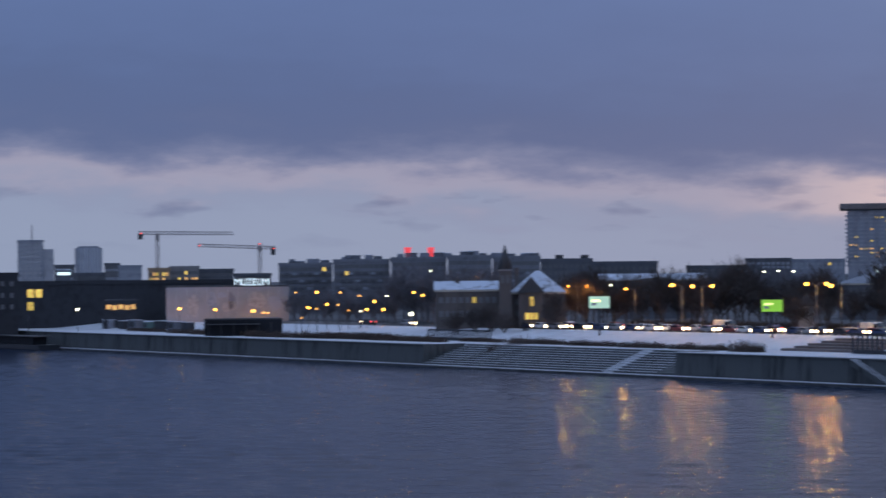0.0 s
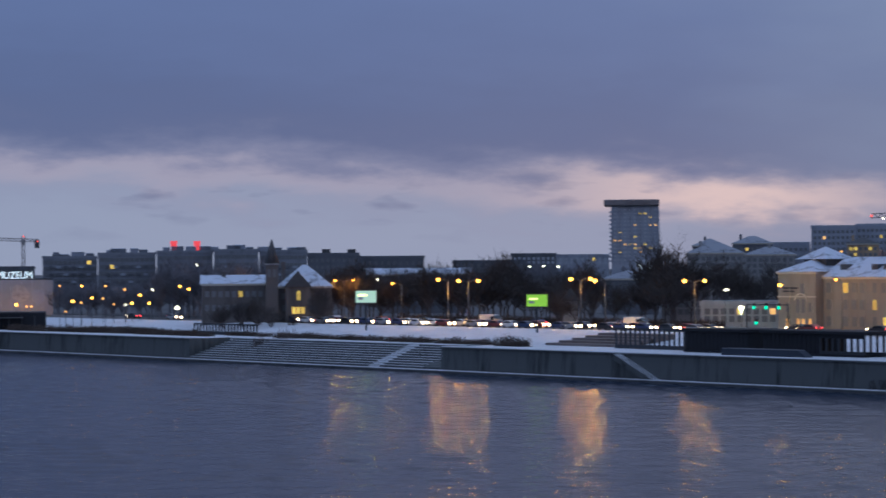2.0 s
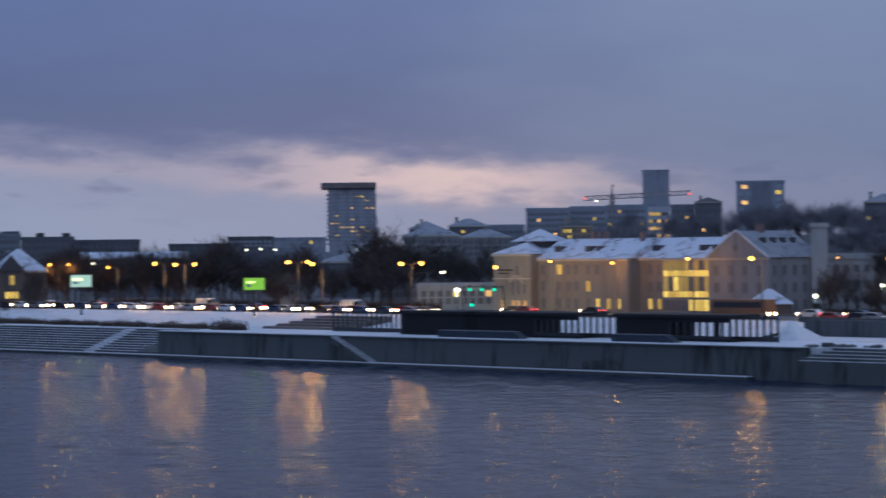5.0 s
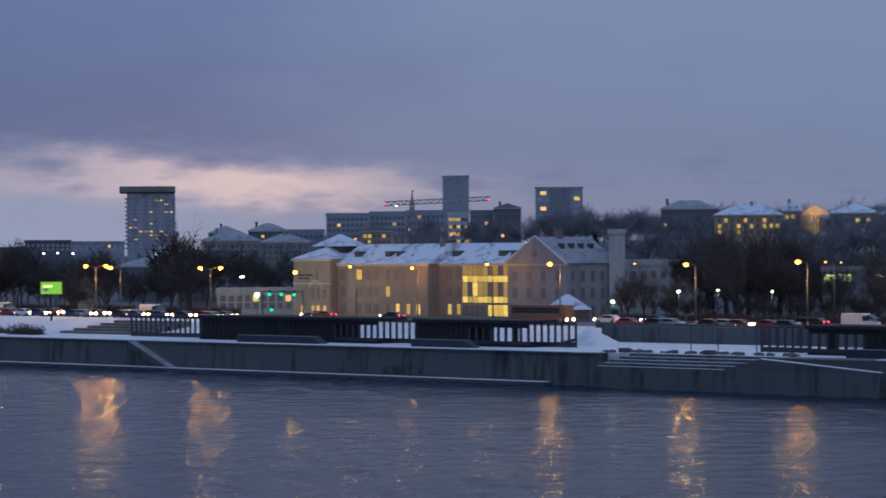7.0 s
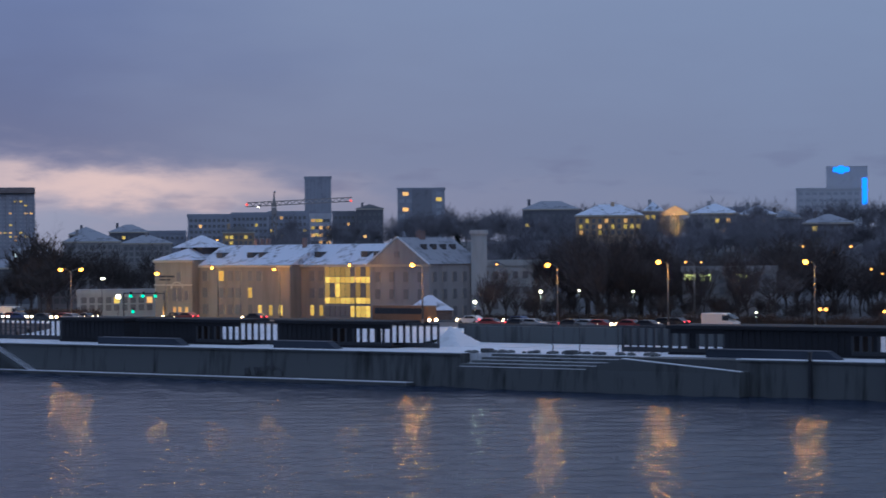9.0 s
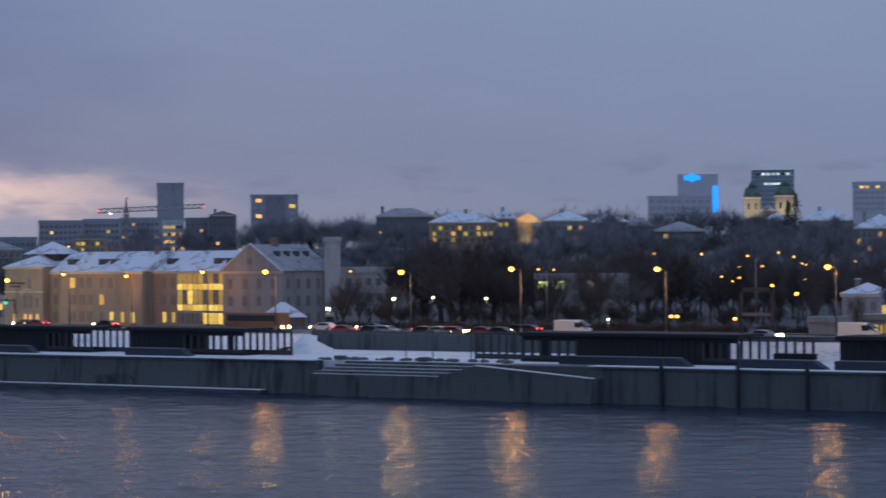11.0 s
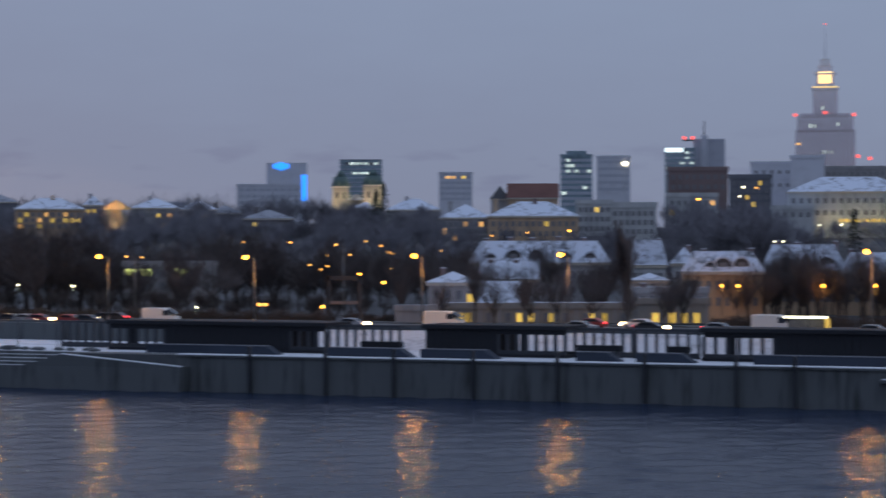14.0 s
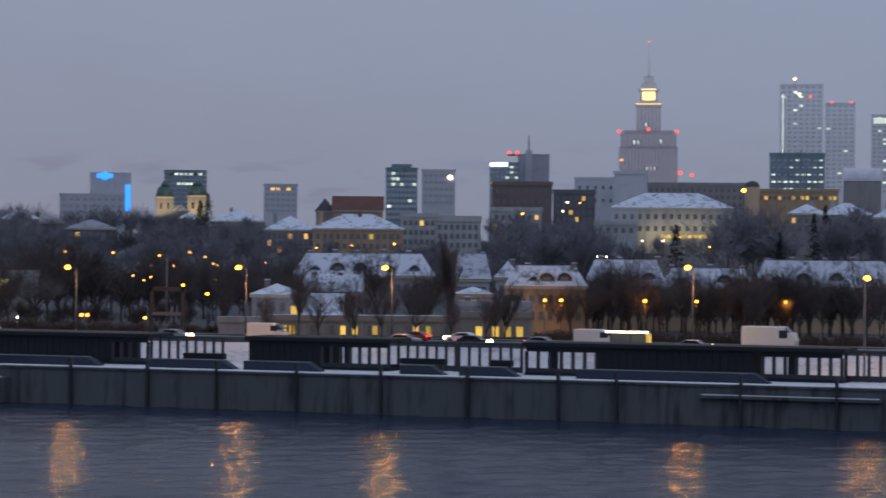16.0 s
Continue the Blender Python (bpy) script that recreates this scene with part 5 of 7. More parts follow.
building("town_house", "pale three-storey block with a snowy flat roof", -230.2, 597.1, 21.1, 11.9, 19.3, 28.2, depth=12, wall=PLASTER_PALE, roof="flat", rh=0.9, roof_mat=SNOW_ROOF, cols=7, rows=3, ww=0.9, wh=1.3, lit=0.0, seed=74, foot=14, group="houses on the slope", chimneys=0, dorm=0)
building("town_house", "pale hillside block with dark windows", -229.6, 640.1, 19.7, 13.8, 19.4, 31.7, depth=14, wall=PLASTER_PALE, roof="flat", rh=0.6, roof_mat=ROOF_DARK, cols=7, rows=4, ww=0.9, wh=1.3, lit=0.1, seed=75, foot=14, group="houses on the slope", chimneys=0, dorm=0)
building("town_house", "dark block with a few lit rooms", -221.1, 664.2, 18.4, 11.8, 27.3, 37.2, depth=14, wall=PANEL_DARK, roof="flat", rh=0.6, roof_mat=ROOF_DARK, cols=6, rows=4, ww=0.9, wh=1.3, lit=0.2, seed=76, foot=14, group="houses on the slope", chimneys=0, dorm=0)
building("town_house", "grey blank-walled block on the crest", -277, 856.3, 17.9, 15, 36.1, 47.5, depth=16, wall=PANEL_GREY, roof="flat", rh=0.6, roof_mat=ROOF_DARK, cols=5, rows=2, ww=0.9, wh=1.3, lit=0.0, seed=77, foot=14, group="houses on the slope", chimneys=0, dorm=0)
building("town_house", "tall grey blank gable on the crest", -259, 841, 17.1, 11.8, 35.7, 49, depth=16, wall=PANEL_GREY, roof="flat", rh=0.6, roof_mat=ROOF_DARK, cols=0, rows=0, ww=0.9, wh=1.3, lit=0.0, seed=78, foot=14, group="houses on the slope", chimneys=0, dorm=0)
building("town_house", "long grey office range on the crest", -242.5, 866.7, 15.6, 35.3, 36, 45.7, depth=16, wall=PLASTER_GREY, roof="flat", rh=0.6, roof_mat=ROOF_DARK, cols=16, rows=3, ww=0.9, wh=1.3, lit=0.02, seed=79, foot=14, group="houses on the slope", chimneys=0, dorm=0)
ob = building("town_house", "classical pale building with a wide snowy hipped roof", -178.3, 614.7, 16.2, 31.2, 23.6, 31.7, depth=18, wall=PLASTER_PALE, roof="hip", rh=4.0, roof_mat=SNOW_ROOF, cols=15, rows=2, ww=0.9, wh=1.3, lit=0.0, seed=80, foot=14, group="houses on the slope", chimneys=0, dorm=0)
for k in range(9):
    add_window(ob, -2.0 + k * 1.35, 0.35, 0.9, 0.8, LIT_YELLOW, -0.06)
for px in (-4.0, 3.0, 9.0):
    lo = new("floodlight", bpy.data.lights.new("floodlight", "POINT"))
    lo.data.energy, lo.data.color, lo.data.shadow_soft_size = 190, (1.0, 0.78, 0.35), 0.3
    lo.parent = ob
    lo.location = (px, -3.2, 1.0)
building("town_house", "low pale wing with snow", -188.9, 601, 17.4, 10.6, 23.5, 27.5, depth=12, wall=PLASTER_PALE, roof="flat", rh=0.5, roof_mat=SNOW_ROOF, cols=5, rows=1, ww=0.9, wh=1.3, lit=0.1, seed=81, foot=14, group="houses on the slope", chimneys=0, dorm=0)
building("town_house", "long low arcade with warm lights", -207.9, 875.7, 13.3, 30.3, 38.1, 43.6, depth=14, wall=PLASTER_WARM, roof="flat", rh=0.6, roof_mat=SNOW_ROOF, cols=18, rows=1, ww=0.9, wh=1.3, lit=0.35, seed=82, foot=14, group="houses on the slope", chimneys=0, dorm=0)
building("town_house", "white house with a snowy roof", -131.2, 606, 12.2, 13, 22.2, 29.8, depth=12, wall=PLASTER_PALE, roof="hip", rh=3, roof_mat=SNOW_ROOF, cols=8, rows=3, ww=0.9, wh=1.3, lit=0.0, seed=83, foot=14, group="houses on the slope", chimneys=2, dorm=0)
building("town_house", "small house with a snowy roof", -145.1, 623.3, 13.1, 9.3, 24.4, 30.5, depth=12, wall=PLASTER_GREY, roof="hip", rh=2.5, roof_mat=SNOW_ROOF, cols=5, rows=2, ww=0.9, wh=1.3, lit=0.1, seed=84, foot=14, group="houses on the slope", chimneys=1, dorm=0)
building("town_house", "snow-roofed house at the slope edge", -115.9, 588.7, 11.1, 9.9, 22.2, 28.9, depth=12, wall=PLASTER_GREY, roof="hip", rh=3, roof_mat=SNOW_ROOF, cols=6, rows=2, ww=0.9, wh=1.3, lit=0.1, seed=85, foot=14, group="houses on the slope", chimneys=1, dorm=0)


# old low town between the street and the slope
def eyebrow(parent, x, z, y, w=2.7, h=1.75, deep=3.2):
    """A dormer under a curved lid of snow."""
    dark, lid = bmesh.new(), bmesh.new()
    arc = [(-w / 2 * math.cos(math.pi * k / 10), h * math.sin(math.pi * k / 10) ** 0.8) for k in range(11)]
    a = [dark.verts.new((px, 0, pz)) for px, pz in arc]
    b = [dark.verts.new((px, deep, pz)) for px, pz in arc]
    dark.faces.new(a)
    dark.faces.new(b[::-1])
    for k in range(11):
        dark.faces.new((a[k], b[k], b[(k + 1) % 11], a[(k + 1) % 11]))
    bmesh.ops.recalc_face_normals(dark, faces=dark.faces[:])
    rings = []
    for yy in (-0.25, deep):
        for grow in (1.02, 1.2):
            rings.append([lid.verts.new((px * grow, yy, pz * grow + 0.02)) for px, pz in arc])
    for k in range(10):
        for p, q in ((0, 1), (1, 3), (3, 2), (2, 0)):
            lid.faces.new((rings[p][k], rings[p][k + 1], rings[q][k + 1], rings[q][k]))
    bmesh.ops.recalc_face_normals(lid, faces=lid.faces[:])
    d = part("dormer", dark, ROOF_DARK, parent)
    d.location = (x, y, z)
    part("dormer_snow", lid, SNOW_ROOF, d)
    pane = part("dormer_pane", box(-w * 0.24, w * 0.24, -0.06, 0.02, 0.15, h * 0.6), GLASS_DIM, d)
    return pane


def old_house(label, x, y, turn, w, z0, z1, rh, depth=13.0, wall=PLASTER_GREY, roof="mansard", cols=0, rows=2, brows=(), stacks=(), lit=()):
    ob = building("town_house", label, x, y, turn, w, z0, z1, depth=depth, wall=wall, roof=roof, rh=rh, roof_mat=SNOW_ROOF, cols=cols, rows=rows, ww=0.85, wh=1.35, lit=0.0, group="houses on the slope", foot=6)
    h = z1 - z0
    for k, bx in enumerate(brows):
        f = 0.78 + 0.1 * ((k * 7) % 4)
        eyebrow(ob, bx, h + rh * (0.1 + 0.05 * (k % 3)), 0.15, 2.5 * f, 1.5 * f)
    for cx, ch in stacks:
        st = part("chimney", box(cx - 0.45, cx + 0.45, depth * 0.45, depth * 0.45 + 0.8, h + rh * 0.4, h + rh + ch, 0.05), BRICK, ob)
        part("chimney_snow", box(cx - 0.5, cx + 0.5, depth * 0.45 - 0.05, depth * 0.45 + 0.85, h + rh + ch + 0.003, h + rh + ch + 0.12, 0.03), SNOW, st)
    for lx, lz in lit:
        add_window(ob, lx, lz, 0.9, 1.4, LIT_YELLOW, -0.03)
    # a drift of deeper snow along the eaves
    if roof != "flat":
        part("eaves_snow", box(-w / 2 - 0.3, w / 2 + 0.3, -0.52, 0.1, h - 0.018, h + 0.16, 0.05), SNOW, ob)
    return ob


old_house("cream two-storey house with a low snowy hipped roof", -164.1, 348.3, 25.2, 7.8, 5.9, 12.3, 1.7, 11, roof="hip", cols=4, lit=((2.6, 3.3),), stacks=((-1.5, 0.5),))
old_house("long old house with eyebrow dormers in its snowy mansard roof", -173.6, 404.3, 23.2, 24.6, 5.0, 15.0, 3.9, 14, cols=14, rows=3, brows=(-8.6, -4.6, -0.6, 4.6, 9.0), stacks=((-9.5, 0.4), (-5.2, 0.6), (-1.2, 0.5), (3.4, 0.7), (8.0, 0.5)))
old_house("gabled annex with a snow-laden roof", -168.4, 379.3, 23.9, 9.4, 5.5, 12.4, 3.0, 10, roof="gable", cols=6, rows=2, stacks=((-3.1, 0.3), (1.2, 0.2)))
old_house("low outbuilding under a steep snowy lean-to roof", -160.7, 357.6, 24.2, 6.4, 5.8, 8.8, 3.6, 12, roof="gable", cols=3, rows=1)
old_house("pale tenement with a snowy dormered roof", -153.1, 404.0, 20.8, 6.2, 5.5, 14.6, 4.4, 12, wall=PLASTER_PALE, cols=5, rows=3, brows=(-0.4,), stacks=((2.0, 0.2),))
old_house("narrow pale tenement with a peaked snowy roof", -147.2, 406.2, 19.9, 4.2, 5.5, 14.9, 2.9, 12, wall=PLASTER_PALE, roof="hip", cols=3, rows=3, stacks=((0.8, 0.2),))
old_house("pale wing with a shallow snowy roof", -141.5, 374.1, 20.7, 6.2, 5.7, 12.4, 1.2, 9, wall=PLASTER_PALE, roof="hip", cols=6, rows=2)
old_house("cream flat-topped street house with a line of snow", -130.6, 354.7, 20.2, 11.2, 6.0, 11.3, 0.3, 9, roof="flat", cols=7, rows=2, stacks=((-4.2, 0.6),))
old_house("ochre house with three dormers in a snowy roof", -130.5, 378.1, 19.0, 12.8, 6.5, 13.8, 3.3, 12, wall=PLASTER_WARM, cols=8, rows=2, brows=(-1.9, 0.1, 3.0), stacks=((-3.0, 0.3), (4.6, 0.4)))
old_house("ochre row house with a broad dark dormer", -127.9, 412.6, 17.2, 14.0, 6.5, 13.7, 4.5, 12, wall=PLASTER_WARM, cols=9, rows=2, brows=(2.2, 4.0), stacks=((-4.4, 0.6), (-1.0, 0.3), (5.6, 0.5)))
old_house("brown row house half hidden by bare trees", -113.7, 414.7, 15.3, 15.8, 6.5, 13.6, 3.2, 12, wall=PLASTER_WARM, cols=10, rows=2, brows=(-4.6, 2.8), stacks=((-6.2, 0.5), (0.4, 0.6), (6.0, 0.4)))
old_house("long brown row house with a patchy snowy roof", -94.6, 419.5, 12.7, 23.6, 6.5, 13.8, 4.5, 12, wall=PLASTER_WARM, cols=15, rows=2, brows=(-8.0, -3.4, 2.2, 7.4), stacks=((-9.6, 0.2), (-5.4, 0.5), (0.2, 0.4), (5.0, 0.6)))
t = empty("dome_house", pose(-220.5, 862.2, 41.71), "small domed corner turret on the crest", "turret")
part("wall", tube(bmesh.new(), (0, 0, -24), (0, 0, 3.2), 2.6, 2.6, 12), PLASTER_WARM, t)
part("dome", ball(bmesh.new(), (0, 0, 3.1), 2.7, 0.75), ROOF_DARK, t)
b = building("glass_block", "glass office block with lit floors", -299.7, 1265, 13.3, 28.4, 52.9, 73.4, depth=20, wall=GLASS_TEAL, foot=45, rh=1.2, roof_mat=PANEL_DARK, cols=9, rows=5, ww=1.7, wh=0.9, lit=0.35, lits=[LIT_COOL], seed=58)
# tower glass lightened to hold haze in its colour, besides the alpha fade
SKY_W = mat("hazy_glass_tower", (0.55, 0.58, 0.63), 0.5, var=0.12, fine=0.1, coarse=0.03, haze_alpha=True)
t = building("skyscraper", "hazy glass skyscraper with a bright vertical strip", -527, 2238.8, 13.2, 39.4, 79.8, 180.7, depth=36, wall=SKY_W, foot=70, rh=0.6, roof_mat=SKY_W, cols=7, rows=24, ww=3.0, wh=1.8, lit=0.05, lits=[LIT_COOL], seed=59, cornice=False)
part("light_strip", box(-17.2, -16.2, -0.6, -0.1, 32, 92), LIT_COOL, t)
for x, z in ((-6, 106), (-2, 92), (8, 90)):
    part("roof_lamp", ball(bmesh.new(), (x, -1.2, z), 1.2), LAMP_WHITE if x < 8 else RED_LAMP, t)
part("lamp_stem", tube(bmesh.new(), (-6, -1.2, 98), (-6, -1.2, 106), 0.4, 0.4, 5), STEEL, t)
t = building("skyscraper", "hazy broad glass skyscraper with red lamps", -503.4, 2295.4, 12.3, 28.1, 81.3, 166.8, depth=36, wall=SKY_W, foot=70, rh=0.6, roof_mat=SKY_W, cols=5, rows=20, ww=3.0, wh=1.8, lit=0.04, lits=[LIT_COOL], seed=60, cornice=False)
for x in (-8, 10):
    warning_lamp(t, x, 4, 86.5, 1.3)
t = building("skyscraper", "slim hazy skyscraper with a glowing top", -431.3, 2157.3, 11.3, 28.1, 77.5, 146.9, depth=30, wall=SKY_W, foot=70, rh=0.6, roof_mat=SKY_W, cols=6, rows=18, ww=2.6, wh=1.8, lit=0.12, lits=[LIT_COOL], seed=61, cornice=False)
part("glow_top", box(-12, 12, -0.6, -0.1, 62, 67), LIT_COOL, t)
t = building("arched_hall", "hall with a high curved roof", -195.2, 929.7, 11.8, 14.1, 42.6, 48.5, depth=16, wall=PLASTER_GREY, foot=20, rh=0.3, roof_mat=ROOF_DARK, cornice=False)
bm = bmesh.new()
prism(bm, [(8 - 8 * math.cos(k * math.pi / 12), 5.2 * math.sin(k * math.pi / 12)) for k in range(13)], -7, 7)
part("vault", bm, PANEL_GREY, t).location = (0, 0, 6.2)

# ---- the long cream building beside the street ----
CY = 347.0


def wing(label, x0, x1, z1, y, depth, wall=PLASTER, roof="gable", rh=4.0, foot=0.5):
    return building("civic_wing", label, (x0 + x1) / 2, y, 0, x1 - x0, 6.3, z1, depth=depth, wall=wall, roof=roof, rh=rh, roof_mat=SNOW_ROOF, group="wings of the cream building", foot=foot)


def rowwin(ob, x0, xs, z, w, h, pane, y=0.0):
    for x in xs:
        add_window(ob, x - x0, z, w, h, pane, y, TRIM)


X1, X2, X3, X4, X5, X6, X7 = -343.8, -333.8, -317.3, -307.7, -301.3, -290.1, -266.2
Z_E = 16.21
a = wing("cream corner pavilion with a stepped pyramid roof in snow", X1, X2, 17.24, CY - 2, 16, roof="hip", rh=2.4)
c0 = (X1 + X2) / 2
part("roof_neck", box(-2.9, 2.9, 5.1, 10.9, 17.24 - 6.3, 19.65 - 6.3), ROOF_DARK, a)
up = part("upper_roof", roof_mesh("hip", 7.6, 7.6, 2.39, 0.3), SNOW_ROOF, a)
up.location = (0.0, 4.2, 19.65 - 6.3)
bars(a, -3.6, 0.4, 7.6, -0.02, STEEL, 5, 0.35)
bars(a, -3.6, -0.6, 7.0, -0.02, STEEL, 4, 0.3)
rowwin(a, 0, (1.6,), 6.6, 1.1, 2.0, GLASS_DIM)
rowwin(a, 0, (-2.4, 3.6), 3.2, 0.9, 1.8, GLASS_DIM)
rowwin(a, 0, (0.4, 1.8), 3.0, 1.1, 2.6, GLASS_DIM)
rowwin(a, 0, (-2.4, 0.4, 1.8, 3.6), 0.4, 0.75, 1.5, LIT_WARM)
bm = bmesh.new()
for k in range(9):
    an, bn = math.pi * k / 9, math.pi * (k + 1) / 9
    tube(bm, (1.1 + 1.6 * math.cos(an), -0.1, 5.4 + 1.3 * math.sin(an)), (1.1 + 1.6 * math.cos(bn), -0.1, 5.4 + 1.3 * math.sin(bn)), 0.16, 0.16, 4)
part("arch_moulding", bm, TRIM, a)
part("string_course", box(-(X2 - X1) / 2 - 0.1, (X2 - X1) / 2 + 0.1, -0.16, 0, 6.0, 6.25), TRIM, a)
b = wing("cream three-storey wing with paired windows", X2, X3, Z_E, CY, 14, rh=3.8)
L = X3 - X2
for i, f in enumerate((0.1, 0.36, 0.5, 0.62, 0.82, 0.92)):
    for j, z in enumerate((0.5, 3.7, 6.9)):
        lit = (i, j) in ((1, 2), (4, 1))
        add_window(b, (f - 0.5) * L, z, 1.3, 1.9, LIT_YELLOW if lit else GLASS_DIM, 0, TRIM)
c = wing("projecting cream wing with a plain lit wall", X3, X4, Z_E, CY - 3, 17, rh=3.8)
L = X4 - X3
add_window(c, -0.3 * L, 6.9, 1.3, 1.9, GLASS_DIM, 0, TRIM)
for f in (-0.28, 0.0, 0.26):
    add_window(c, f * L, 0.5, 0.85, 1.9, LIT_YELLOW, 0, TRIM)
d = wing("cream wing next to the glazed hall", X4, X5, Z_E, CY, 14, rh=3.8)
L = X5 - X4
for f in (-0.05, 0.3):
    for z in (3.7, 6.9):
        add_window(d, f * L, z, 1.3, 1.9, GLASS_DIM, 0, TRIM)
    add_window(d, f * L, 0.5, 0.85, 1.9, LIT_YELLOW, 0, TRIM)
e = wing("glazed stair hall glowing yellow", X5, X6, Z_E, CY - 0.5, 14, wall=PLASTER_GREY, rh=3.8)
L = X6 - X5
for k in range(9):
    x = -L / 2 + 0.7 + k * (L - 1.4) / 8
    for z, h, mm in ((0.3, 2.0, LIT_YELLOW if k > 4 else GLASS_DIM), (2.75, 1.1, LIT_YELLOW), (3.95, 2.5, GLASS_DIM if k in (1, 5, 7) else LIT_YELLOW if k == 2 else LIT_STAIR), (6.55, 1.1, LIT_YELLOW), (7.75, 2.1, GLASS_DIM if k in (5, 7) else LIT_STAIR)):
        add_window(e, x, z, (L - 1.4) / 8 * 0.94, h, mm, 0, STEEL)
XG = -276.4
g = building("civic_wing", "gabled grey-cream house with a steep snowy roof", (X6 + XG) / 2, CY - 1, 0, XG - X6, 6.3, Z_E, depth=15, wall=PLASTER_GREY, roof="cross", rh=4.81, roof_mat=SNOW_THIN, foot=0.5, group="wings of the cream building")
L = XG - X6
gable = bmesh.new()
fr, bk = [], []
for x, z in ((-L / 2, 0), (L / 2, 0), (0, 4.81 - 0.15)):
    fr.append(gable.verts.new((x, -0.5, Z_E - 6.3 + z)))
    bk.append(gable.verts.new((x, -0.38, Z_E - 6.3 + z)))
gable.faces.new(fr)
gable.faces.new(bk[::-1])
for k in range(3):
    gable.faces.new((fr[k], bk[k], bk[(k + 1) % 3], fr[(k + 1) % 3]))
bmesh.ops.recalc_face_normals(gable, faces=gable.faces[:])
part("gable_wall", gable, PLASTER_GREY, g)
for s2 in (-1, 1):
    part("verge_snow", tube(bmesh.new(), (s2 * (L / 2 + 0.5), -0.45, Z_E - 6.4), (0, -0.45, Z_E - 6.3 + 4.81 + 0.1), 0.16, 0.16, 5), SNOW, g)
add_window(g, 0, Z_E - 6.3 + 1.2, 1.2, 1.1, GLASS_DIM, -0.5, TRIM)
for k in range(4):
    for z in (0.5, 3.6, 6.7):
        add_window(g, -L * 0.36 + k * L * 0.24, z, 1.1, 1.8, GLASS_DIM, 0, TRIM)
for k in range(5):
    for z in (0.5, 3.6, 6.7):
        wd = add_window(g, L / 2, z, 1.1, 1.8, GLASS_DIM, 1.6 + k * 2.9, TRIM, 90)
for k in range(4):
    part("roof_light", box(L * 0.18, L * 0.18 + 0.9, 3 + k * 2.8, 4 + k * 2.8, Z_E - 6.3 + 2.6, Z_E - 6.3 + 3.6, 0.05), ROOF_DARK, g)
part("chimney", box(-0.5, 0.6, 5.5, 7.0, Z_E - 6.3 + 3.5, Z_E - 6.3 + 6.0, 0.05), BRICK, g)
for ob, xs in ((b, (-5, 3, 6)), (d, (-1,)), (e, (2, 5))):
    for x in xs:
        part("dormer", box(x - 0.8, x + 0.8, 2.2, 5.2, Z_E - 6.3 + 1.0, Z_E - 6.3 + 2.4, 0.05), ROOF_DARK, ob)
for ob, xs in ((b, (0, 1.6, 3.2)), (c, (2,))):
    for x in xs:
        part("chimney", box(x - 0.35, x + 0.35, 7, 7.7, Z_E - 6.3 + 2.5, Z_E - 6.3 + 5.0), BRICK, ob)
ch = building("chimney_block", "square pale plastered chimney stack", -274.9, 358.8, 37.5, 2.9, 15.8, 22, depth=3, wall=PLASTER_PALE, rh=0.2, roof_mat=SNOW_ROOF, foot=8)
building("annex", "grey two-storey annex with a snowy roof edge", -275.6, 370.8, 36.6, 13.9, 5.7, 16.2, depth=12, wall=PLASTER_PALE, rh=0.5, cols=7, rows=3, lit=0.08, seed=63, foot=2)
annex = building("annex", "dim grey house behind the trees", -236.6, 382.8, 31.7, 16.8, 6.5, 14.8, depth=12, wall=PLASTER_GREY, rh=0.5, cols=6, rows=3, lit=0.0, seed=64, foot=2)
building("kiosk", "small brown kiosk with a snowy tent roof", -269.4, 337.5, 38.7, 7.6, 6.5, 8.2, depth=7.6, wall=WOOD, roof="hip", rh=2.6, roof_mat=SNOW_ROOF, foot=0.3, cornice=False)
for x, z in ((-7.1, 6.1), (-4.3, 6.1), (2.1, 6.1)):
    add_window(annex, x, z, 1.9, 1.3, LIT_GREEN)

# traffic signals over the side street
sg = empty("signal_gantry", pose(-339.8, 338, 6.4), "overhead gantry with green traffic signals", "traffic lights")
SGZ = 10.45 - 6.4
part("beam", tube(bmesh.new(), (-5.5, 0, SGZ + 0.5), (5.5, 0, SGZ + 0.5), 0.1, 0.1, 6), STEEL, sg)
part("post", tube(bmesh.new(), (-5.5, 0, 0), (-5.5, 0, SGZ + 0.6), 0.14, 0.12, 8), STEEL, sg)
part("post", tube(bmesh.new(), (5.5, 0, 0), (5.5, 0, SGZ + 0.6), 0.14, 0.12, 8), STEEL, sg)
for x, dz in ((-3.3, 0), (0, 0), (3.4, 0), (-2.7, -3.0)):
    hs = part("signal_head", box(x - 0.3, x + 0.3, -0.3, -0.1, SGZ - 0.45 + dz, SGZ + 0.8 + dz, 0.04), TRAFFIC_BOX, sg)
    part("signal_lens", box(x - 0.42, x + 0.42, -0.36, -0.304, SGZ - 0.3 + dz, SGZ + 0.25 + dz, 0.05), SIGNAL_GREEN, hs, "green signal lens")

# timber gallows frame by the street
fr = empty("timber_frame", pose(-173.1, 329.3, 6.3), "brown timber gate frame behind the parked vans", "frame")
for x in (-2.6, 2.6):
    part("post", box(x - 0.22, x + 0.22, -0.2, 0.2, -0.3, 7.2), BARK, fr)
part("beam", box(-2.8, 2.8, -0.2, 0.2, 6.6, 7.2), BARK, fr)
part("cross_beam", box(-2.4, 2.4, -0.2, 0.2, 3.0, 3.5), WOOD, fr)

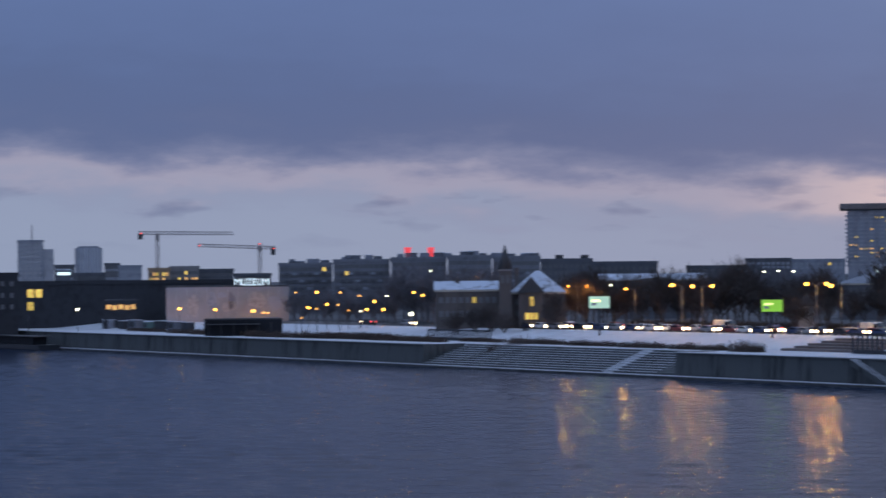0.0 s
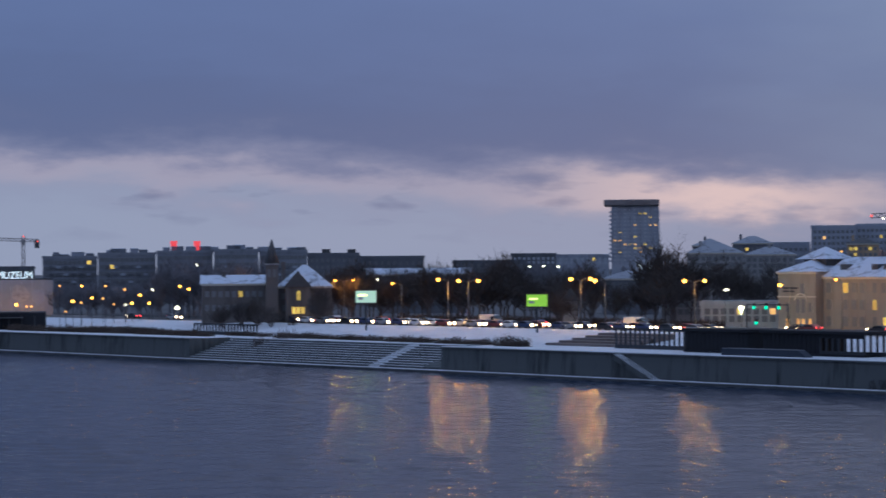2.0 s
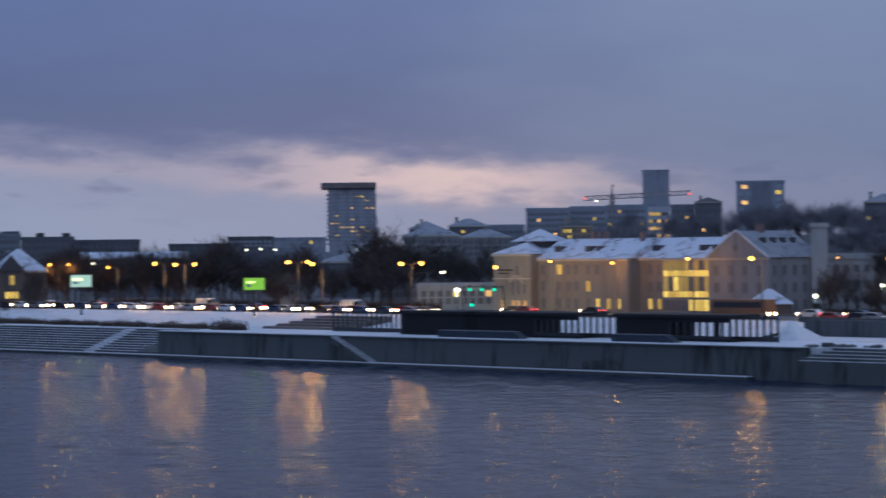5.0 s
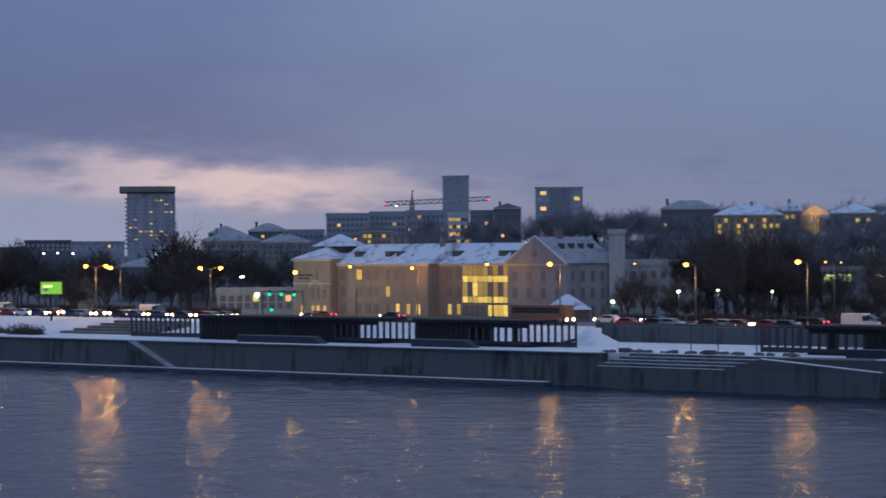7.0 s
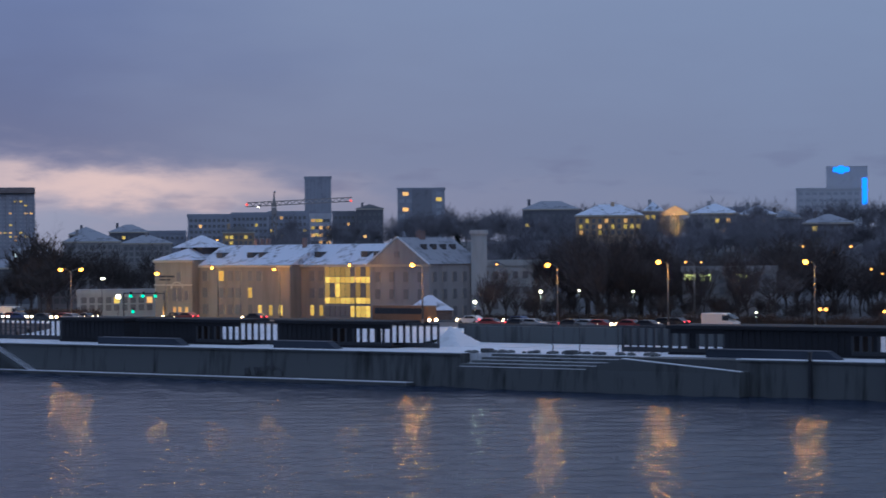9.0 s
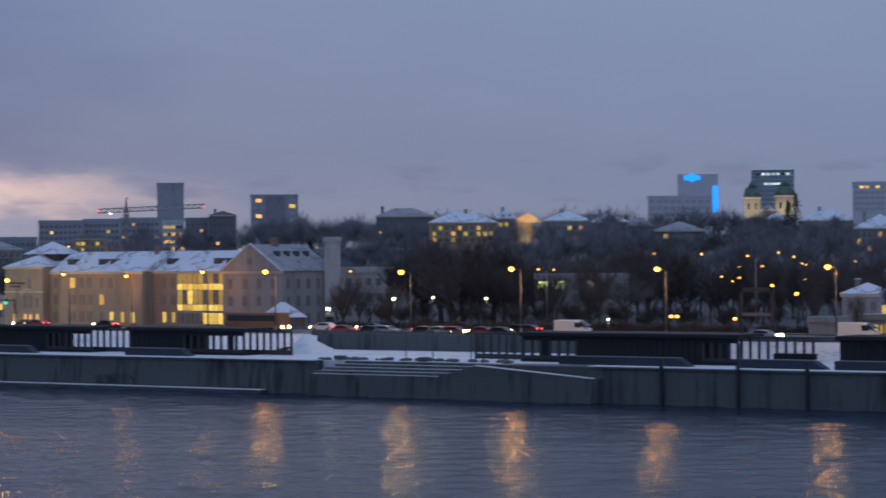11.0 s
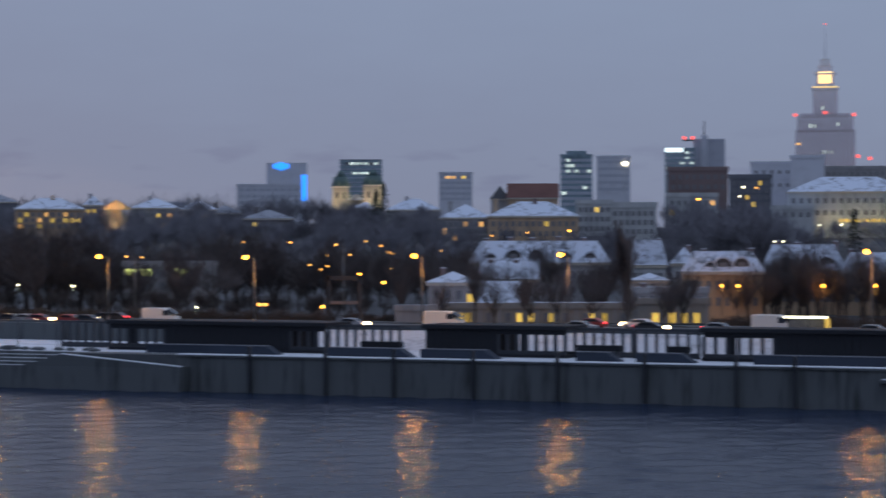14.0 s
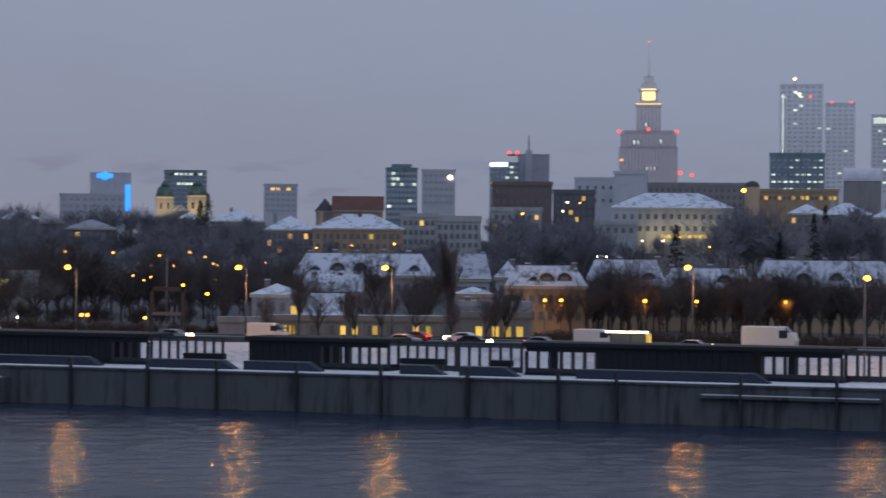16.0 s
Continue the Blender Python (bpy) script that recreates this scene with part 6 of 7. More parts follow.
rg = building("street_range", "low cream street range with small lit windows", -148.6, 345.4, 23.3, 29.5, 6, 9, depth=9, wall=PLASTER, roof="flat", rh=0.3, foot=2)
for px in (-13.9, -11.7, -10.5, -2.8, -1, 2, 8.2, 10.1):
    add_window(rg, px, 0.5, 0.75, 1.35, LIT_YELLOW)
for k in range(10):
    add_window(rg, -13.2 + k * 2.9, 0.5, 0.75, 1.35, GLASS_DIM)
rg = building("street_range", "low cream shop range with lit doorways", -128.5, 349.1, 20.2, 10.6, 6.1, 9.8, depth=9, wall=PLASTER, roof="flat", rh=0.3, foot=2)
for px in (-2.4, 0.1, 1.9, 3.7):
    add_window(rg, px, 0.4, 0.95, 1.5, LIT_YELLOW)
rg = building("street_range", "grey street wall with a small lit window", -165.1, 337.8, 26, 6.8, 6, 8.7, depth=6, wall=PLASTER_GREY, roof="flat", rh=0.3, foot=2)
add_window(rg, 1.6, 0.5, 0.75, 1.3, LIT_YELLOW)
for rg, half in [(o, 14.5 if k == 0 else 5.1 if k == 1 else 3.2) for k, o in enumerate(sorted((o for o in scene.objects if o.name.startswith("street_range") and o.type == "EMPTY"), key=lambda o: o.name))]:
    n = int(half / 1.45)
    for k in range(n + 1):
        x = -half + 2 * half * k / n
        part("pilaster", box(x - 0.16, x + 0.16, -0.12, 0.02, -0.3, 2.35), PLASTER_GREY, rg)
    part("plinth", box(-half - 0.1, half + 0.1, -0.17, 0.02, -0.35, 0.3), CONCRETE, rg)

# ---- street lamps ----
def street_lamp(x, y, z0, zl, reach=2.2, second=False, light=1050.0, bulb=None, col=(1.0, 0.42, 0.075), size=0.4):
    """A pole at x, y with its arm towards the river; zl is the height of the lamp."""
    ob = empty("street_lamp", pose(x, y, z0), "tall grey street lamp glowing amber beside the road", "street lamp", "street lamps")
    h = zl - z0
    part("base", tube(bmesh.new(), (0, 0, 0), (0, 0, 1.2), 0.18, 0.16, 10), POLE, ob)
    part("pole", tube(bmesh.new(), (0, 0, 1.2), (0, 0, h - 0.3), 0.15, 0.085, 8), POLE, ob)
    for s in ((-1, 1) if second else (-1,)):
        bm = bmesh.new()
        pts = [Vector((0, s * reach * k / 5, h - 0.3 + 0.5 * math.sin(k / 5 * 1.5))) for k in range(6)]
        for p, q in zip(pts, pts[1:]):
            tube(bm, p, q, 0.05, 0.05, 6)
        part("arm", bm, POLE, ob)
        bm = bmesh.new()
        hexa(bm, -0.2, 0.2, s * (reach + 0.35) - 0.45, s * (reach + 0.35) + 0.45, h + 0.3, h + 0.46, 0, 0.7)
        hd = part("lamp_head", bm, STEEL, ob)
        part("bulb", ball(bmesh.new(), (0, s * (reach + 0.35), h), size, 0.8), bulb or SODIUM, hd, "glowing sodium bulb")
        lo = new("lamp_light", bpy.data.lights.new("lamp_light", "POINT"))
        lo.data.energy, lo.data.color, lo.data.shadow_soft_size = light, col, 0.5
        lo.parent = ob
        lo.location = (0, s * (reach + 0.35), h - 0.6)
    return ob


street_lamp(-408.6, 314, 6.3, 15.97, second=False)
street_lamp(-401.8, 314, 6.3, 15.72, second=True, light=800.0)
street_lamp(-366.4, 314, 6.3, 16.07, second=True, light=800.0)
street_lamp(-359.3, 314, 6.3, 15.73, second=False)
street_lamp(-334.4, 314, 6.3, 15.68, second=True, light=800.0)
street_lamp(-331.8, 336, 6.4, 14.73, light=900)
street_lamp(-252.2, 314, 6.3, 16.23, second=False)
street_lamp(-225.3, 314, 6.3, 16.1, second=False)
street_lamp(-204.9, 314, 6.3, 16.48, second=False)
street_lamp(-179.8, 314, 6.3, 16.4, second=False)
street_lamp(-152.7, 314, 6.3, 16.6, second=False)
street_lamp(-130.6, 314, 6.3, 16.78, second=False)
street_lamp(-88.1, 314, 6.3, 17.19, second=False)
street_lamp(-477.2, 336, 6.4, 15.67, second=True, light=1100, size=0.28)
street_lamp(-454.6, 336, 6.4, 14.98, second=False, light=1100, size=0.28)
street_lamp(-323.7, 341.5, 6.4, 15.74, reach=1.2, light=520, size=0.28)
street_lamp(-308.0, 341.5, 6.4, 15.41, reach=1.2, light=520, size=0.28)
street_lamp(-289.8, 341.5, 6.4, 16.10, reach=1.2, light=520, size=0.28)
street_lamp(-490.5, 336, 6.4, 14.62, second=False, light=1100, size=0.28)
street_lamp(-505.7, 336, 6.4, 14.64, second=True, light=1100, size=0.28)
street_lamp(-60.5, 290, 4.5, 16.2, reach=-1.6)
street_lamp(-258.5, 345, 6.4, 16.11, light=60, size=0.2, bulb=LAMP_SMALL)
street_lamp(-220, 345, 6.4, 16.31, light=60, size=0.2, bulb=LAMP_SMALL)
street_lamp(-181.5, 345, 6.4, 18.2, light=60, size=0.2, bulb=LAMP_SMALL)


def park_lamp(x, y, z, h, m=None, r=0.3):
    ob = empty("park_lamp", pose(x, y, z), "slender lamp post with a glowing amber globe among trees", "lamp", "park lamps")
    part("post", tube(bmesh.new(), (0, 0, -1), (0, 0, h - r), 0.06, 0.05, 6), STEEL, ob)
    part("globe", ball(bmesh.new(), (0, 0, h), r, 0.85), m or LAMP_SMALL, ob)
    return ob


def park_lamps(rows):
    for x, y, zl, r, m in rows:
        g = land(x, y)
        z0 = min(g, zl - 3)
        ob = park_lamp(x, y, z0, zl - z0, m, r)
        town = m == SODIUM and 380 < math.hypot(x, y) < 402 and x > -130
        yard = m == LAMP_WHITE and -240 < x < -190 and y < 345
        if town or yard or 683 < math.hypot(x, y) < 685 or (m == LAMP_WHITE and r == 0.5 and y < 400):
            lo = new("lamp_light", bpy.data.lights.new("lamp_light", "POINT"))
            lo.data.energy, lo.data.shadow_soft_size = (240 if town else 110 if yard else 2400 if m == LAMP_WHITE else 190), 0.3
            lo.data.color = (0.85, 1.0, 0.7) if m == LAMP_WHITE else (1.0, 0.45, 0.1)
            lo.parent = ob
            lo.location = (0, 0, zl - z0 - 0.5)


park_lamps([
    (-524, 292.3, 14.72, 0.32, SODIUM),
    (-521.2, 297.2, 14.66, 0.28, LAMP_SMALL),
    (-518.9, 301.2, 13.8, 0.28, LAMP_SMALL),
    (-515.6, 306.9, 13.73, 0.26, LAMP_WHITE),
    (-517.1, 304.3, 12.4, 0.34, SODIUM),
    (-522.8, 294.4, 11.83, 0.3, SODIUM),
    (-521.5, 296.7, 11.67, 0.24, LAMP_SMALL),
    (-525, 290.5, 11.07, 0.36, SODIUM),
    (-524.1, 292.2, 10.77, 0.26, LAMP_SMALL),
    (-518.1, 302.7, 10.51, 0.34, SODIUM),
    (-516, 306.2, 10.47, 0.36, SODIUM),
    (-512.6, 311.9, 9.31, 0.55, LAMP_WHITE),
    (-512.2, 312.5, 14.48, 0.32, SODIUM),
    (-511.1, 314.3, 13.78, 0.32, SODIUM),
    (-509.2, 317.4, 14.56, 0.32, SODIUM),
    (-508.8, 318, 13.73, 0.28, LAMP_SMALL),
    (-526.5, 287.8, 14.77, 0.2, LAMP_SMALL),
    (-518.8, 301.4, 10.12, 0.2, LAMP_WHITE),
    (-520.2, 298.9, 10.28, 0.2, LAMP_SMALL),
    (-525.8, 289, 8.63, 0.2, LAMP_SMALL),
    (-504.9, 324.2, 14.61, 0.28, SODIUM),
    (-502.8, 327.4, 14.44, 0.3, SODIUM),
    (-507.5, 320.1, 10.16, 0.4, SODIUM),
    (-614.7, 299.9, 10.17, 0.4, SODIUM),
    (-610.4, 308.6, 9.91, 0.34, SODIUM),
    (-605.7, 317.8, 9.33, 0.42, SODIUM),
    (-604.4, 320.3, 8.83, 0.26, LAMP_SMALL),
    (-603.8, 321.4, 8.82, 0.26, LAMP_SMALL),
    (-549.4, 241.1, 11.28, 0.4, LAMP_WHITE),
])
park_lamps([
    (-230.2, 363.2, 16.11, 0.18, LAMP_SMALL),
    (-240.4, 415.5, 18.8, 0.24, LAMP_SMALL),
    (-232.5, 419.9, 18.69, 0.26, LAMP_SMALL),
    (-210.1, 386.6, 14.64, 0.2, LAMP_SMALL),
    (-208.4, 387.5, 13.84, 0.18, LAMP_SMALL),
    (-207.4, 388.1, 14.44, 0.2, LAMP_SMALL),
    (-216.8, 405.7, 16.26, 0.16, LAMP_SMALL),
    (-213.1, 407.7, 16.36, 0.22, LAMP_SMALL),
    (-193.2, 373, 13.26, 0.24, SODIUM),
    (-219.6, 426.8, 18.9, 0.22, LAMP_SMALL),
    (-212.5, 419.2, 18.03, 0.24, LAMP_SMALL),
    (-211.2, 419.9, 16.75, 0.22, LAMP_SMALL),
    (-210.5, 420.2, 16.53, 0.2, LAMP_SMALL),
    (-185, 365.9, 11.98, 0.26, SODIUM),
    (-192.7, 384.4, 14.12, 0.18, LAMP_SMALL),
    (-173.3, 304.1, 9.8, 0.3, LAMP_SMALL),
    (-172.6, 304.5, 9.8, 0.3, LAMP_SMALL),
    (-165.6, 308.4, 9.46, 0.22, SODIUM),
    (-206, 455.6, 20.06, 0.2, LAMP_SMALL),
    (-203.5, 467.6, 20.68, 0.2, LAMP_SMALL),
    (-195.5, 471, 21.02, 0.22, SODIUM),
    (-202.3, 424.2, 17.06, 0.15, LAMP_SMALL),
    (-127.4, 368.6, 11.73, 0.22, SODIUM),
    (-125, 369.4, 11.73, 0.24, SODIUM),
    (-112.5, 373.4, 11.74, 0.26, SODIUM),
    (-104.8, 375.6, 11.76, 0.22, SODIUM),
    (-92.8, 385.0, 11.7, 0.24, SODIUM),
    (-153.4, 475.9, 18.78, 0.2, LAMP_WHITE),
    (-151.7, 476.4, 18.78, 0.2, LAMP_WHITE),
    (-147.8, 540.2, 21.25, 0.2, SODIUM),
    (-161.4, 619.3, 27.6, 0.26, SODIUM),
    (-159.1, 619.9, 25.29, 0.3, LAMP_SMALL),
    (-156.8, 620.5, 25.29, 0.3, LAMP_SMALL),
    (-162.2, 536, 22.54, 0.24, LAMP_WHITE),
    (-157.7, 537.3, 22.53, 0.24, LAMP_WHITE),
    (-214.6, 602.9, 29.89, 0.3, SODIUM),
    (-207, 616.2, 33.15, 0.3, LAMP_WHITE),
    (-208, 615.8, 30.79, 0.26, LAMP_WHITE),
    (-203.8, 617.2, 32.99, 0.28, LAMP_SMALL),
    (-200.8, 774.4, 40.76, 0.75, SODIUM),
])
park_lamps([
    (-235.4, 323.4, 11.77, 0.3, LAMP_WHITE),
    (-237.8, 309.2, 10.39, 0.34, LAMP_WHITE),
    (-228.8, 340.2, 11.55, 0.22, LAMP_WHITE),
    (-236.1, 335.2, 11.77, 0.2, LAMP_WHITE),
    (-196.4, 325.3, 8.71, 0.18, LAMP_WHITE),
    (-336.6, 328, 10.53, 0.5, LAMP_WHITE),
    (-572.6, 558.7, 18.49, 0.3, LAMP_SMALL),
    (-550.4, 580.6, 23.03, 0.3, LAMP_SMALL),
    (-540.8, 444.5, 18.8, 0.3, LAMP_WHITE),
    (-538.2, 447.5, 18.94, 0.3, LAMP_WHITE),
    (-535.6, 450.7, 18.75, 0.3, LAMP_WHITE),
    (-765.1, 473.9, 20.43, 0.5, LAMP_WHITE),
    (-485.9, 352, 15.78, 0.3, LAMP_WHITE),
    (-417.1, 1071.7, 55.87, 1.2, LAMP_WHITE),
    (-345.9, 332.8, 13.8, 0.24, LAMP_WHITE),
    (-374.4, 360.9, 13.54, 0.24, LAMP_WHITE),
])


# ---- bare winter trees ----
def tree_mesh(seed, h, spread, twigs=3, upright=0.35, fat=1.0):
    """Trunk and limbs, and a separate mesh of twigs; fat gathers the twigs of a distant tree into sprays."""
    rd = random.Random(seed)
    tv, tf, kv, kf = [], [], [], []

    def stick(vs, fs, a, b, ra, rb, n):
        d = (b - a).normalized()
        u = d.orthogonal().normalized()
        w = d.cross(u)
        o = len(vs)
        for p, r in ((a, ra), (b, rb)):
            for k in range(n):
                an = k * math.tau / n
                vs.append(tuple(p + (u * math.cos(an) + w * math.sin(an)) * r))
        for k in range(n):
            fs.append((o + k, o + (k + 1) % n, o + n + (k + 1) % n, o + n + k))

    def grow(p, d, ln, r, lv):
        mid = p + d * ln * 0.5 + Vector((rd.uniform(-1, 1), rd.uniform(-1, 1), 0)) * ln * 0.06
        end = p + d * ln
        if lv < 3:
            sides = 6 if lv == 0 else 4 if fat == 1.0 else 3
            stick(tv, tf, p, mid, r, r * 0.8, sides)
            stick(tv, tf, mid, end, r * 0.8, r * 0.55, sides)
        else:
            u = d.orthogonal().normalized() * max(r * 0.7, 0.026) * fat
            o = len(kv)
            kv.extend((tuple(p - u), tuple(p + u), tuple(end + u * 0.25)))
            kf.append((o, o + 1, o + 2))
        if lv >= 5:
            return
        n = (5, 4, 4 if fat == 1.0 else 3, twigs, twigs)[lv]
        for k in range(n):
            s = rd.uniform(0.35, 1.0) if lv else rd.uniform(0.55, 1.0)
            q = p + d * ln * s
            ang = rd.uniform(0, math.tau)
            side = Vector((math.cos(ang), math.sin(ang), 0))
            nd = (d * rd.uniform(0.5, 0.9) + side * spread * rd.uniform(0.6, 1.1) + Vector((0, 0, upright * rd.uniform(0.2, 1)))).normalized()
            grow(q, nd, ln * rd.uniform(0.6, 0.82), r * 0.55, lv + 1)
        grow(end, (d + Vector((rd.uniform(-0.2, 0.2), rd.uniform(-0.2, 0.2), 0.1))).normalized(), ln * 0.78, r * 0.55, lv + 1)

    grow(Vector((0, 0, -0.5)), Vector((rd.uniform(-0.05, 0.05), rd.uniform(-0.05, 0.05), 1)).normalized(), h * 0.32, h * 0.017, 0)
    out = []
    high = h / max(v[2] for v in kv)
    tv, kv = ([tuple(c * high for c in v) for v in q] for q in (tv, kv))
    for nm, vs, fs, m in (("trunk", tv, tf, BARK), ("crown", kv, kf, TWIG)):
        me = bpy.data.meshes.new(nm)
        me.from_pydata(vs, [], fs)
        me.materials.append(m)
        out.append(me)
    return out


def tree_proto(seed, h, spread, twigs=3, upright=0.35, label="bare dark winter tree with a fine twiggy crown", fat=1.0):
    ob = empty("tree", pose(0, 600, -60), label, "tree", "bare trees on the bank")
    a, b = tree_mesh(seed, h, spread, twigs, upright, fat)
    part("trunk", a, None, ob)
    part("crown", b, None, ob)
    return ob


def conifer_proto(seed, h, r):
    rd = random.Random(seed)
    ob = empty("conifer", pose(0, 0, 0), "dark evergreen with drooping needle boughs", "conifer", "evergreens")
    part("trunk", tube(bmesh.new(), (0, 0, -0.5), (0, 0, h), h * 0.02, 0.03, 6), BARK, ob)
    vs, fs = [], []
    for k in range(900):
        t = rd.random() ** 0.8
        z = h * (0.08 + 0.9 * t)
        rr = r * (1 - t) ** 0.8 * rd.uniform(0.25, 1.05)
        an = rd.uniform(0, math.tau)
        c = Vector((math.cos(an) * rr, math.sin(an) * rr, z - rr * 0.2))
        s = rd.uniform(0.2, 0.55)
        o = len(vs)
        for q in range(3):
            vs.append(tuple(c + Vector((rd.uniform(-s, s), rd.uniform(-s, s), rd.uniform(-s, s) * 0.6))))
        fs.append((o, o + 1, o + 2))
    me = bpy.data.meshes.new("crown")
    me.from_pydata(vs, [], fs)
    me.materials.append(NEEDLE)
    part("crown", me, None, ob)
    return ob


PROTOS = [tree_proto(11, 13, 0.75, 4, 0.3), tree_proto(12, 13, 0.62, 4, 0.4), tree_proto(13, 13, 0.85, 4, 0.25), tree_proto(14, 13, 0.55, 4, 0.45)]
POPLAR = tree_proto(21, 19, 0.22, 4, 1.3, "tall narrow bare poplar with upright branches")
THIN = [tree_proto(31, 13, 0.6, 2, 0.45), tree_proto(32, 13, 0.5, 3, 0.55), tree_proto(33, 13, 0.7, 2, 0.4), tree_proto(34, 13, 0.55, 2, 0.35)]
FAR_TREES = [tree_proto(51, 13, 0.75, 2, 0.3, fat=2.2), tree_proto(52, 13, 0.62, 2, 0.4, fat=2.2), tree_proto(53, 13, 0.85, 2, 0.25, fat=2.2), tree_proto(54, 13, 0.55, 2, 0.45, fat=2.2)]
FIRS = [conifer_proto(41, 14, 3.2), conifer_proto(42, 11, 2.6)]
used = set()


def plant(proto, x, y, h, ref, rd, z=None):
    s = h / ref
    m = pose(x, y, land(x, y) - 0.1 if z is None else z, 0, 0, rd.uniform(0, 360)) @ Matrix.Diagonal((s * rd.uniform(0.75, 1.15), s * rd.uniform(0.75, 1.15), s, 1))
    if proto.name not in used:
        used.add(proto.name)
        proto.matrix_basis = m
        return proto
    c = copy_thing(proto, pose(0, 0, 0))
    c.matrix_basis = m
    return c


def grove(x0, y0, x1, y1, n, h, depth, seed, protos=None, clear=0):
    """Trees scattered along a line, over a strip depth metres deep."""
    rd = random.Random(seed)
    for k in range(n):
        f = (k + rd.random()) / n
        y = y0 + (y1 - y0) * f + rd.uniform(0, depth)
        x = x0 + (x1 - x0) * f + rd.uniform(-2, 2)
        r = y / (y0 + (y1 - y0) * f)
        plant(rd.choice(protos or PROTOS), x * r, y, h * rd.uniform(0.7, 1.12), 13, rd)


def wood(x0, y0, x1, y1, n, h, depth, seed):
    """A far wood: many bare trees in one mesh."""
    rd = random.Random(seed)
    vs, fs, ms, o = [], [], [], 0
    for k in range(n):
        f = (k + rd.random()) / n
        y = y0 + (y1 - y0) * f + rd.uniform(0, depth)
        r = y / (y0 + (y1 - y0) * f)
        x = (x0 + (x1 - x0) * f + rd.uniform(-2, 2)) * r
        s = h * rd.uniform(0.7, 1.12) / 13
        m = pose(x, y, land(x, y) - 0.3, 0, 0, rd.uniform(0, 360)) @ Matrix.Diagonal((s, s, s, 1))
        for mi, ch in enumerate(rd.choice(FAR_TREES).children):
            vs += [tuple(m @ v.co) for v in ch.data.vertices]
            for p in ch.data.polygons:
                fs.append(tuple(i + o for i in p.vertices))
                ms.append(mi)
            o = len(vs)
    me = bpy.data.meshes.new("far_wood")
    me.from_pydata(vs, [], fs)
    # farther woods take the haze-paled colour for bark and twigs alike
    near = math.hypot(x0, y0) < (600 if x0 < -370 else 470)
    me.materials.append(BARK if near else TWIG_HAZED)
    me.materials.append(TWIG if near else TWIG_HAZED)
    me.polygons.foreach_set("material_index", ms)
    tagged(new("far_wood", me), "leafless hillside wood in the dusk", "wood", kind="stuff")


wood(-562.1, 306, -548.8, 329.3, 34, 11.0, 50, 1)
wood(-531.6, 319, -518.1, 340.5, 40, 16.5, 50, 2)
wood(-475.9, 331.6, -457.2, 356.9, 36, 15.2, 40, 3)
wood(-440.7, 345.6, -434.4, 353.4, 10, 16.5, 40, 4)
wood(-434.4, 353.4, -428.8, 360.2, 7, 12.2, 30, 5)
wood(-413.9, 346.8, -407.3, 354.6, 9, 15.2, 40, 6)
wood(-390.8, 343.1, -379.8, 355.2, 12, 13.4, 50, 7)
wood(-384.1, 350.5, -381.7, 353.1, 4, 20.7, 20, 8)
wood(-411.1, 380.2, -394.4, 397.5, 16, 15.9, 70, 9)
wood(-495.7, 372.4, -488, 382.4, 6, 11.0, 30, 90)
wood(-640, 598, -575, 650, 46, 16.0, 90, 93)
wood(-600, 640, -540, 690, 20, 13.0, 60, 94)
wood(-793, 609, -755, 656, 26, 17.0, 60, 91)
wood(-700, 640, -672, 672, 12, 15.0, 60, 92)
grove(-249.2, 325.6, -240.3, 332.2, 6, 11.5, 20, 10, THIN)
grove(-252, 348.4, -236.9, 358.9, 21, 18.3, 45, 11)
wood(-296.1, 427.4, -281.6, 437.1, 14, 15.9, 45, 111)
grove(-223.7, 349.5, -214.1, 355.5, 5, 12.8, 30, 12, THIN)
grove(-219.3, 364, -211, 368.9, 7, 17.1, 40, 13)
grove(-223.4, 390.6, -210.2, 397.9, 10, 14.6, 40, 14)
wood(-268.3, 445.4, -242.9, 459.8, 14, 13.4, 45, 141)
grove(-205.5, 389.1, -195.9, 394, 8, 13.4, 30, 15, THIN)
grove(-238.9, 357.5, -234.1, 360.7, 6, 14.6, 30, 24)
grove(-178.9, 357.8, -162.4, 365.5, 5, 13.4, 15, 16, THIN)
grove(-154.8, 352.5, -140.2, 358.6, 5, 12.2, 15, 17, THIN)
grove(-129.6, 373.1, -92.5, 384, 60, 11.6, 28, 18, THIN)
grove(-99.2, 377.2, -76.5, 382.4, 31, 11.6, 25, 19, THIN)
wood(-199.2, 480.3, -178.4, 488.5, 16, 13.4, 40, 20)
wood(-188.1, 511.5, -164.8, 519.5, 24, 15.9, 45, 21)
wood(-146.6, 540.5, -131.2, 544.4, 16, 17.1, 45, 22)
wood(-128.9, 555.2, -111.8, 558.9, 12, 15.9, 45, 23)
wood(-228.1, 456.2, -213.5, 463.2, 10, 12.2, 40, 25)
wood(-461.5, 289.9, -455.5, 299.3, 6, 9.8, 8, 61)
wood(-445.8, 304.7, -442.7, 309.2, 3, 9.8, 8, 62)
wood(-447.1, 293.8, -443.7, 298.9, 2, 7.3, 6, 64)
wood(-387, 324.4, -382.9, 329.2, 4, 9.8, 10, 63)
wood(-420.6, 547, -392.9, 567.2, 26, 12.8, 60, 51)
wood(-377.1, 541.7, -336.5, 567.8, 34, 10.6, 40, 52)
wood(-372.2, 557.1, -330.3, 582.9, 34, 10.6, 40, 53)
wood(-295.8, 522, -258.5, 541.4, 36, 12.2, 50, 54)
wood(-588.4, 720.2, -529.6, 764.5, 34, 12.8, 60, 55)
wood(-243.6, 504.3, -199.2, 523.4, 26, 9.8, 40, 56)
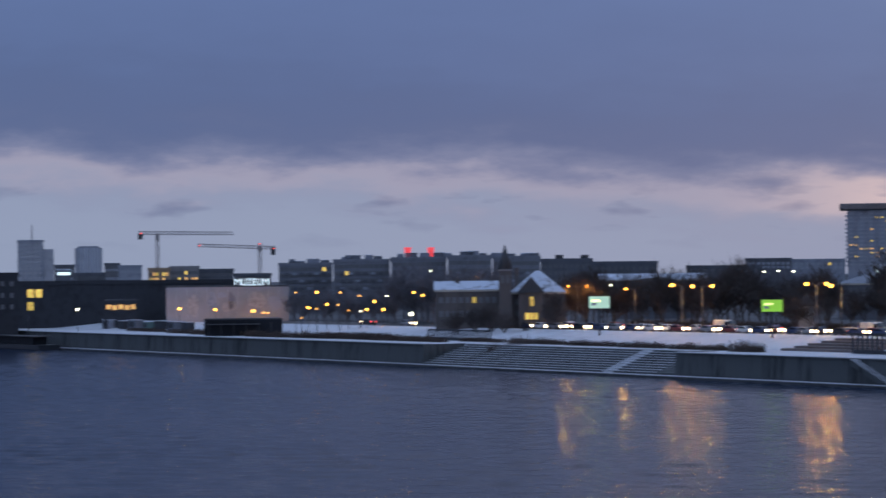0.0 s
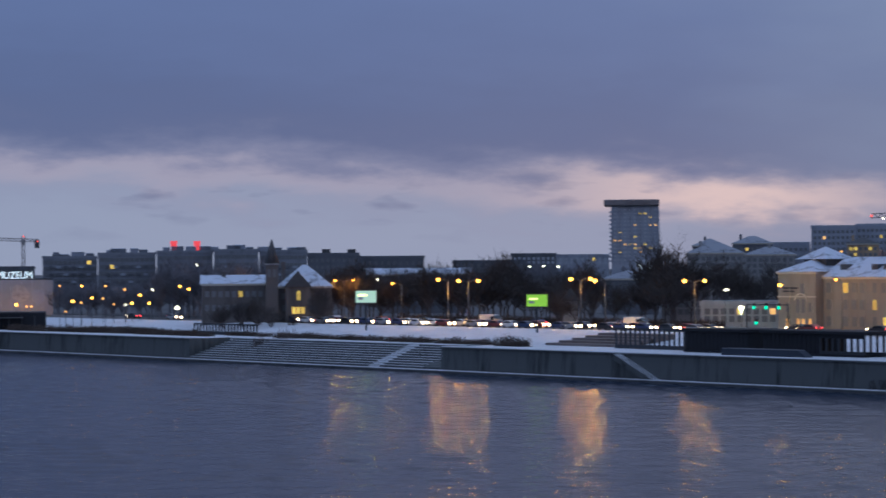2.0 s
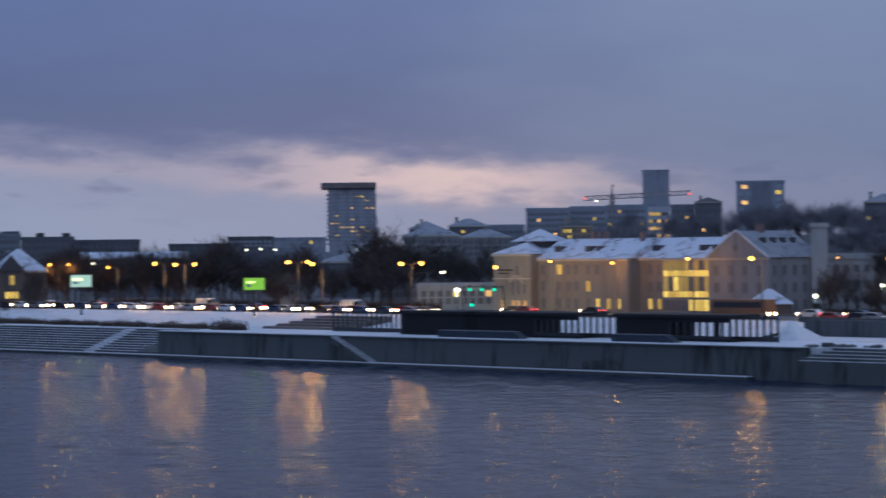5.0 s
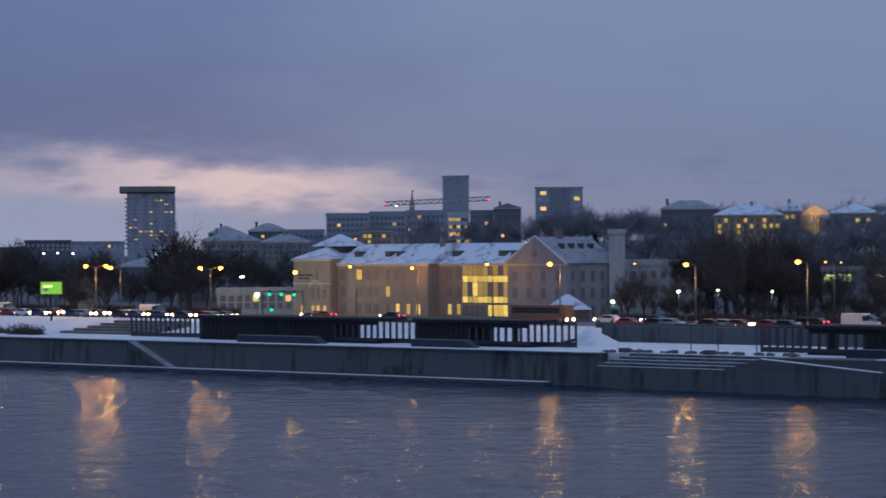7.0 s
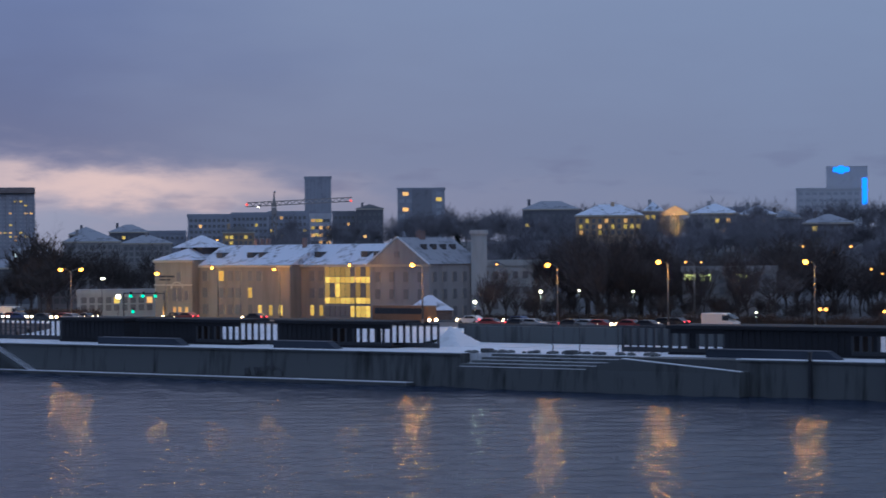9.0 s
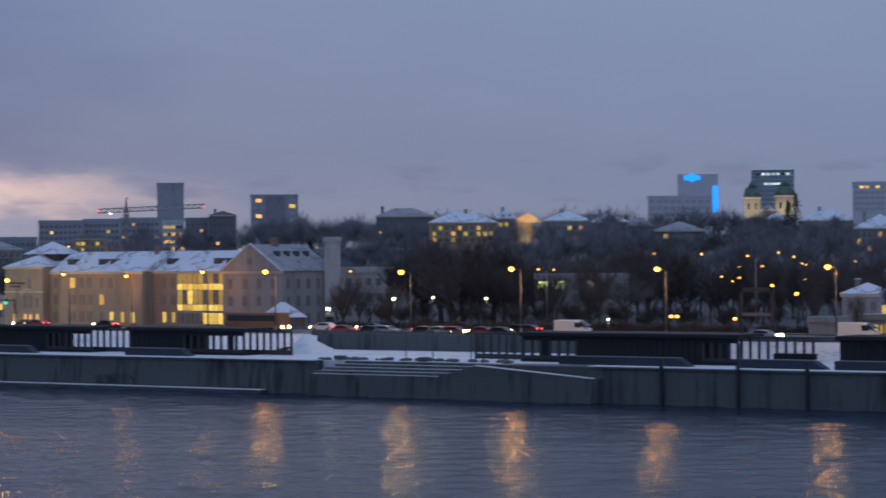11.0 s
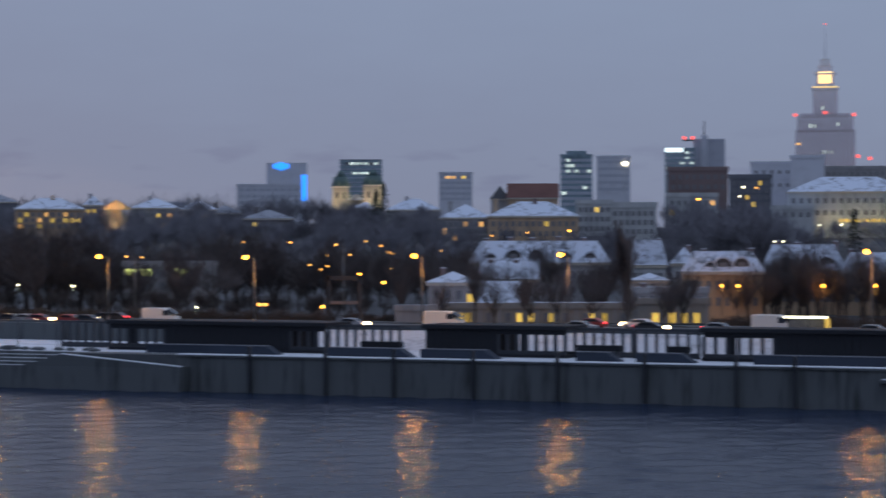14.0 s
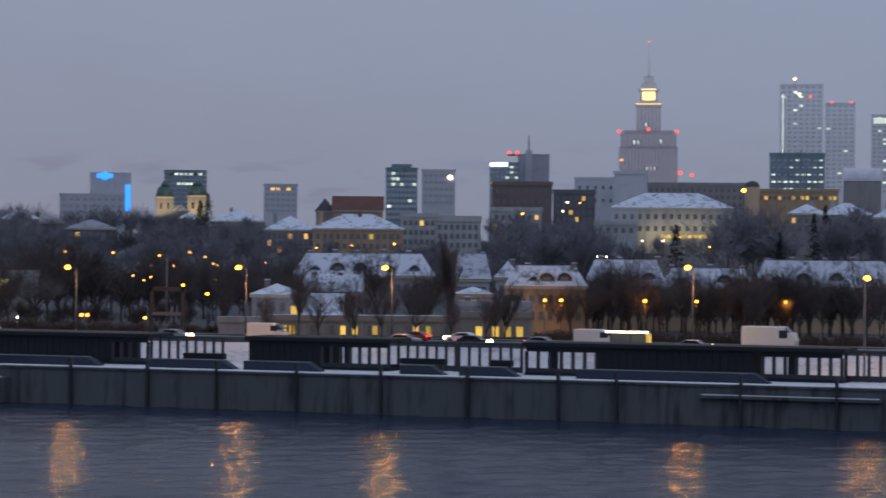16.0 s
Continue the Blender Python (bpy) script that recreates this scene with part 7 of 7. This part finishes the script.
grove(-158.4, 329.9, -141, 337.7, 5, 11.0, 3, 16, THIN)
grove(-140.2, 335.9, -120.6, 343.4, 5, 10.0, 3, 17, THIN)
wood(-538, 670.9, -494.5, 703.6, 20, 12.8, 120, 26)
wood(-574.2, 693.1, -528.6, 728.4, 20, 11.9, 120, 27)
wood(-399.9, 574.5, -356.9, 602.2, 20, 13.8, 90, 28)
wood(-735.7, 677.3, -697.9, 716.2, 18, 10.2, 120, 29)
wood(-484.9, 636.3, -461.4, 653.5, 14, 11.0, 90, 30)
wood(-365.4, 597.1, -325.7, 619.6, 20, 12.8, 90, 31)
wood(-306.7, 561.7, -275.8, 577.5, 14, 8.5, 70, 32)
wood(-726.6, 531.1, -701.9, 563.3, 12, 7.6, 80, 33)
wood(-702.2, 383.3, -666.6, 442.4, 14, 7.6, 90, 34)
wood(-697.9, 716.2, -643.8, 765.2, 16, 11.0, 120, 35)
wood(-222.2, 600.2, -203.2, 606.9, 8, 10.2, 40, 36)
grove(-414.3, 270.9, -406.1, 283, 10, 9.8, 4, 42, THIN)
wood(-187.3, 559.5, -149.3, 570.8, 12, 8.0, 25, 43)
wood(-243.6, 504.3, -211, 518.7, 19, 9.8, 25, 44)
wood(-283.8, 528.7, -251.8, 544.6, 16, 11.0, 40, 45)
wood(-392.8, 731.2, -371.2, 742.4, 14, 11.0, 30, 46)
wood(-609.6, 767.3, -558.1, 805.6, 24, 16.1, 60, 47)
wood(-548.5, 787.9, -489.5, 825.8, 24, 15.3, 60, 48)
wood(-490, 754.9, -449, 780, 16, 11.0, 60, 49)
grove(-277.1, 404.1, -250.9, 420.9, 19, 13.4, 30, 37)
grove(-231.9, 420.2, -198.9, 436.8, 24, 12.2, 30, 38)
wood(-334.3, 449.3, -313.7, 463.9, 14, 12.2, 60, 39)
wood(-262, 352, -222, 352, 26, 5.5, 20, 95)
wood(-226, 352, -180, 352, 26, 5.5, 20, 96)
grove(-128, 372, -78, 385, 15, 14.0, 18, 120, THIN)
grove(-182, 366, -150, 378, 6, 14.5, 12, 121, THIN)
rd = random.Random(5)
plant(POPLAR, -142.8, 366, 17.5, 19, rd)
plant(POPLAR, -143.3, 369, 15, 19, rd)
for k, ob in enumerate(FAR_TREES):
    plant(ob, -262 + 16 * k, 440 + 4 * k, 13, 13, rd)
plant(FIRS[0], -319.8, 410.1, 15, 13, rd)
plant(FIRS[1], -332.8, 425.2, 13, 13, rd)
plant(FIRS[0], -125.4, 545.8, 15, 13, rd)
plant(FIRS[1], -132.7, 544.1, 14, 13, rd)
plant(FIRS[0], -155, 538.1, 13, 13, rd)
plant(FIRS[1], -327, 641.5, 14, 13, rd)
plant(FIRS[0], -315.9, 624.7, 13, 13, rd)
plant(FIRS[1], -173.6, 532.4, 13, 13, rd)
plant(FIRS[0], -131.7, 585.4, 14, 13, rd)
plant(FIRS[1], -277.3, 439.9, 10, 13, rd)


# ---- shrubs on the snow ----
def shrub(x0, x1, y, h, seed, base=None):
    """A bank of dry stems."""
    rd = random.Random(seed)
    base = TOP if base is None else base
    vs, fs = [], []
    for k in range(int((x1 - x0) * 60)):
        bx, by = rd.uniform(x0, x1), y + rd.uniform(-1.3, 1.3)
        top = Vector((bx + rd.uniform(-0.6, 0.6), by + rd.uniform(-0.6, 0.6), base + h * rd.uniform(0.4, 1.05) * (0.7 + 0.5 * noise.noise((bx * 0.4, seed, 0)))))
        o = len(vs)
        w = rd.uniform(0.03, 0.09)
        vs += [(bx - w, by, base - 0.1), (bx + w, by, base - 0.1), tuple(top)]
        fs.append((o, o + 1, o + 2))
        c = Vector((bx, by, base)).lerp(top, rd.uniform(0.3, 0.9))
        o = len(vs)
        s = 0.22
        vs += [tuple(c + Vector((rd.uniform(-s, s), rd.uniform(-s, s), rd.uniform(-s, s)))) for q in range(3)]
        fs.append((o, o + 1, o + 2))
    me = bpy.data.meshes.new("shrub")
    me.from_pydata(vs, [], fs)
    me.materials.append(BUSH)
    tagged(new("shrub", me), "dry brown shrubs standing in snow", "shrub", "shrubs on the promenade")


shrub(-508.1, -487.4, 276, 2.2, 0)
shrub(-488.6, -469.1, 277, 2.4, 1)
shrub(-470.1, -451.2, 279, 1.8, 2)
shrub(-422.6, -403.5, 281, 1.7, 3)
shrub(-401.1, -385.1, 280, 1.6, 4)
shrub(-381.9, -367.8, 279, 1.7, 5)
shrub(-364.8, -349, 278, 1.6, 6)
shrub(-344.6, -336.4, 276, 2.8, 7)
shrub(-526.5, -508.2, 275, 2.2, 8)
shrub(-579.9, -560.5, 280, 1.6, 9)
shrub(-444, -428.8, 283, 1.3, 10)
shrub(-612.6, -591.6, 284, 1.4, 11)
shrub(-560, -528, 277, 2.2, 70)
shrub(-505, -472, 283, 2.0, 71)
shrub(-470, -440, 276, 1.5, 72)
# hedges along the far footway
shrub(-261.2, -247.4, 342.0, 2.0, 50, 6.35)
shrub(-246.8, -233.6, 342.0, 2.4, 51, 6.35)
shrub(-233, -218.2, 342.0, 2.2, 52, 6.35)
shrub(-217.7, -202.8, 342.0, 2.3, 53, 6.35)
shrub(-209.3, -193.8, 342.0, 2.2, 54, 6.35)
shrub(-193.3, -181.8, 342.0, 2.4, 55, 6.35)
shrub(-179.8, -171, 342.0, 2.0, 56, 6.35)
shrub(-119.7, -109.4, 342.0, 2.4, 57, 6.35)
shrub(-108.9, -98.5, 342.0, 2.6, 58, 6.35)
shrub(-98.1, -87.9, 342.0, 2.5, 59, 6.35)
shrub(-87.4, -77.7, 342.0, 2.4, 60, 6.35)
shrub(-77.3, -68.4, 342.0, 2.6, 61, 6.35)
shrub(-371.5, -356.7, 342.0, 2.2, 62, 6.35)
shrub(-396.1, -373.2, 342.0, 2.4, 63, 6.35)
shrub(-428.5, -397.9, 342.0, 2.4, 64, 6.35)
shrub(-464.1, -430.5, 342.0, 2.4, 65, 6.35)


# ---- dark pavilions on the promenade ----
PAV_Y = 276.0
PAV_TOP = 8.35


def fins(ob, x0, x1, z0, z1, step=1.35, w=0.42, y=0.0, name="fin"):
    n = max(2, int(round((x1 - x0) / step)))
    for k in range(n + 1):
        x = x0 + (x1 - x0) * k / n
        part(name, box(x - w / 2, x + w / 2, y, y + 0.18, z0, z1), STEEL, ob)


def pavilion(spans, label):
    """spans of (x0, x1, closed); one flat roof over all of them."""
    xa, xb = spans[0][0], spans[-1][1]
    ob = empty("riverside_pavilion", pose(xa, PAV_Y, TOP), label, "pavilion", "dark pavilions on the promenade")
    h = PAV_TOP - TOP
    part("roof", box(-0.4, xb - xa + 0.4, -0.5, 6.4, h - 0.5, h, 0.06), BLACK_CLAD, ob)
    part("floor", box(-0.2, xb - xa + 0.2, -0.3, 6.2, -0.1, 0.35, 0.04), BLACK_CLAD, ob)
    for x0, x1, closed in spans:
        if closed:
            part("closed_room", box(x0 - xa, x1 - xa, 0.05, 5.8, 0.35, h - 0.5), BLACK_CLAD, ob)
            n = int((x1 - x0) / 0.9)
            for k in range(n):
                x = x0 - xa + (k + 0.5) * (x1 - x0) / n
                part("cladding_board", box(x - 0.36, x + 0.36, -0.03, 0.046, 0.4, h - 0.52), BLACK_CLAD, ob)
        else:
            fins(ob, x0 - xa, x1 - xa, 0.35, h - 1.1)
            part("lintel", box(x0 - xa, x1 - xa, -0.02, 0.3, h - 1.1, h - 0.5), BLACK_CLAD, ob)
            for k in range(2, int((x1 - x0) / 1.35), 4):
                part("blind_panel", box(x0 - xa + k * 1.35 + 0.2, x0 - xa + k * 1.35 + 1.15, 0.2, 0.3, 0.8, h - 1.1), BLACK_CLAD, ob)
            part("sill", box(x0 - xa, x1 - xa, 0.02, 0.3, 0.35, 0.8), STEEL, ob)
    return ob


def screen(x0, x1, label, y=279.0, top=None):
    ob = empty("slatted_screen", pose(x0, y, TOP), label, "screen", "slatted screens")
    h = (top or PAV_TOP - 0.6) - TOP
    fins(ob, 0, x1 - x0, 0, h, 1.25, 0.34, name="slat")
    part("top_rail", box(-0.1, x1 - x0 + 0.1, -0.05, 0.25, h, h + 0.3, 0.03), STEEL, ob)
    part("bottom_rail", box(-0.1, x1 - x0 + 0.1, -0.08, 0.2, 0.05, 0.7, 0.03), STEEL, ob)
    return ob


def bench(x0, x1, label="long dark blue promenade bench with sloped end", h=1.0):
    ob = empty("promenade_bench", pose(x0, 270.0, TOP), label, "bench", "long benches")
    bm = bmesh.new()
    L = x1 - x0
    v = [bm.verts.new(p) for p in ((0, 0, -0.1), (L, 0, -0.1), (L - 1.8, 0, h), (0, 0, h), (0, 1.6, -0.1), (L, 1.6, -0.1), (L - 1.8, 1.6, h), (0, 1.6, h))]
    for f in ((0, 1, 2, 3), (7, 6, 5, 4), (3, 2, 6, 7), (4, 5, 1, 0), (1, 5, 6, 2), (4, 0, 3, 7)):
        bm.faces.new([v[i] for i in f])
    part("body", bm, SLATE_BLUE, ob)
    part("seat_top", box(0.05, L - 1.9, 0.1, 1.5, h + 0.003, h + 0.09, 0.02), PANEL_DARK, ob, "pale wet seat boards")
    return ob


screen(-317.7, -300.8, "dark slatted screen beside the stairs", 280)
pavilion([(-296.2, -281.8, True)], "black box-shaped kiosk pavilion, closed")
pavilion([(-278.5, -266.2, True), (-266.2, -257.2, False)], "black pavilion with a closed room and open fins")
screen(-260, -252.1, "dark slatted screen with snow behind")
pavilion([(-249.3, -238.9, True), (-238.9, -227.6, False)], "black pavilion glazed at one end")
screen(-230.1, -221.3, "open dark screen next to the snow heap")
screen(-190.1, -182.6, "dark slatted screen by the terrace", 280)
pavilion([(-179.8, -171.5, False), (-171.5, -152.8, True), (-152.8, -147.8, False)], "long black pavilion with a closed middle")
screen(-148.9, -138.9, "row of dark fins against snow")
pavilion([(-133.8, -124, True), (-124, -115.2, False)], "black pavilion with closed end and open fins")
screen(-116.4, -107.7, "row of dark fins and a low wall")
screen(-107.3, -99.3, "dark finned screen with snowy gaps")
pavilion([(-97.6, -89, False), (-89, -70.4, True), (-69.2, -60.1, False)], "longest black pavilion, closed in the middle")
screen(-60.3, -55.8 + 6, "dark finned screen at the north end")
bench(-281.6, -263.2)
bench(-244.9, -232.7)
bench(-170.5, -151.2)
bench(-131.6, -121.3)
bench(-89.5, -66.8)
bench(-144.3, -132.7)
bench(-111.3, -105.6)
bench(-103.8, -96.5)
for x0, x1 in ((-141, -135.6), (-112.2, -106.6), (-100.8, -98.3)):
    tb = empty("picnic_table", pose((x0 + x1) / 2, 273, TOP), "dark long promenade table with benches", "table", "dark tables")
    L = (x1 - x0) / 2
    part("tabletop", box(-L, L, -0.6, 0.6, 1.05, 1.75, 0.05), BLACK_CLAD, tb)
    for s in (-1, 1):
        part("leg", box(s * L * 0.8 - 0.15, s * L * 0.8 + 0.15, -0.4, 0.4, -0.05, 1.05), STEEL, tb)
# wooden seating stair on the snow bank
ws = empty("seating_steps", pose(-341.2, 284, TOP), "broad brown wooden seating steps on the bank", "seating steps")
WL = -321.8 - -341.2
for k in range(5):
    part("seat_step", box(0.6 * k, WL, 2.6 * k, 2.6 * k + 3.2, -0.1, 0.4 + 0.4 * k, 0.03), WOOD, ws)


# ---- traffic ----
PAINTS = [mat("car_paint_dark", (0.03, 0.032, 0.04), 0.3, 0.3), mat("car_paint_silver", (0.3, 0.31, 0.33), 0.3, 0.5), mat("car_paint_white", (0.68, 0.68, 0.68), 0.35), mat("car_paint_red", (0.22, 0.03, 0.03), 0.35), mat("car_paint_blue", (0.04, 0.06, 0.14), 0.3, 0.3)]
VAN_PAINT = mat("van_paint_cream_white", (0.78, 0.74, 0.68), 0.4, var=0.06)
CAR_PROFILE = [(-2.2, 0.3), (2.15, 0.3), (2.25, 0.55), (2.15, 0.85), (1.2, 1.0), (0.45, 1.45), (-1.1, 1.48), (-1.9, 1.05), (-2.25, 0.95), (-2.28, 0.5)]
VAN_PROFILE = [(-2.9, 0.35), (2.7, 0.35), (2.85, 0.6), (2.75, 1.1), (2.0, 1.35), (1.3, 2.25), (0.9, 2.42), (-2.85, 2.42), (-2.95, 2.2), (-2.95, 0.6)]
TRUCK_PROFILE = [(-3.6, 0.6), (3.4, 0.6), (3.5, 1.5), (3.2, 2.5), (2.2, 2.6), (2.1, 3.3), (-3.6, 3.3)]
BUS_PROFILE = [(-6, 0.4), (5.9, 0.4), (6.0, 1.2), (5.8, 3.0), (5.5, 3.1), (-5.9, 3.1), (-6, 2.9)]


def side_prism(prof, half, m):
    bm = bmesh.new()
    a = [bm.verts.new((x, -half, z)) for x, z in prof]
    b = [bm.verts.new((x, half, z)) for x, z in prof]
    k = len(prof)
    for i in range(k):
        bm.faces.new((a[i], a[(i + 1) % k], b[(i + 1) % k], b[i]))
    bm.faces.new(a)
    bm.faces.new(b[::-1])
    bmesh.ops.recalc_face_normals(bm, faces=bm.faces[:])
    bmesh.ops.bevel(bm, geom=[e for e in bm.edges if abs(e.verts[0].co.y - e.verts[1].co.y) < 0.01], offset=0.07, segments=1, affect="EDGES")
    return mesh_of("body", bm, m)


VEHICLES = {}


def vehicle(kind, paint, x, y, away=False, lights=True):
    """A parked or queuing vehicle; it points north along the bank unless it drives away."""
    prof, half, length, wheels, label = {
        "car": (CAR_PROFILE, 0.88, 2.25, (-1.4, 1.4), "car queuing on the wet street"), "van": (VAN_PROFILE, 1.0, 2.9, (-1.9, 1.9), "high-roofed delivery van on the street"),
        "truck": (TRUCK_PROFILE, 1.2, 3.5, (-2.4, 2.4), "pale box truck on the street"), "bus": (BUS_PROFILE, 1.25, 6.0, (-3.6, 3.8), "city bus on the riverside street")}[kind]
    key = (kind, paint.name, lights)
    m = pose(x, y, 6.35, 0, 0, 180 if away else 0)
    word = paint.name.split("_")[2]
    if key in VEHICLES:
        return copy_thing(VEHICLES[key], m)
    ob = empty({"car": "car", "van": "delivery_van", "truck": "box_truck", "bus": "bus"}[kind], m, word + " " + label, kind, "traffic on the street")
    part("body", side_prism(prof, half, paint), None, ob)
    zt = max(z for _, z in prof)
    for s in (-1, 1):
        if kind == "car":
            bm = bmesh.new()
            q = [bm.verts.new((xx, s * (half + yy), zz)) for xx, zz in ((0.95, 1.02), (0.35, 1.38), (-1.05, 1.4), (-1.7, 1.05)) for yy in (0.012,)]
            bm.faces.new(q)
            bmesh.ops.solidify(bm, geom=bm.faces[:], thickness=0.02)
            part("side_window", bm, GLASS_DARK, ob)
        else:
            bm = hexa(bmesh.new(), length - 2.1 if kind != "bus" else -length + 0.6, length - 1.0, s * half - 0.02, s * half + 0.02, zt * 0.55, zt * 0.86)
            part("side_window", bm, GLASS_DARK, ob)
        for wx in wheels:
            wh = part("wheel", tube(bmesh.new(), (wx, s * half - 0.2 * s, 0.33), (wx, s * half + 0.02 * s, 0.33), 0.33, 0.33, 14), RUBBER, ob)
            part("rim", tube(bmesh.new(), (wx, s * half, 0.33), (wx, s * half + 0.035 * s, 0.33), 0.2, 0.18, 10), POLE, wh)
        part("headlight", ball(bmesh.new(), (length - 0.02, s * half * 0.72, 0.72), 0.27 if lights else 0.1), HEADLIGHT if lights else GLASS_DARK, ob)
        part("tail_light", box(-length - 0.05, -length + 0.03, s * half * 0.75 - 0.16, s * half * 0.75 + 0.16, 0.75, 0.98, 0.02), TAILLIGHT, ob)
    part("windscreen", side_prism([(0.5 if kind == "car" else length - 1.0, zt * 0.68), (1.28 if kind == "car" else length - 0.2, zt * 0.66), (0.56 if kind == "car" else length - 1.4, zt * 0.96)], half * 0.86, GLASS_DARK), None, ob)
    VEHICLES[key] = ob
    return ob


rd = random.Random(77)
for x in (-455.6, -449.4, -440.4, -434.2, -426.8, -420.8, -414.5, -405.6, -396.3, -388.4, -383.8, -380.3, -369.1, -365.8, -356.4, -352.3, -345.4, -337.7, -331.7):
    vehicle("car", rd.choice(PAINTS), x + rd.uniform(-1, 1), 311.4)
for x in (-464.6, -450.6, -442, -423.1, -415.2, -406, -398.2, -381.1, -366.9, -358, -351.7, -336, -330.7):
    vehicle("car", rd.choice(PAINTS), x + rd.uniform(-1, 1), 315.2)
for x in (-475.7, -464.2, -446.1, -430.1, -408.4, -391.8, -366.6, -364.1, -317.9, -315, -298.3, -261.7, -250.1, -240.6, -210.3, -212.4, -131.4, -124.2):
    vehicle("car", rd.choice(PAINTS), x, 324.0, away=True)
for x in (-236.6, -231.1, -228.4, -220.9, -218.1, -215.6, -210.2, -207, -162.7, -127.8, -117.8, -87.2):
    vehicle("car", rd.choice(PAINTS), x, 312.0, lights=rd.random() < 0.4)
for x in (-399.8, -355.1, -198.4, -151.4, -102.7):
    vehicle("van", VAN_PAINT, x, 318.5, lights=False)
vehicle("car", PAINTS[1], -108.1, 312, lights=False)
vehicle("truck", VAN_PAINT, -78.2, 316, lights=False)
vehicle("bus", mat("bus_paint_brown", (0.2, 0.11, 0.06), 0.4), -262.5, 322, lights=True)
# lit bus shelter
bsx = -94.7
sh = empty("bus_shelter", pose(bsx, 307.2, 6.46), "glass bus shelter with a bright white roof light", "bus shelter")
part("roof", box(-2.9, 2.9, -0.7, 0.9, 2.35, 2.5, 0.03), STEEL, sh)
part("light_panel", box(-2.85, 2.85, -0.78, -0.705, 2.25, 2.5, 0.02), LAMP_WHITE, sh, "white light box edge")
part("side_light", box(2.5, 2.85, -0.6, 0.6, 0.1, 2.2), LIT_YELLOW, sh, "lit advertising panel")
for x in (-2.7, 0, 2.4):
    part("post", tube(bmesh.new(), (x, 0.7, 0), (x, 0.7, 2.4), 0.05, 0.05, 6), STEEL, sh)
part("back_panel", box(-2.7, 2.4, 0.72, 0.76, 0.3, 2.1), GLASS_DIM, sh)
part("seat", box(-2.0, 1.6, 0.2, 0.6, 0.45, 0.52), WOOD, sh)
# far string of headlights on the quay street
for k in range(9):
    vehicle("car", PAINTS[k % 5], -534.9 + k * 17 + (k * 7) % 5, 313.0, away=k % 3 == 0)
# thin masts and bollards on the terrace
for x in (-196, -191.6, -185.4):
    mp = empty("mast", pose(x, 272, TOP), "slim dark mast on a round foot", "mast", "terrace masts")
    part("pole", tube(bmesh.new(), (0, 0, 0.2), (0, 0, 6.2), 0.07, 0.05, 6), STEEL, mp)
    part("foot", tube(bmesh.new(), (0, 0, -0.03), (0, 0, 0.28), 0.45, 0.4, 10), CONCRETE_DARK, mp)
for x in (-205.7, -191.6):
    tagged(part("planter_block", box(x - 0.7, x + 0.7, 269.5, 270.7, TOP - 0.05, TOP + 0.55, 0.08), CONCRETE_DARK), "dark concrete seat block in snow", "seat block", "seat blocks")
# faded paint on the quay wall
GRAFFITI = mat("faded_dark_wall_paint", (0.05, 0.052, 0.06), 0.85, var=0.4)
gx = -242
gf = empty("wall_scrawl", pose(gx, 264.55, 2.1), "faded dark scrawl painted on the quay wall", "graffiti")
rd = random.Random(9)
for k in range(9):
    bm = bmesh.new()
    x = -3.4 + k * 0.8
    a = Vector((x, -0.03, rd.uniform(-0.7, 0)))
    for q in range(4):
        b2 = a + Vector((rd.uniform(-0.5, 0.6), 0, rd.uniform(-0.9, 0.9)))
        tube(bm, a, b2, 0.1, 0.09, 4)
        a = b2
    part("stroke", bm, GRAFFITI, gf)

# kiosks and containers on the southern promenade
for x, w, h, mm in ((-639.1, 4.5, 2.6, PANEL_MID), (-629, 3.4, 2.4, CHARCOAL), (-621.7, 5.0, 2.7, PANEL_DARK), (-613.1, 3.0, 2.3, COPPER), (-605.4, 4.2, 2.6, CHARCOAL), (-597.2, 4.6, 2.5, PANEL_DARK), (-589.4, 3.0, 2.4, CHARCOAL)):
    kk = empty("container_kiosk", pose(x, 290, TOP), "small closed container kiosk standing in the snow", "kiosk", "container kiosks")
    part("body", box(-w / 2, w / 2, -1.2, 1.2, -0.05, h, 0.05), mm, kk)
    part("roof_snow", box(-w / 2 - 0.1, w / 2 + 0.1, -1.3, 1.3, h + 0.003, h + 0.14, 0.04), SNOW, kk)
    part("shutter", box(-w * 0.36, w * 0.3, -1.26, -1.204, 0.9, h - 0.4), STEEL, kk)
screen(-459.7, -435.1, "row of dark seat posts on the bank", 284, 6.6)
